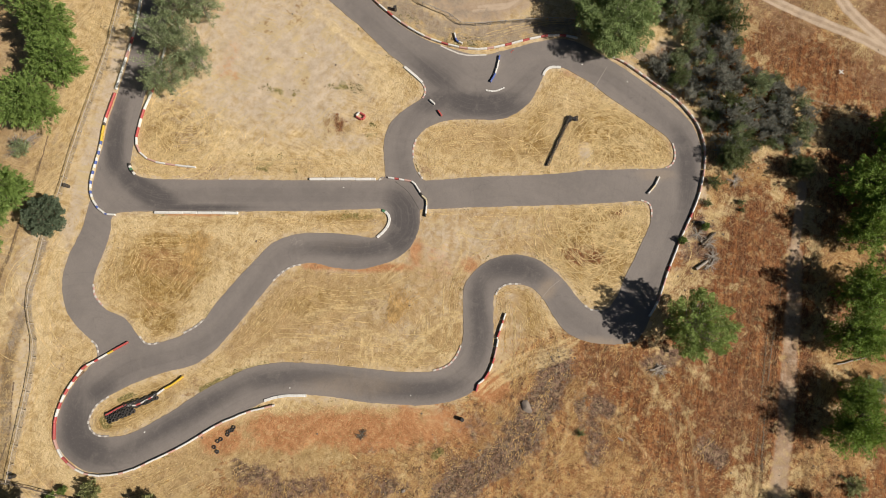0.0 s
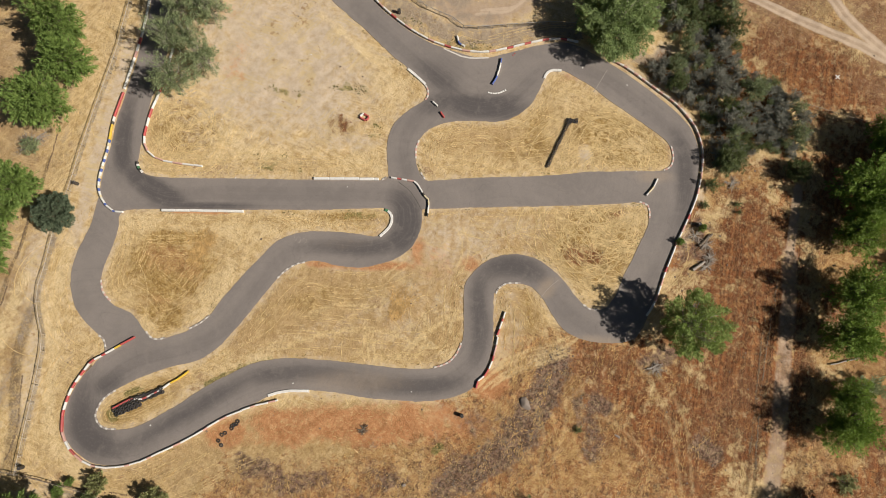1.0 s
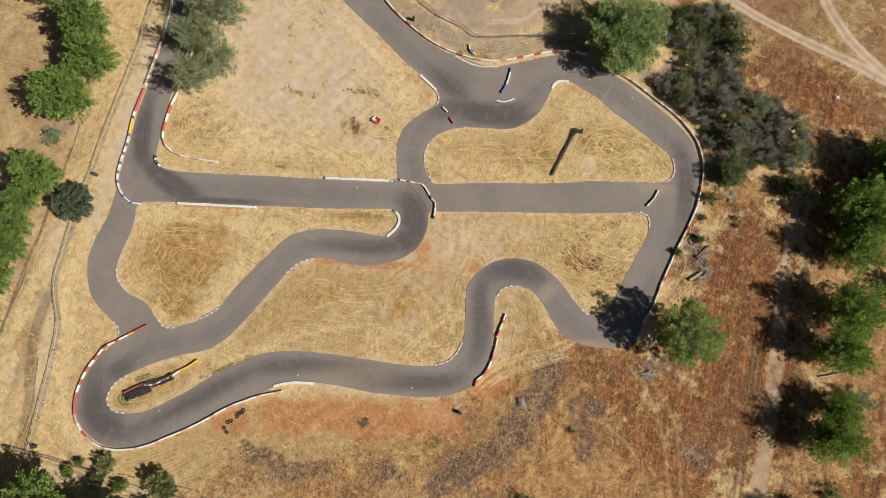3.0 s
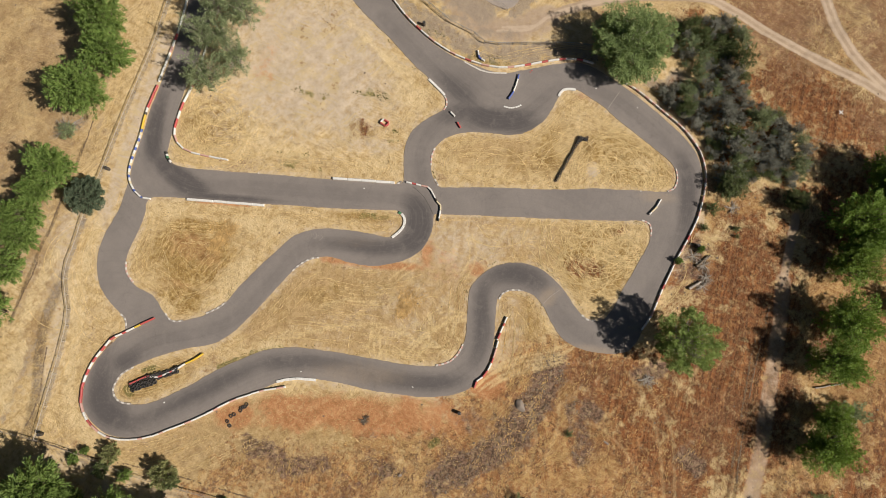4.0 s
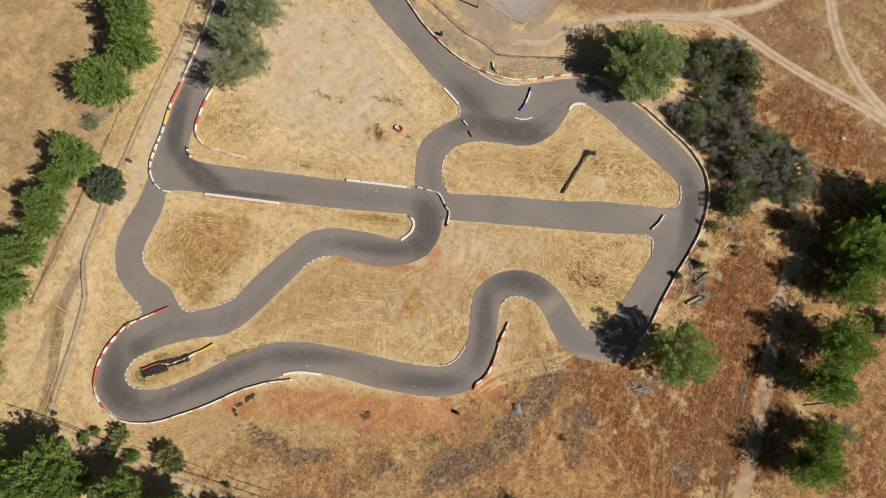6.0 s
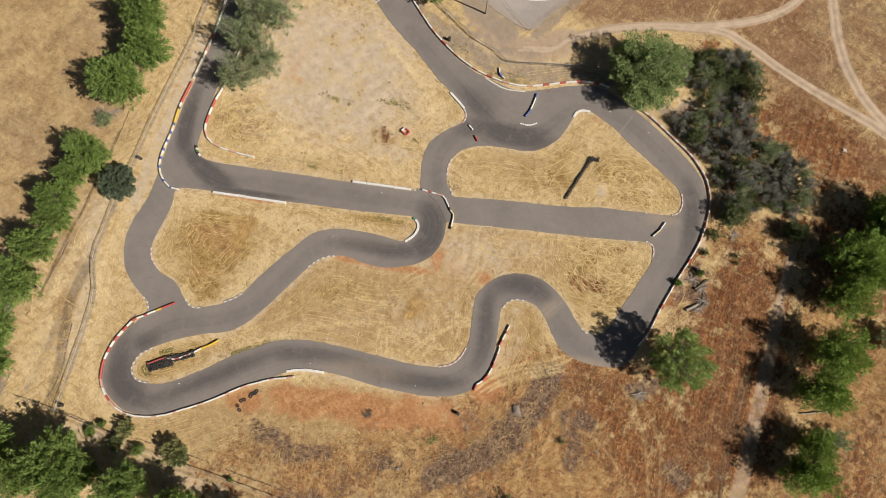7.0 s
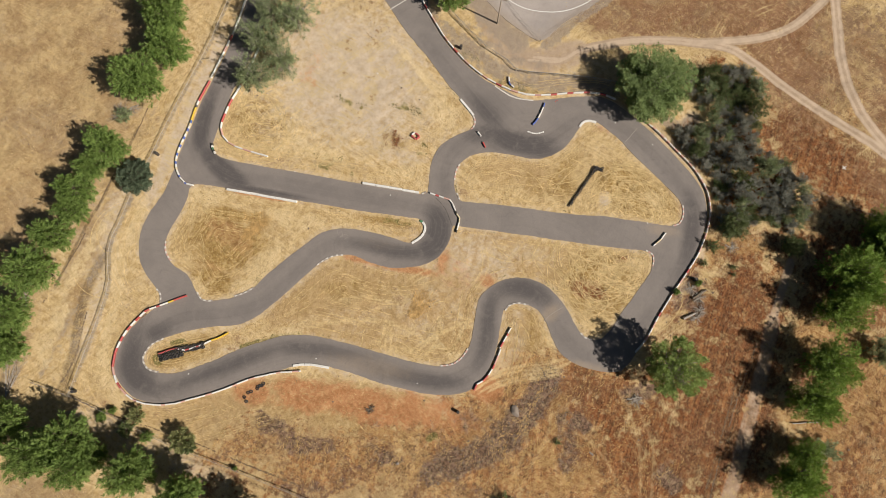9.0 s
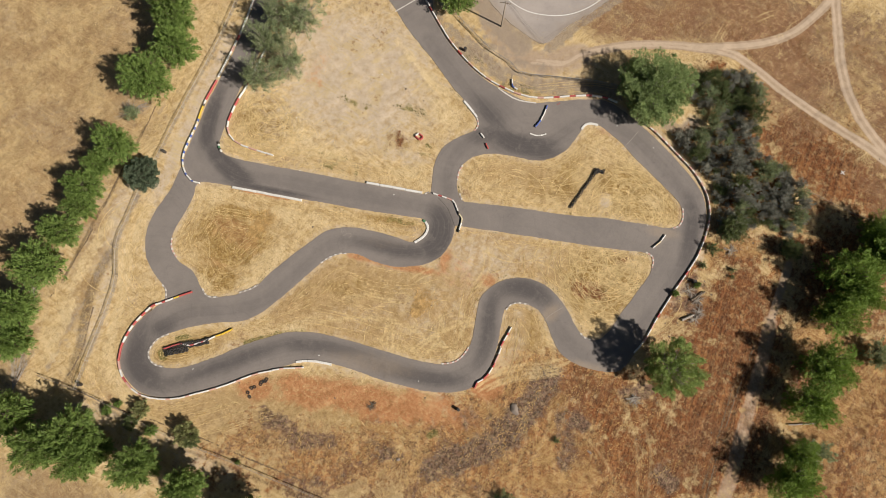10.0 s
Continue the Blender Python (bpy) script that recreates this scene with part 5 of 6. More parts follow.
for x, y in [(-35, -15.4), (-35.5, -14.7), (-35, -13.8), (-34.5, -13.5), (-33.1, -12.2), (-33.5, -12.8), (-32.8, -12.1), (-33.4, -12.4), (-32.6, -11.7)]:
    tyre(x, y, 0.0, rng.uniform(-6, 6), 0, "loose tyres")

# ---- trees and scrub ----
def tube(verts, faces, pts, radii, sides=6):
    base = len(verts)
    pts = np.array(pts, float)
    for i, (p, r) in enumerate(zip(pts, radii)):
        d = pts[min(i + 1, len(pts) - 1)] - pts[max(i - 1, 0)]
        d /= np.linalg.norm(d) + 1e-9
        u = np.cross(d, (0.3, 0.9, 0.2))
        u /= np.linalg.norm(u)
        v = np.cross(d, u)
        for k in range(sides):
            a = 2 * math.pi * k / sides
            verts.append(p + r * (u * math.cos(a) + v * math.sin(a)))
    for i in range(len(pts) - 1):
        for k in range(sides):
            a, b = base + i * sides + k, base + i * sides + (k + 1) % sides
            faces.append((a, b, b + sides, a + sides))
    faces.append(tuple(base + (len(pts) - 1) * sides + k for k in range(sides)))


def leaves_mesh(name, sprays, rng, leaf, material, fold=0.25):
    """Leaves as bent pointed blades: rows of place, direction and length."""
    p, d, length = (np.array(c) for c in zip(*sprays))
    n = len(p)
    d = d + rng.normal(0, 0.2, d.shape)
    d /= np.linalg.norm(d, axis=1)[:, None]
    flat = np.cross(d, rng.normal(0, 1, d.shape) * (1, 1, 0.25) + (0, 0, 1.4))
    flat /= np.linalg.norm(flat, axis=1)[:, None] + 1e-9
    up = np.cross(flat, d)
    w = (leaf * rng.uniform(0.55, 1.0, n))[:, None]
    length = (np.array(length) * rng.uniform(0.7, 1.25, n))[:, None]
    a, tip = p - d * length * 0.35, p + d * length * 0.65 - (0, 0, 1) * length * 0.12
    mid = p + up * fold * w
    verts = np.stack([a, mid + flat * w * 0.5, tip, mid - flat * w * 0.5], 1).reshape(-1, 3)
    faces = np.arange(4 * n, dtype=np.int32).reshape(-1, 4)
    me = bpy.data.meshes.new(name)
    me.vertices.add(len(verts))
    me.vertices.foreach_set("co", verts.astype(np.float32).ravel())
    me.loops.add(4 * n)
    me.loops.foreach_set("vertex_index", faces.ravel())
    me.polygons.add(n)
    me.polygons.foreach_set("loop_start", np.arange(0, 4 * n, 4, dtype=np.int32))
    me.update()
    me.validate()
    me.materials.append(material)
    return me


def tree_meshes(seed, radius, middle, leaf_mat, bark_mat, boughs=42, blades=95, leaf=0.26, blade=0.42, ragged=0.3, squash=0.85, reach=1.0, spray=0.75, nominal=1.0):
    """A trunk that forks into limbs, and sprays of leaves that point outwards from them."""
    rng = np.random.default_rng(seed)
    lift = max(0.4, middle - radius * squash * 0.9)
    verts, faces, sprays = [], [], []
    fork = max(0.6, lift * 0.9)
    tube(verts, faces, [(0, 0, -0.3), (0.03, 0.02, fork * 0.5), (0, 0.05, fork), (0.05, 0, middle)], [radius * 0.075, radius * 0.055, radius * 0.05, radius * 0.02], 8)
    lobes = rng.uniform(1 - ragged, 1.0 + ragged * 0.35, 11)
    for b in range(boughs):
        # spread over the upper three quarters of the crown
        h = 1 - 1.8 * (b + 0.5) / boughs
        az = b * 2.39996 + rng.normal(0, 0.2)
        out = math.sqrt(max(0, 1 - h * h))
        k = lobes[int((az % 6.283) / 6.283 * 11)] * rng.uniform(0.86, 1.06)
        way = np.array([math.cos(az) * out, math.sin(az) * out, h * squash])
        end = np.array([0, 0, middle]) + way * radius * k * rng.choice([0.62, 0.95, 1.0])
        end[2] = max(end[2], radius * 0.12)
        start = np.array([0, 0, fork + (middle - fork) * rng.uniform(0, 0.8)])
        knee = start + (end - start) * 0.5 + (0, 0, -0.08 * radius)
        tube(verts, faces, [start, knee, end - way * 0.25 * radius], [radius * 0.028, radius * 0.018, radius * 0.006], 4)
        size = radius * reach * rng.uniform(0.30, 0.48)
        lean = way / np.linalg.norm(way) + (0, 0, 0.25) + rng.normal(0, 0.25, 3)
        lean /= np.linalg.norm(lean)
        m = int(blades * rng.uniform(0.7, 1.25))
        t = rng.uniform(-1.0, 0.6, m)
        side = rng.normal(0, 1, (m, 3))
        side -= np.outer(side @ lean, lean)
        side /= np.linalg.norm(side, axis=1)[:, None] + 1e-9
        wide = size * spray * (1.0 - 0.75 * np.clip(t + 0.2, 0, 1)) * np.sqrt(rng.random(m))
        for p, q in zip(end + np.outer(t * size, lean) + side * wide[:, None], side):
            sprays.append((p, lean * 0.9 + q * 0.7, blade))
    trunk = mesh_of("trunk", verts, faces, bark_mat, True)
    return trunk, leaves_mesh("crown", sprays, rng, leaf, leaf_mat), radius * nominal, middle


def plant(name, meshes, x, y, r, mid, label, category, group, turn=0.0, crown="crown", trunk="trunk"):
    tm, cm, radius, middle = meshes
    root = new(name)
    root.matrix_basis = pose(x, y, -0.05, 0, 0, turn)
    k = Matrix.Diagonal((r / radius, r / radius, mid / middle, 1))
    part(trunk, tm, None, root, "", k)
    part(crown, cm, None, root, "", k)
    return tagged(root, label, category, group)


BROAD = [tree_meshes(s, 4.2, 6.6, LEAF, BARK, 160, 56, 0.21, 0.60, 0.2, 1.1, 1.0, 0.36, 1.14) for s in (11, 12, 13)]
TALL = [tree_meshes(s, 4.6, 6.3, LEAF_BRIGHT, BARK, 180, 72, 0.22, 0.38, 0.38, 1.3, 0.95, 0.42, 1.0) for s in (21, 22, 23)]
LONE = [tree_meshes(31, 5.2, 8.0, LEAF_COTTON, PALE_BARK, 130, 125, 0.20, 0.32, 0.14, 1.1, 0.60, 0.55)]
OLIVE = [tree_meshes(s, 3.4, 5.0, LEAF_OLIVE, PALE_BARK, 66, 80, 0.13, 0.32, 0.6, 1.0, 1.0, 0.42) for s in (41, 42)]
SHADE = [tree_meshes(51, 4.0, 6.5, LEAF, BARK, 110, 70, 0.22, 0.4, 0.2, 1.0, 0.8, 0.5, 1.1)]
ROUND = [tree_meshes(61, 3.1, 2.9, LEAF_DARK, BARK, 190, 70, 0.17, 0.32, 0.02, 0.9, 0.5, 0.8, 1.12)]
COTTON = [tree_meshes(71, 6.5, 7.5, LEAF_SPREAD, PALE_BARK, 230, 130, 0.23, 0.36, 0.22, 1.1, 0.68, 0.62)]
GREEN_LABEL = "leafy green tree with a rounded crown on dry grass"
spots = [(-65.2, 53.9, 4.6, 6.9), (-63.3, 47.4, 4.4, 6.7), (-66.8, 40.1, 5, 6.7), (-69.6, 25.8, 4.1, 6), (-72.2, 21.7, 2.6, 4.7), (-72.9, 16.9, 3.4, 6), (-73, 13.2, 3, 5.3), (-75, 7.9, 3.7, 6), (-76.5, 0.9, 4.5, 6.7), (-78.2, -7.2, 4, 6.7), (-77.2, -13.1, 3.8, 6.7), (-74, -25.6, 4.1, 6.7), (-67.1, -29.4, 4.7, 6.9), (-62.4, -26.6, 4.9, 6.9), (-60, -30, 3.9, 6.7), (-49.9, -29.5, 4.3, 6.7), (-40.6, -31.5, 3.9, 6.7), (-57.9, -28.9, 2.8, 4.7), (-28.8, -34.9, 4.3, 6.7), (-71.8, 62.5, 5, 6.9)]
for n, (x, y, r, mid) in enumerate(spots):
    plant("tree", BROAD[n % 3], x, y, r, mid, GREEN_LABEL, "tree", "trees along the boundary", 67 * n)
spots = [(70.1, 27, 4.9, 5.6), (68.6, 20, 4.1, 5.3), (73, 23.6, 3.1, 5.4), (67.3, 9.3, 4.5, 5.6), (65.5, 2.5, 4.1, 5.4), (63.2, -11.4, 4.2, 5.3), (65.2, -6.8, 2.7, 3.6), (80.1, 32.1, 6.4, 6.2), (75.5, 35.1, 4.2, 5.6), (61.5, -27.5, 4.5, 5.4)]
for n, (x, y, r, mid) in enumerate(spots):
    plant("tree", TALL[n % 3], x, y, r, mid, "tall bright green tree casting a long shadow", "tree", "trees along the dirt road", 83 * n)
for x, y, r, mid in [(39.5, 3.9, 5.35, 6.9)]:
    plant("tree", LONE[0], x, y, r, mid, "full green tree shading the end of the track", "tree", "single trees")
for x, y, r, mid in [(30, 56.5, 7.3, 5.5)]:
    plant("tree", COTTON[0], x, y, r, mid, "large spreading green tree beside the track bend", "tree", "single trees", 40)
for n, (x, y, r, mid) in enumerate([(-46, 44.8, 3.7, 5.8), (-41, 49, 3.4, 5.4), (-47, 52.3, 3.0, 6), (-41, 58.6, 4.3, 5.8), (-45.8, 58.4, 3.4, 6), (-44.4, 53.2, 2.7, 5)]):
    plant("tree", OLIVE[n % 2], x, y, r, mid, "grey-green olive tree beside the track", "tree", "olive trees", 71 * n)
for x, y, r, mid in [(-11.1, 69.2, 3.9, 4.5)]:
    plant("tree", SHADE[0], x, y, r, mid, "leafy green tree beside the wire fence", "tree", "single trees")
for x, y, r, mid in [(-64.4, 21.9, 3.5, 2.8)]:
    plant("shrub", ROUND[0], x, y, r, mid, "dense round dark green shrub on bare ground", "shrub", "single shrubs", 0, "foliage", "stem")


def bush_meshes(seed, mat, boughs=34, blades=38):
    return tree_meshes(seed, 1.5, 1.2, mat, BARK, boughs, blades, 0.10, 0.32, 0.45, 0.85, 1.05, 0.42, 1.08)


SCRUB = [bush_meshes(s, m) for s, m in ((81, LEAF_GREY), (82, LEAF_SCRUB), (83, LEAF_GREY), (84, LEAF_SCRUB), (85, LEAF_OLIVE), (86, LEAF_DRY))]
COMPACT = [tree_meshes(s, 1.5, 1.2, m, BARK, 60, 40, 0.13, 0.26, 0.18, 0.85, 0.7, 0.6, 1.15) for s, m in ((91, LEAF_SCRUB), (92, LEAF), (93, LEAF_DRY))]
THICKET = spline([(37.6, 62.4), (48.4, 65.5), (52.3, 63.4), (52.5, 54.8), (53.2, 50.1), (58.2, 46.9), (62.7, 42.5), (63.3, 35.6), (59.8, 33), (54.2, 34.7), (50.9, 30.7), (46.9, 30.8), (45.6, 36.3), (42.7, 42.1), (35.4, 48.6), (39.8, 50.8), (42, 53.2), (38.6, 56.8)], 2.0, True)
UPPER = [(48.3, 52.8)]
rng = np.random.default_rng(3)
lo, hi, count, tries, taken = THICKET.min(0), THICKET.max(0), 0, 0, []
while count < 300 and tries < 6000:
    tries += 1
    p = rng.uniform(lo, hi)
    r = 0.7 + 1.7 * rng.random() ** 2
    if not inside(p[None] - ((0, 0), (0.9 * r, 0.6 * r)), THICKET).all() or any((p[0] - q[0]) ** 2 + (p[1] - q[1]) ** 2 < (0.52 * (r + q[2])) ** 2 for q in taken):
        continue
    taken.append((*p, r))
    green = wavy(p[None], 9, 2)[0] + rng.normal(0, 0.5) + (0.25 if p[1] > UPPER[0][1] else -0.75)
    n = int(rng.choice([1, 3])) if green > 0.25 else int(rng.choice([0, 2, 2, 4]))
    plant("shrub", SCRUB[n], p[0], p[1], r, r * rng.uniform(0.75, 1.35), ("dark green" if n in (1, 3) else "dry grey-green") + " chaparral shrub in a dense thicket", "shrub", "thicket", rng.uniform(0, 360), "foliage", "stem")
    count += 1
spots = [(-58.4, -21, 0.9, 0.8), (-60.2, -22.4, 1.3, 0.8), (-53.8, -21.1, 1.8, 1.4), (-55, -23.6, 1.7, 1.2), (-51, -24.5, 1.4, 1.1), (-44.2, -23.7, 2.5, 2), (-43.1, -24.8, 1.6, 1.4), (-34.3, -27.1, 0.6, 0.6)]
for n, (x, y, r, mid) in enumerate(spots):
    plant("shrub", COMPACT[(1, 1, 2, 0, 1, 2, 0, 1)[n]], x, y, r, mid, "green shrub grown up beside a wire fence", "shrub", "shrubs along the fence", 50 * n, "foliage", "stem")
spots = [(-70.6, 33.9, 1.8, 1.3), (78.3, 14.4, 2.5, 2.5), (69.5, -5.5, 2.7, 2), (40.3, 18.3, 0.9, 0.8), (44.3, 20.7, 0.9, 0.8), (78.5, 12.5, 1.9, 2), (22.2, -12.6, 0.7, 0.5), (14.4, -24.5, 1.8, 1.3), (45, 24.7, 0.8, 0.6), (50.7, 24.9, 0.7, 0.5), (50.8, 23.6, 0.5, 0.5), (58.7, 47, 1.3, 0.8), (46.2, 28.2, 1.4, 1.2), (64.5, -20.6, 2.2, 1.0)]
for n, (x, y, r, mid) in enumerate(spots):
    plant("shrub", (SCRUB[4], SCRUB[4], SCRUB[4], COMPACT[1], COMPACT[1], SCRUB[4], SCRUB[1], SCRUB[1], SCRUB[1], SCRUB[1], SCRUB[1], SCRUB[1], SCRUB[1], SCRUB[5])[n], x, y, r, mid, "low green shrub on dry grass", "shrub", "single shrubs", 50 * n, "foliage", "stem")

ROUNDED = tree_meshes(94, 3.2, 2.4, LEAF_SCRUB, BARK, 120, 70, 0.13, 0.28, 0.3, 0.9, 0.7, 0.55, 1.1)
for n, (x, y, r, mid) in enumerate([(49.4, 32.8, 3.1, 2.2), (60.6, 30.6, 2.3, 2.0), (41.2, 46.6, 2.0, 1.7)]):
    plant("shrub", ROUNDED, x, y, r, mid, "rounded green shrub at the edge of the thicket", "shrub", "thicket", 70 * n, "foliage", "stem")

# ---- straw, tufts and litter on the ground ----
def blades_mesh(name, xy, angle, length, width, pitch, z, material, rng):
    """Flat narrow blades, each an island of its own."""
    n = len(xy)
    c, s = np.cos(angle), np.sin(angle)
    cp, sp = np.cos(pitch), np.sin(pitch)
    way = np.c_[c * cp, s * cp, sp] * (length / 2)[:, None]
    side = np.c_[-s, c, rng.uniform(-0.4, 0.4, n)] * (width / 2)[:, None]
    mid = np.c_[xy, z + np.abs(sp) * length / 2]
    verts = np.stack([mid - way - side, mid - way + side, mid + way + side * 0.6, mid + way - side * 0.6], 1).reshape(-1, 3)
    me = bpy.data.meshes.new(name)
    me.vertices.add(4 * n)
    me.vertices.foreach_set("co", verts.astype(np.float32).ravel())
    me.loops.add(4 * n)
    me.loops.foreach_set("vertex_index", np.arange(4 * n, dtype=np.int32))
    me.polygons.add(n)
    me.polygons.foreach_set("loop_start", np.arange(0, 4 * n, 4, dtype=np.int32))
    me.update()
    me.validate()
    me.materials.append(material)
    return me


STRAW_PALE = leafy("pale_straw", (0.50, 0.345, 0.145), (0.71, 0.535, 0.268), 0.0, 0.1)
STRAW_DARK = leafy("weathered_straw", (0.25, 0.15, 0.05), (0.47, 0.31, 0.13), 0.0, 0.1)
STRAW_GOLD = leafy("golden_straw", (0.34, 0.19, 0.065), (0.66, 0.43, 0.17), 0.0, 0.1)
STALK_BROWN = leafy("brown_stalks", (0.07, 0.028, 0.011), (0.36, 0.175, 0.066), 0.0, 0.1)
WEED = leafy("green_weeds", (0.085, 0.08, 0.022), (0.20, 0.18, 0.062), 0.0, 0.1)


def scatter(rng, n):
    """Places on open ground, with the way the mower or the wind laid the stalks there."""
    xy = np.c_[rng.uniform(-100, 96, n), rng.uniform(-40, 88, n)]
    d = asphalt_depth(xy)
    ok = d < -0.12
    xy, d = xy[ok], d[ok]
    eps = 0.6
    gx, gy = asphalt_depth(xy + (eps, 0)) - d, asphalt_depth(xy + (0, eps)) - d
    along = np.arctan2(gx, -gy)
    lay = wavy(xy, 12, 4) * 1.6 + np.where(wavy(xy, 7, 9) > 0, 0.5, 2.0)
    follow = (-d < 11) & (rng.random(len(xy)) < 0.7)
    return xy, d, np.where(follow, along, lay) + rng.normal(0, 0.17, len(xy))


SWATHS = [(29.5, 31.7), (29.3, 27.8), (24.6, 18), (28.1, 22.9), (-42.1, 37.2), (-43.8, 40.7), (-5.3, -1.4), (12.1, 30.7), (-60.6, 5.8)]


def build_straw():
    rng = np.random.default_rng(17)
    xy, d, turn = scatter(rng, 260000)
    brown = np.maximum(blobs(xy, BROWN), np.clip((xy[:, 0] - 75) / 60, 0, 0.55)) + 0.3 * wavy(xy, 4, 3) - 0.35 * blobs(xy, PATCHES)
    bare = np.maximum(blobs(xy, BARE), strokes(xy, TRACKS) * 1.3)
    gold = blobs(xy, GOLD) + 0.5 * blobs(xy, TAN) + 0.25 * wavy(xy, 3, 7)
    turn = np.where(brown > 0.5, 1.35 + rng.normal(0, 0.45, len(xy)), turn)
    lift = ground_lift(xy, d)
    u = rng.random(len(xy))
    mixed = blobs(xy, MIXED) + 0.3 * wavy(xy, 3, 5)
    keep_pale = (u < 0.13 - 0.14 * np.clip(mixed, 0, 1) - 0.25 * bare - 0.08 * np.clip(blobs(xy, TAN), 0, 1) + 0.16 * wavy(xy, 5, 8) + 0.1 * wavy(xy, 1.7, 12)) & (brown < 0.5)
    keep_dark = (u > 0.90 + 0.3 * bare - 0.3 * gold - 0.1 * wavy(xy, 2.3, 13)) & (brown < 0.5)
    keep_brown = ((brown >= 0.5) & (u < 0.8) | (mixed > 0.6) & (u > 0.3) & (u < 0.46)) & (strokes(xy, TRACKS) < 0.4) & (strokes(xy, ROCKY) < 0.5)

    def lay(name, keep, material, label, lengths, widths, steep):
        n = keep.sum()
        pitch = np.abs(rng.normal(0, steep, n))
        me = blades_mesh(name, xy[keep], turn[keep], rng.uniform(*lengths, n), rng.uniform(*widths, n), pitch, lift[keep] + rng.uniform(0.004, 0.03, n), material, rng)
        tagged(new(name, me), label, "dry grass", "", "stuff")

    lay("straw", keep_pale, STRAW_PALE, "bleached straw lying over mown ground", (0.2, 0.65), (0.025, 0.055), 0.12)
    lay("dry_grass", keep_dark, STRAW_DARK, "short weathered golden brown grass", (0.12, 0.4), (0.04, 0.10), 0.15)
    lay("dead_stalks", keep_brown, STALK_BROWN, "brown dead stalks and clods on rough ground", (0.2, 0.75), (0.03, 0.075), 0.16)
    # swaths left in arcs by the mower
    px, pa = [], []
    for k, c in enumerate(SWATHS):
        for _ in range(60 if k < 6 else 14):
            r = rng.uniform(2.5, 12.0)
            a0 = rng.uniform(0, 2 * math.pi)
            span = rng.uniform(4.0, 13.0) / r
            m = int(span * r / 0.15)
            a = a0 + np.arange(m) * span / max(m, 1)
            cc = np.array(c) + rng.normal(0, 3.5, 2)
            px.append(cc + np.c_[np.cos(a), np.sin(a)] * (r + rng.normal(0, 0.03, m))[:, None])
            pa.append(a + math.pi / 2 + rng.normal(0, 0.12, m))
    px, pa = np.concatenate(px), np.concatenate(pa)
    dd = asphalt_depth(px)
    ok = (dd < -0.3) & (blobs(px, BARE) < 0.6) & (blobs(px, RED) < 0.4)
    px, pa, dd = px[ok], pa[ok], dd[ok]
    n = len(px)
    me = blades_mesh("straw", px, pa, rng.uniform(0.25, 0.55, n), rng.uniform(0.05, 0.11, n), np.abs(rng.normal(0, 0.04, n)), ground_lift(px, dd) + rng.uniform(0.008, 0.02, n), STRAW_PALE, rng)
    tagged(new("straw", me), "pale swaths of cut straw lying in arcs", "dry grass", "", "stuff")
    # mowing lines that follow the edge of the asphalt
    p = np.c_[rng.uniform(-66, 46, 1500), rng.uniform(-24, 58, 1500)]
    dd = asphalt_depth(p)
    p = p[(dd < -0.8) & (dd > -9) & (blobs(p, BARE) < 0.35) & (blobs(p, RED) < 0.35) & (blobs(p, MIXED) < 0.5) & (blobs(p, BROWN) < 0.4)]
    steps, px, pa = rng.integers(18, 70, len(p)), [], []
    for k in range(70):
        dd = asphalt_depth(p)
        gx, gy = asphalt_depth(p + (0.5, 0)) - dd, asphalt_depth(p + (0, 0.5)) - dd
        a = np.arctan2(gx, -gy)
        p = p + 0.16 * np.c_[np.cos(a), np.sin(a)]
        live = (k < steps) & (dd < -0.5)
        px.append(p[live] + rng.normal(0, 0.05, (live.sum(), 2)))
        pa.append(a[live] + rng.normal(0, 0.2, live.sum()))
    px, pa = np.concatenate(px), np.concatenate(pa)
    ok = (blobs(px, BARE) < 0.5) & (blobs(px, RED) < 0.4)
    px, pa = px[ok], pa[ok]
    n = len(px)
    me = blades_mesh("straw", px, pa, rng.uniform(0.15, 0.4, n), rng.uniform(0.03, 0.075, n), np.abs(rng.normal(0, 0.08, n)), ground_lift(px, asphalt_depth(px)) + rng.uniform(0.01, 0.03, n), STRAW_PALE, rng)
    tagged(new("straw", me), "pale mowing lines of straw along the track", "dry grass", "", "stuff")
    # windrows of dead grass drawn out over the rough slope
    px, pa = [], []
    for area, count, lean in ((MIXED[:8], 150, 0.95), (BROWN[4:6], 110, 1.3)):
        for k in range(count):
            cx, cy, rx, ry = area[k % len(area)][:4]
            p = np.array([cx + rng.normal(0, 0.55) * rx, cy + rng.normal(0, 0.55) * ry])
            a, bend = lean + 0.5 * wavy(p[None], 9, 5)[0] + rng.normal(0, 0.15), rng.normal(0, 0.05)
            for _ in range(int(rng.uniform(12, 48))):
                a += bend * 0.3 + rng.normal(0, 0.04)
                p = p + 0.14 * np.array([math.cos(a), math.sin(a)])
                px.append(p + rng.normal(0, 0.24, 2))
                pa.append(a + rng.normal(0, 0.3))
    px, pa = np.array(px), np.array(pa)
    dd = asphalt_depth(px)
    ok = (dd < -0.5) & (strokes(px, TRACKS) < 0.4) & (blobs(px, RED) < 0.4)
    px, pa, dd = px[ok], pa[ok], dd[ok]
    n = len(px)
    me = blades_mesh("straw", px, pa, rng.uniform(0.2, 0.5, n), rng.uniform(0.04, 0.09, n), np.abs(rng.normal(0, 0.08, n)), ground_lift(px, dd) + rng.uniform(0.01, 0.025, n), STRAW_GOLD, rng)
    tagged(new("straw", me), "golden windrows of dead grass on brown soil", "dry grass", "", "stuff")
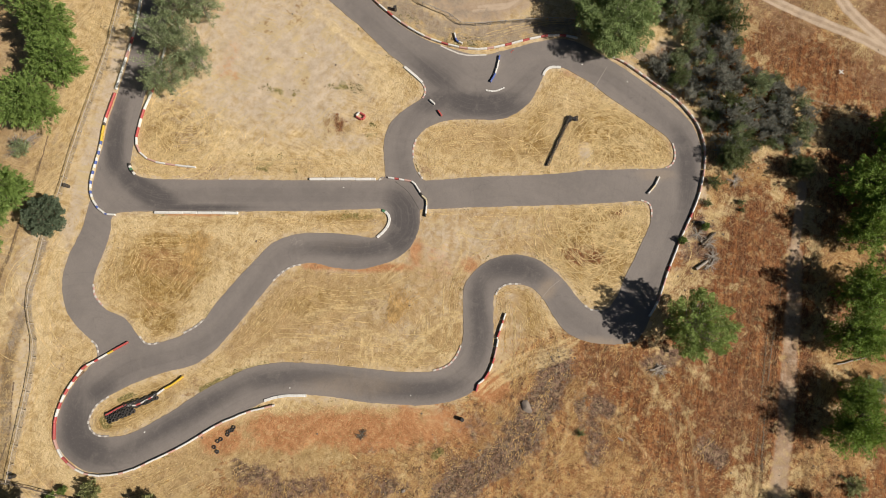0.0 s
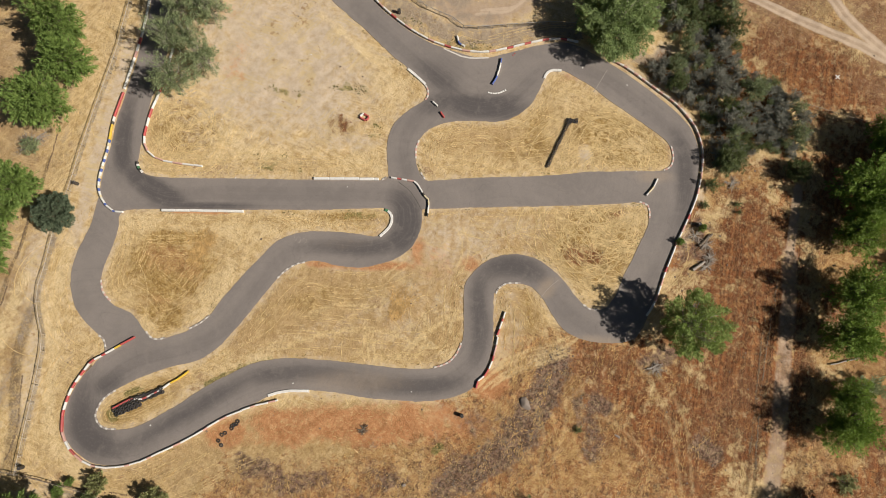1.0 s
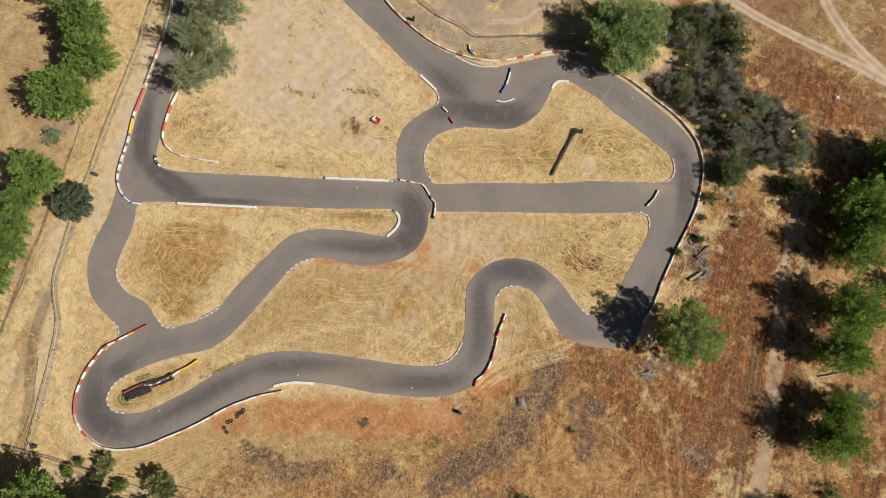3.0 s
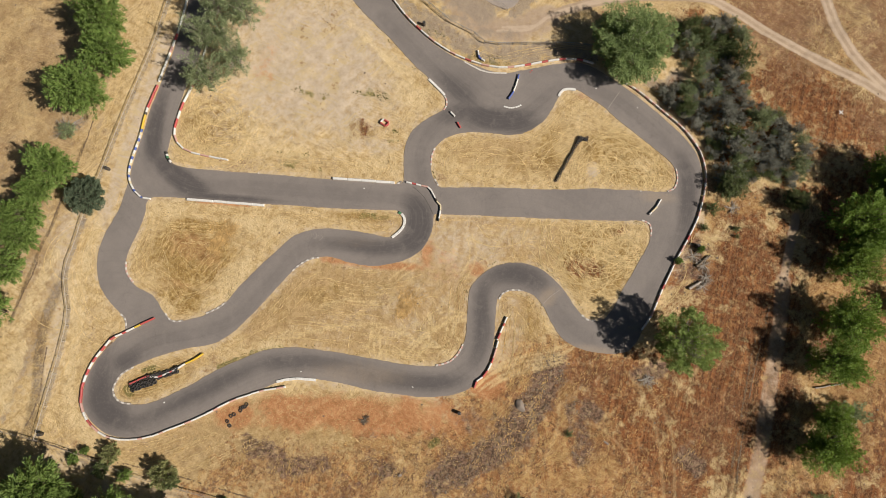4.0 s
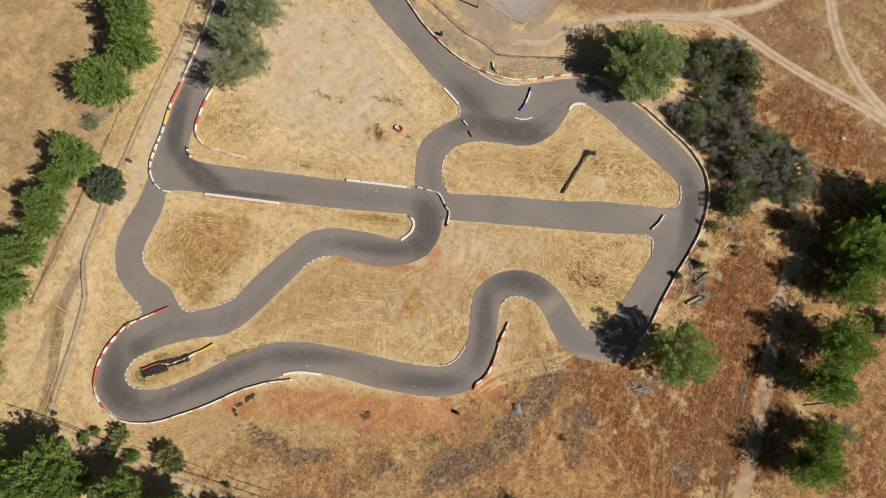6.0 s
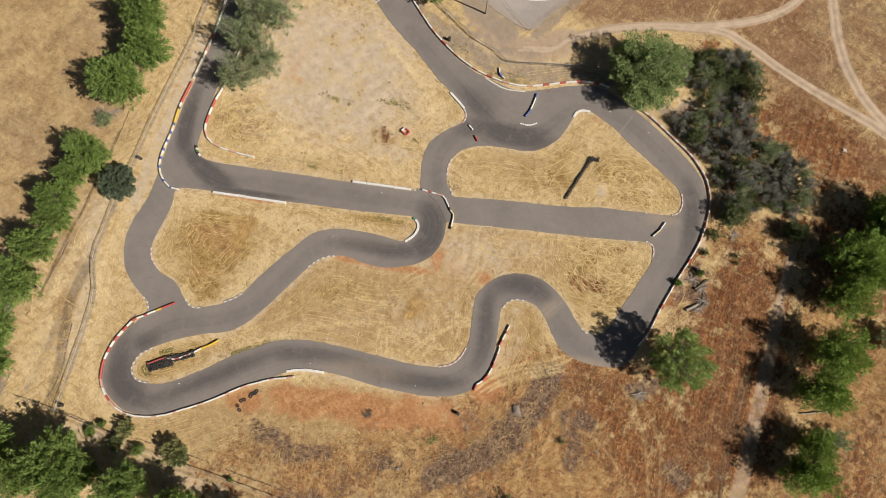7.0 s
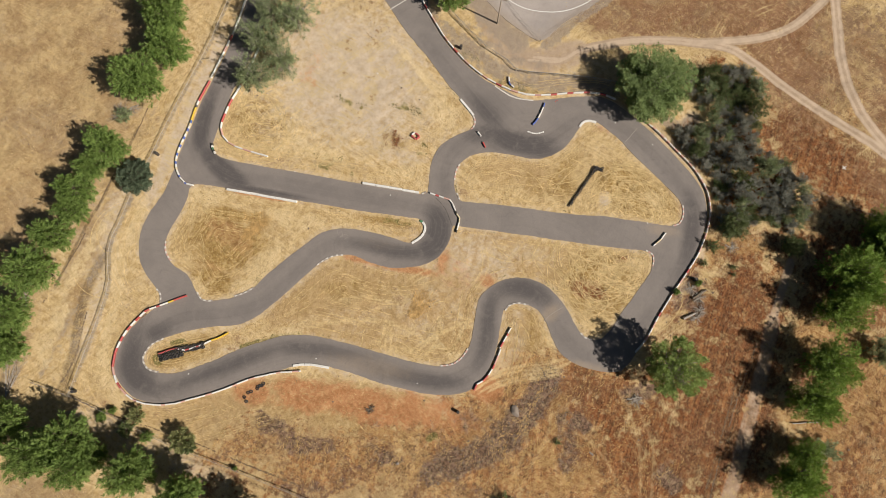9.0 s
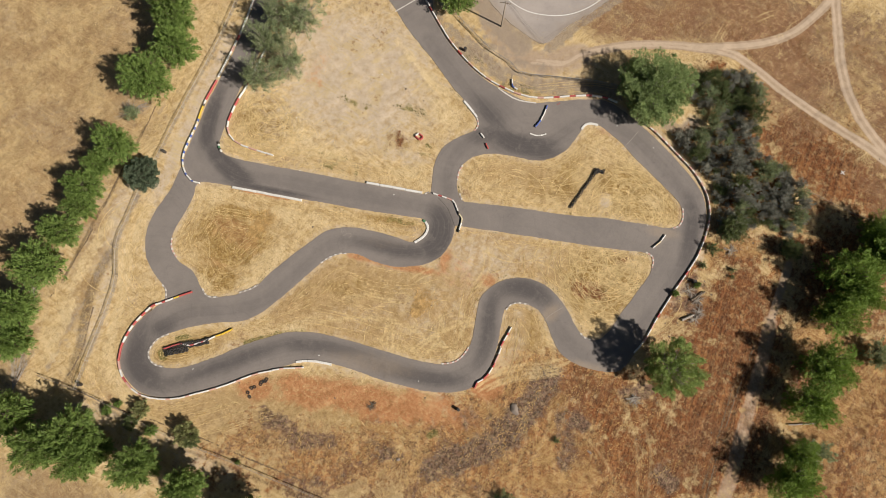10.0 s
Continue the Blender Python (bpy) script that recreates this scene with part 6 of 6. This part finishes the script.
    # weeds at the edge of the asphalt and on the infield
    keep = (strokes(xy, GREEN) + 0.3 * wavy(xy, 1.5, 6) > 0.6) | ((d > -0.9) & (wavy(xy, 3.0, 11) > 0.55) & (u < 0.5))
    lay("weeds", keep, WEED, "low olive weeds among dry grass", (0.12, 0.32), (0.06, 0.12), 0.5)


build_straw()


def rock_mesh(seed):
    rng = np.random.default_rng(seed)
    bm = bmesh.new()
    bmesh.ops.create_icosphere(bm, subdivisions=1, radius=1.0)
    for v in bm.verts:
        v.co *= 0.75 + 0.45 * rng.random()
        v.co.z *= 0.6
    me = bpy.data.meshes.new("rock")
    bm.to_mesh(me)
    bm.free()
    return me


STONE = painted("field_stone", (0.17, 0.125, 0.09), 0.95, 0.3)


def build_stones():
    """Loose clods and stones on the rough slope, joined as one."""
    rng = np.random.default_rng(23)
    shapes = [rock_mesh(s) for s in range(5)]
    xy = np.c_[rng.uniform(-100, 96, 60000), rng.uniform(-40, 88, 60000)]
    d = asphalt_depth(xy)
    want = strokes(xy, ROCKY[8:]) + 0.35 * wavy(xy, 2.5, 3) > 0.62
    want |= (blobs(xy, RED) > 0.5) & (rng.random(len(xy)) < 0.02)
    want |= rng.random(len(xy)) < 0.003 + 0.03 * (blobs(xy, BROWN) > 0.5)
    xy, d = xy[want & (d < -0.6)], d[want & (d < -0.6)]
    lift = ground_lift(xy, d)
    verts, faces, base = [], [], 0
    for (x, y), z in zip(xy, lift):
        me = shapes[rng.integers(5)]
        co = np.array([v.co for v in me.vertices])
        r, a = min(rng.gamma(2.0, 0.035), 0.14) + 0.035, rng.uniform(0, 6.3)
        rot = np.array([[math.cos(a), -math.sin(a), 0], [math.sin(a), math.cos(a), 0], [0, 0, 1]])
        verts.append(co @ rot.T * r * rng.uniform(0.7, 1.3, 3) + (x, y, z + 0.25 * r))
        faces += [tuple(base + i for i in p.vertices) for p in me.polygons]
        base += len(co)
    me = mesh_of("stones", np.concatenate(verts), faces, STONE)
    tagged(new("stones", me), "loose brown stones and clods on rough ground", "stones", "", "stuff")


build_stones()


def build_clod_line(points, label, seed):
    """A broken dark line: low clods along the points, joined as one."""
    rng = np.random.default_rng(seed)
    line = spline(points, 0.12) + rng.normal(0, 0.05, (len(spline(points, 0.12)), 2))
    shapes, verts, faces, base = [rock_mesh(s) for s in range(5)], [], [], 0
    lift = ground_lift(line, asphalt_depth(line))
    for k, ((x, y), z) in enumerate(zip(line, lift)):
        if math.sin(k * 0.05 + seed) + rng.normal(0, 0.4) < -0.6:
            continue
        co = np.array([v.co for v in shapes[k % 5].vertices]) * rng.uniform(0.05, 0.13) * (1.3, 1.3, 0.6)
        verts.append(co + (x, y, z + 0.04))
        faces += [tuple(base + i for i in p.vertices) for p in shapes[k % 5].polygons]
        base += len(co)
    tagged(new("clods", mesh_of("clods", np.concatenate(verts), faces, CLOD)), label, "clods", "", "stuff")


CLOD = painted("dark_clods", (0.15, 0.098, 0.055), 0.95, 0.4)
build_clod_line([(-67.1, 36.4), (-67.8, 32.6), (-69.2, 26.2), (-70.4, 20.7), (-71.8, 13.9), (-73.2, 7), (-75, 0.8), (-76.6, -4.4)], "dark broken rut along a dry field", 1)
build_clod_line([(-68.1, -4.8), (-68.1, -8.6), (-68, -11.8), (-68.4, -15.1), (-69.3, -17.9)], "broken line of dark clods beside a fence", 2)
build_clod_line([(56.5, 11.6), (55.5, 7.1), (53.9, 0.5), (52.3, -6.5), (50.9, -15.4), (50.7, -18.4)], "dark wheel rut beside the dirt road", 3)
build_clod_line([(54.3, 6.9), (53, 0.9), (51.4, -7.2), (49.8, -16.1)], "dark wheel rut beside the dirt road", 4)
build_clod_line([(-66.8, -20.1), (-59.6, -21.8), (-50.9, -22.9), (-46.6, -23.6), (-40.7, -24.5), (-32.6, -26.2), (-19.4, -28.6)], "broken line of dark clods beside a fence", 5)

# ---- fences ----
random.seed(11)
PALE = painted("pale_rail", (0.50, 0.43, 0.34), 0.8, 0.3)


def chain_mesh(width, height, step=0.13, r=0.007):
    """A panel of crossed wires with a selvage at top and bottom."""
    verts, faces = [], []
    for way in (1, -1):
        for x in np.arange(-height, width, step):
            x0, z0, x1, z1 = x, 0.0, x + height, height
            if x0 < 0:
                z0, x0 = -x0, 0.0
            if x1 > width:
                z1, x1 = height - (x1 - width), width
            if x1 - x0 < 0.05:
                continue
            if way < 0:
                x0, x1 = width - x0, width - x1
            b = len(verts)
            for px, pz in ((x0, z0), (x1, z1)):
                verts += [(px - r, 0, pz + r), (px + r, 0, pz - r), (px, r * 1.7, pz)]
            faces += [(b + i, b + (i + 1) % 3, b + 3 + (i + 1) % 3, b + 3 + i) for i in range(3)]
    return mesh_of("wire_mesh", verts, faces, METAL)


def rod_mesh(name, length, r, sides=8, axis="z", material=None):
    verts, faces = [], []
    end = (length, 0, 0) if axis == "x" else (0, 0, length)
    tube(verts, faces, [(0, 0, 0), end], [r, r], sides)
    return mesh_of(name, verts, faces, material)


def fence(points, height, label, panel=2.6, post=METAL, chain=True, mesh=0.13):
    line = spline(points, 0.5)
    run = np.r_[0, np.cumsum(np.linalg.norm(np.diff(line, axis=0), axis=1))]
    n = max(1, round(run[-1] / panel))
    stops = [np.array([np.interp(s, run, line[:, c]) for c in (0, 1)]) for s in np.linspace(0, run[-1], n + 1)]
    width = run[-1] / n
    root = new("fence")
    root.location = (*line[0], 0)
    tagged(root, label, "fence", "fences")
    post_me, rail_me = rod_mesh("post", height + 0.35, 0.045 if chain or post is WOOD else 0.028, 8, "z", post), rod_mesh("rail", width, 0.045 if chain or post is WOOD else 0.015, 6, "x", post)
    net = chain_mesh(width, height - 0.1, mesh) if chain else None
    wire = rod_mesh("wire", width, 0.012, 4, "x", METAL)
    for i, p in enumerate(stops):
        q = p - line[0]
        part("post", post_me, None, root, "", pose(q[0], q[1], -0.3, random.uniform(-1.5, 1.5), random.uniform(-1.5, 1.5), 0))
        if i < n:
            w = stops[i + 1] - p
            a, far = math.degrees(math.atan2(w[1], w[0])), np.hypot(*w) / width
            fit = Matrix.Diagonal((far, 1, 1, 1))
            part("rail", rail_me, None, root, "", pose(q[0], q[1], height, 0, 0, a) @ fit)
            if chain:
                part("wire_mesh", net, None, root, "", pose(q[0], q[1], 0.05, 0, 0, a) @ fit)
            else:
                for z in (0.35, 0.75):
                    part("wire", wire, None, root, "", pose(q[0], q[1], z, 0, 0, a) @ fit)


fence([(-56, 64.2), (-57.2, 56.5), (-57.8, 52.2), (-59.3, 45.9), (-60.7, 40.2), (-62.4, 32.6), (-63.4, 27.1), (-64.5, 23.2), (-65.4, 17.9), (-66, 13.2), (-66.8, 9), (-66.2, 5.3), (-65, 1.3), (-65.1, -3.2), (-65.6, -8.5), (-66.4, -15.4), (-66.9, -20)], 1.2, "pale-railed chain-link fence between dirt path and field", 2.8, PALE, True, 0.2)
fence([(-74.2, -18.8), (-66.1, -20.1), (-57.2, -22.2), (-47.9, -24.8), (-36.6, -26.9), (-23.4, -29.4), (-14.6, -31.1)], 1.15, "old post-and-wire fence along the field's lower edge", 3.0, WOOD, False)
fence([(-20.5, 77.2), (-13.7, 69.9), (-9.4, 65.9), (-6, 63.3), (-2.3, 60.5), (1.1, 59.3), (4.1, 57.1), (12, 57.6), (20, 58.1), (24.7, 57.8)], 1.1, "grey chain-link fence between the lot and the track", 2.6, METAL, True, 0.2)
fence([(7.6, 64.3), (10, 66.7), (13.6, 70.3), (17.7, 74.6), (22.9, 80.2)], 1.2, "low wire fence along the paved lot's edge", 5.2, METAL, False)
fence([(60.5, 44), (65.1, 42.6), (72, 40.4), (79.6, 39), (89.8, 36.9)], 1.1, "old post-and-wire fence across brown grass", 3.0, WOOD, False)
fence([(-1, 72.3), (3.3, 68), (7.6, 64.3)], 0.9, "low wire fence at the corner of the lot", 5.2, METAL, False)


def drum(x, y, turn, tall=1.1):
    root = new("drum")
    root.matrix_basis = pose(x, y, 0, 0, 0, turn)
    bm = bmesh.new()
    bmesh.ops.create_cone(bm, cap_ends=True, segments=18, radius1=0.29, radius2=0.29, depth=tall, matrix=Matrix.Translation((0, 0, tall / 2)))
    part("body", bm, PAINT["K"], root)
    for z in (0.03, tall * 0.33, tall * 0.66, tall - 0.02):
        bm = bmesh.new()
        bmesh.ops.create_cone(bm, cap_ends=False, segments=18, radius1=0.305, radius2=0.305, depth=0.05, matrix=Matrix.Translation((0, 0, z)))
        part("hoop", bm, RUBBER, root)
    bm = bmesh.new()
    bmesh.ops.create_cone(bm, cap_ends=True, segments=18, radius1=0.27, radius2=0.27, depth=0.02, matrix=Matrix.Translation((0, 0, tall + 0.012)))
    lid = part("lid", bm, RUBBER, root, "black dusty lid")
    bm = bmesh.new()
    bmesh.ops.create_cone(bm, cap_ends=True, segments=8, radius1=0.04, radius2=0.04, depth=0.03, matrix=Matrix.Translation((0.16, 0, tall + 0.035)))
    part("bung", bm, METAL, lid)
    tagged(root, "dark hooped cylinder standing on dry ground", "drum", "drums")


# drums stand in for small dark upright things, the first for a post
for n, (x, y) in enumerate([(3.5, -10.5), (-62.7, 27.6), (-66.3, -19), (-8, 60.1), (43.7, 21.3)]):
    drum(x, y, 40 * n, 1.1 if n else 1.0)


def pole(x, y, tall):
    root = new("utility_pole")
    root.location = (x, y, 0)
    verts, faces = [], []
    tube(verts, faces, [(0, 0, -0.5), (0, 0, tall)], [0.17, 0.11], 12)
    part("shaft", mesh_of("shaft", verts, faces, WOOD, True), None, root)
    bm = bmesh.new()
    bmesh.ops.create_cube(bm, size=1.0, matrix=Matrix.Translation((0, 0, tall - 0.5)) @ Matrix.Diagonal((2.2, 0.11, 0.12, 1)))
    arm = part("crossarm", bm, WOOD, root)
    for dx in (-0.95, -0.4, 0.4, 0.95):
        bm = bmesh.new()
        bmesh.ops.create_cone(bm, cap_ends=True, segments=8, radius1=0.05, radius2=0.035, depth=0.16, matrix=Matrix.Translation((dx, 0, tall - 0.36)))
        part("insulator", bm, PAINT["D"], arm)
    tagged(root, "tall wooden utility pole beside the paved lot", "utility pole", "poles")


(px, py), = [(-1.6, 66.8)]
pole(px, py, 9.0)


# ---- painted lines ----
def ribbon(name, points, width, z, material, label):
    line = spline(points, 0.5)
    way = np.gradient(line, axis=0)
    way /= np.linalg.norm(way, axis=1)[:, None]
    off = np.c_[-way[:, 1], way[:, 0]] * width / 2
    n = len(line)
    verts = [(*p, z) for p in line + off] + [(*p, z) for p in line - off]
    me = mesh_of(name, verts, [(i, n + i, n + i + 1, i + 1) for i in range(n - 1)], material)
    tagged(new(name, me), label, "painted line", "", "structure")


ribbon("trim_line", [(-23.8, 65.9), (-19.9, 69.6)], 0.2, 0.052, PAINT["C"], "worn white start line painted across the asphalt")
ribbon("trim_scribble", [(-25.1, 19.1), (-24.7, 18), (-24.3, 18.9), (-23.8, 17.9), (-24.4, 17.6), (-23.4, 18.4), (-22.8, 18), (-23.3, 17.4)], 0.05, 0.052, PAINT["D"], "thin pale scribble of chalk on the asphalt")
ribbon("trim_line", [(-3.9, 75.1), (-0.7, 72.7), (3.4, 71.1), (8.1, 71.1), (12.1, 72.2), (15.9, 74.7), (19, 78.1)], 0.2, 0.058, PAINT["W"], "white arc painted on the paved lot")

# ---- logs, dead branches and survey cross ----
def log(x, y, length, r, turn, material, label, lift=0.0):
    rng = np.random.default_rng(int(abs(x * 100)))
    verts, faces = [], []
    pts = [(t * length, rng.normal(0, 0.05), r * 0.9 + lift * t + rng.normal(0, 0.02)) for t in (0, 0.25, 0.5, 0.75, 1)]
    tube(verts, faces, pts, [r * 1.15, r, r * 0.95, r * 0.9, r * 0.7], 9)
    tube(verts, faces, [pts[2], (length * 0.62, 0.3, r + 0.35)], [r * 0.4, r * 0.15], 6)
    ob = part("log", mesh_of("log", verts, faces, material, True), None, None, "", pose(x, y, 0, 0, 0, turn))
    tagged(ob, label, "log", "logs")


(ax, ay), (bx, by), (cx, cy), (dx, dy), (ex, ey) = [(43.6, 17.7), (42.3, 13.6), (42.4, 21.6), (33.8, -2.8), (64.1, -1.9)]
log(ax, ay, 3.2, 0.22, 40, BARK, "dark weathered log beside a brush pile")
log(bx, by, 2.5, 0.26, 32, PALE_BARK, "pale barkless log beside a brush pile")
log(cx, cy, 1.9, 0.17, -2, BARK, "short dark log beside the barrier")
log(dx, dy, 2.6, 0.12, 15, PALE_BARK, "grey fallen branch on dry grass")
log(ex, ey, 5.0, 0.12, 12, PALE_BARK, "grey fallen branch below the trees")


def brush(x, y, reach, turn, spread, count, label, seed, rise=0.12, material=PALE_BARK):
    """Bare branches that fan out from one butt."""
    rng = np.random.default_rng(seed)
    verts, faces = [], []
    for _ in range(count):
        a = radians(turn + rng.uniform(-spread, spread))
        far = reach * rng.uniform(0.5, 1.0)
        d = np.array([math.cos(a), math.sin(a), 0])
        up = rng.uniform(0.02, rise)
        tube(verts, faces, [(0, 0, 0.08), d * far * 0.5 + (0, 0, 0.1 + up * far * 0.5), d * far + rng.normal(0, 0.25, 3) * (1, 1, 0) + (0, 0, 0.1 + up * far)], [0.07, 0.04, 0.015], 4)
        for t in (0.4, 0.6, 0.8):
            b = a + rng.choice([-1, 1]) * rng.uniform(0.3, 0.8)
            p = d * far * t + (0, 0, 0.1 + up * far * t)
            tube(verts, faces, [p, p + np.array([math.cos(b), math.sin(b), 0.1]) * far * 0.3], [0.03, 0.01], 4)
    ob = part("dead_branch", mesh_of("dead_branch", verts, faces, material), None, None, "", pose(x, y, 0))
    tagged(ob, label, "dead branch", "dead wood")


for n, (x, y) in enumerate([(-78.5, -22.2), (-79.5, -5.9)]):
    brush(x, y, 9.0 - 4 * n, 88 + 15 * n, 22, 14, "bare grey branches of a dead tree on straw", 5 + n)
for n, (x, y) in enumerate([(44.9, 18), (45.4, 15.7), (44.9, 14.2), (50.1, 28.8), (35.2, -2.8), (43.1, 19.5)]):
    brush(x, y, 1.5, 60 * n, 180, 26, "grey pile of dead brush beside the track", 40 + n, 0.3)

brush(-12.4, -12.8, 1.1, 0, 180, 30, "brown dead shrub on bare red soil", 71, 0.4, BARK)
(wx, wy), = [(70.2, 48.4)]
root = new("survey_marker")
root.matrix_basis = pose(wx, wy, 0.32, 0, 0, 0)
for a in (42, 132):
    bm = bmesh.new()
    bmesh.ops.create_cube(bm, size=1.0, matrix=Matrix.Diagonal((1.0, 0.16, 0.03 + 0.01 * (a > 90), 1)))
    part("board", bm, PAINT["W"], root, "", pose(0, 0, 0.0, 0, 0, a))
tagged(root, "white cross of two boards lying on brown ground", "marker", "markers")

# ---- scraps on the asphalt, and seams in it ----
for n, (x, y) in enumerate([(-16.3, 27.5), (-35.6, 28.9), (-38.7, 39.5), (32.7, 46.6), (-4.7, -6.8), (-23.6, 51.8), (-24, -5.6), (-46.6, -12.4), (33.6, 30.7), (12.5, 52.1), (12.8, 52.4), (24.9, 49.8)]):
    bm = bmesh.new()
    bmesh.ops.create_cube(bm, size=1.0, matrix=pose(0, 0, 0.03, 0, 0, 33 * n) @ Matrix.Diagonal((0.22, 0.15, 0.05, 1)))
    red = n in (9, 10)
    ob = part("scrap", bm, PAINT["R" if red else "W"], None, "", pose(x, y, 0.05))
    tagged(ob, "small red plastic scrap lying on the asphalt" if red else "small white scrap lying on the asphalt", "scrap", "scraps")
for pts in ([(26.7, 45.2), (28, 47.3), (29.3, 49.5)], [(16.6, 8.6), (18, 10.3), (19.7, 11.7)], [(-7.6, 28.5), (-5.4, 26.7), (-3.5, 23.6)]):
    ribbon("trim_seam", pts, 0.09, 0.051, PAINT["D"] if pts[0][0] > 0 else PAINT["K"], "thin patched seam across the asphalt")


def boulder(x, y, r, seed, tall=0.4):
    """An angular slab: the hull of points strewn in a flat lump."""
    rng = np.random.default_rng(seed)
    bm = bmesh.new()
    for _ in range(22):
        p = rng.normal(0, 1, 3)
        p /= np.linalg.norm(p)
        bm.verts.new(p * (1.15, 0.75, tall) * r * rng.uniform(0.75, 1.1))
    hull = bmesh.ops.convex_hull(bm, input=bm.verts[:])
    bmesh.ops.delete(bm, geom=[v for v in bm.verts if not v.link_faces], context="VERTS")
    bmesh.ops.bevel(bm, geom=bm.edges[:], offset=0.05 * r, segments=1, affect="EDGES")
    ob = part("boulder", bm, GREY_ROCK, None, "", pose(x, y, r * tall * 0.2, 0, 0, 40 * seed))
    tagged(ob, "grey-brown boulder half sunk in dry ground", "boulder", "boulders")


GREY_ROCK = painted("weathered_rock", (0.25, 0.205, 0.17), 0.95, 0.55)
for n, ((x, y), r) in enumerate(zip([(13.8, -8.5), (28.5, -13.5), (-5.7, -21.3), (74.5, -13.9)], (1.15, 0.7, 0.4, 0.5))):
    boulder(x, y, r, n + 3)
for n, (x, y) in enumerate([(-71.6, 34.3), (-70.5, 36)]):
    brush(x, y, 2.6, 150 + 160 * n, 80, 22, "bare grey twigs of a dead shrub", 60 + n, 0.25)
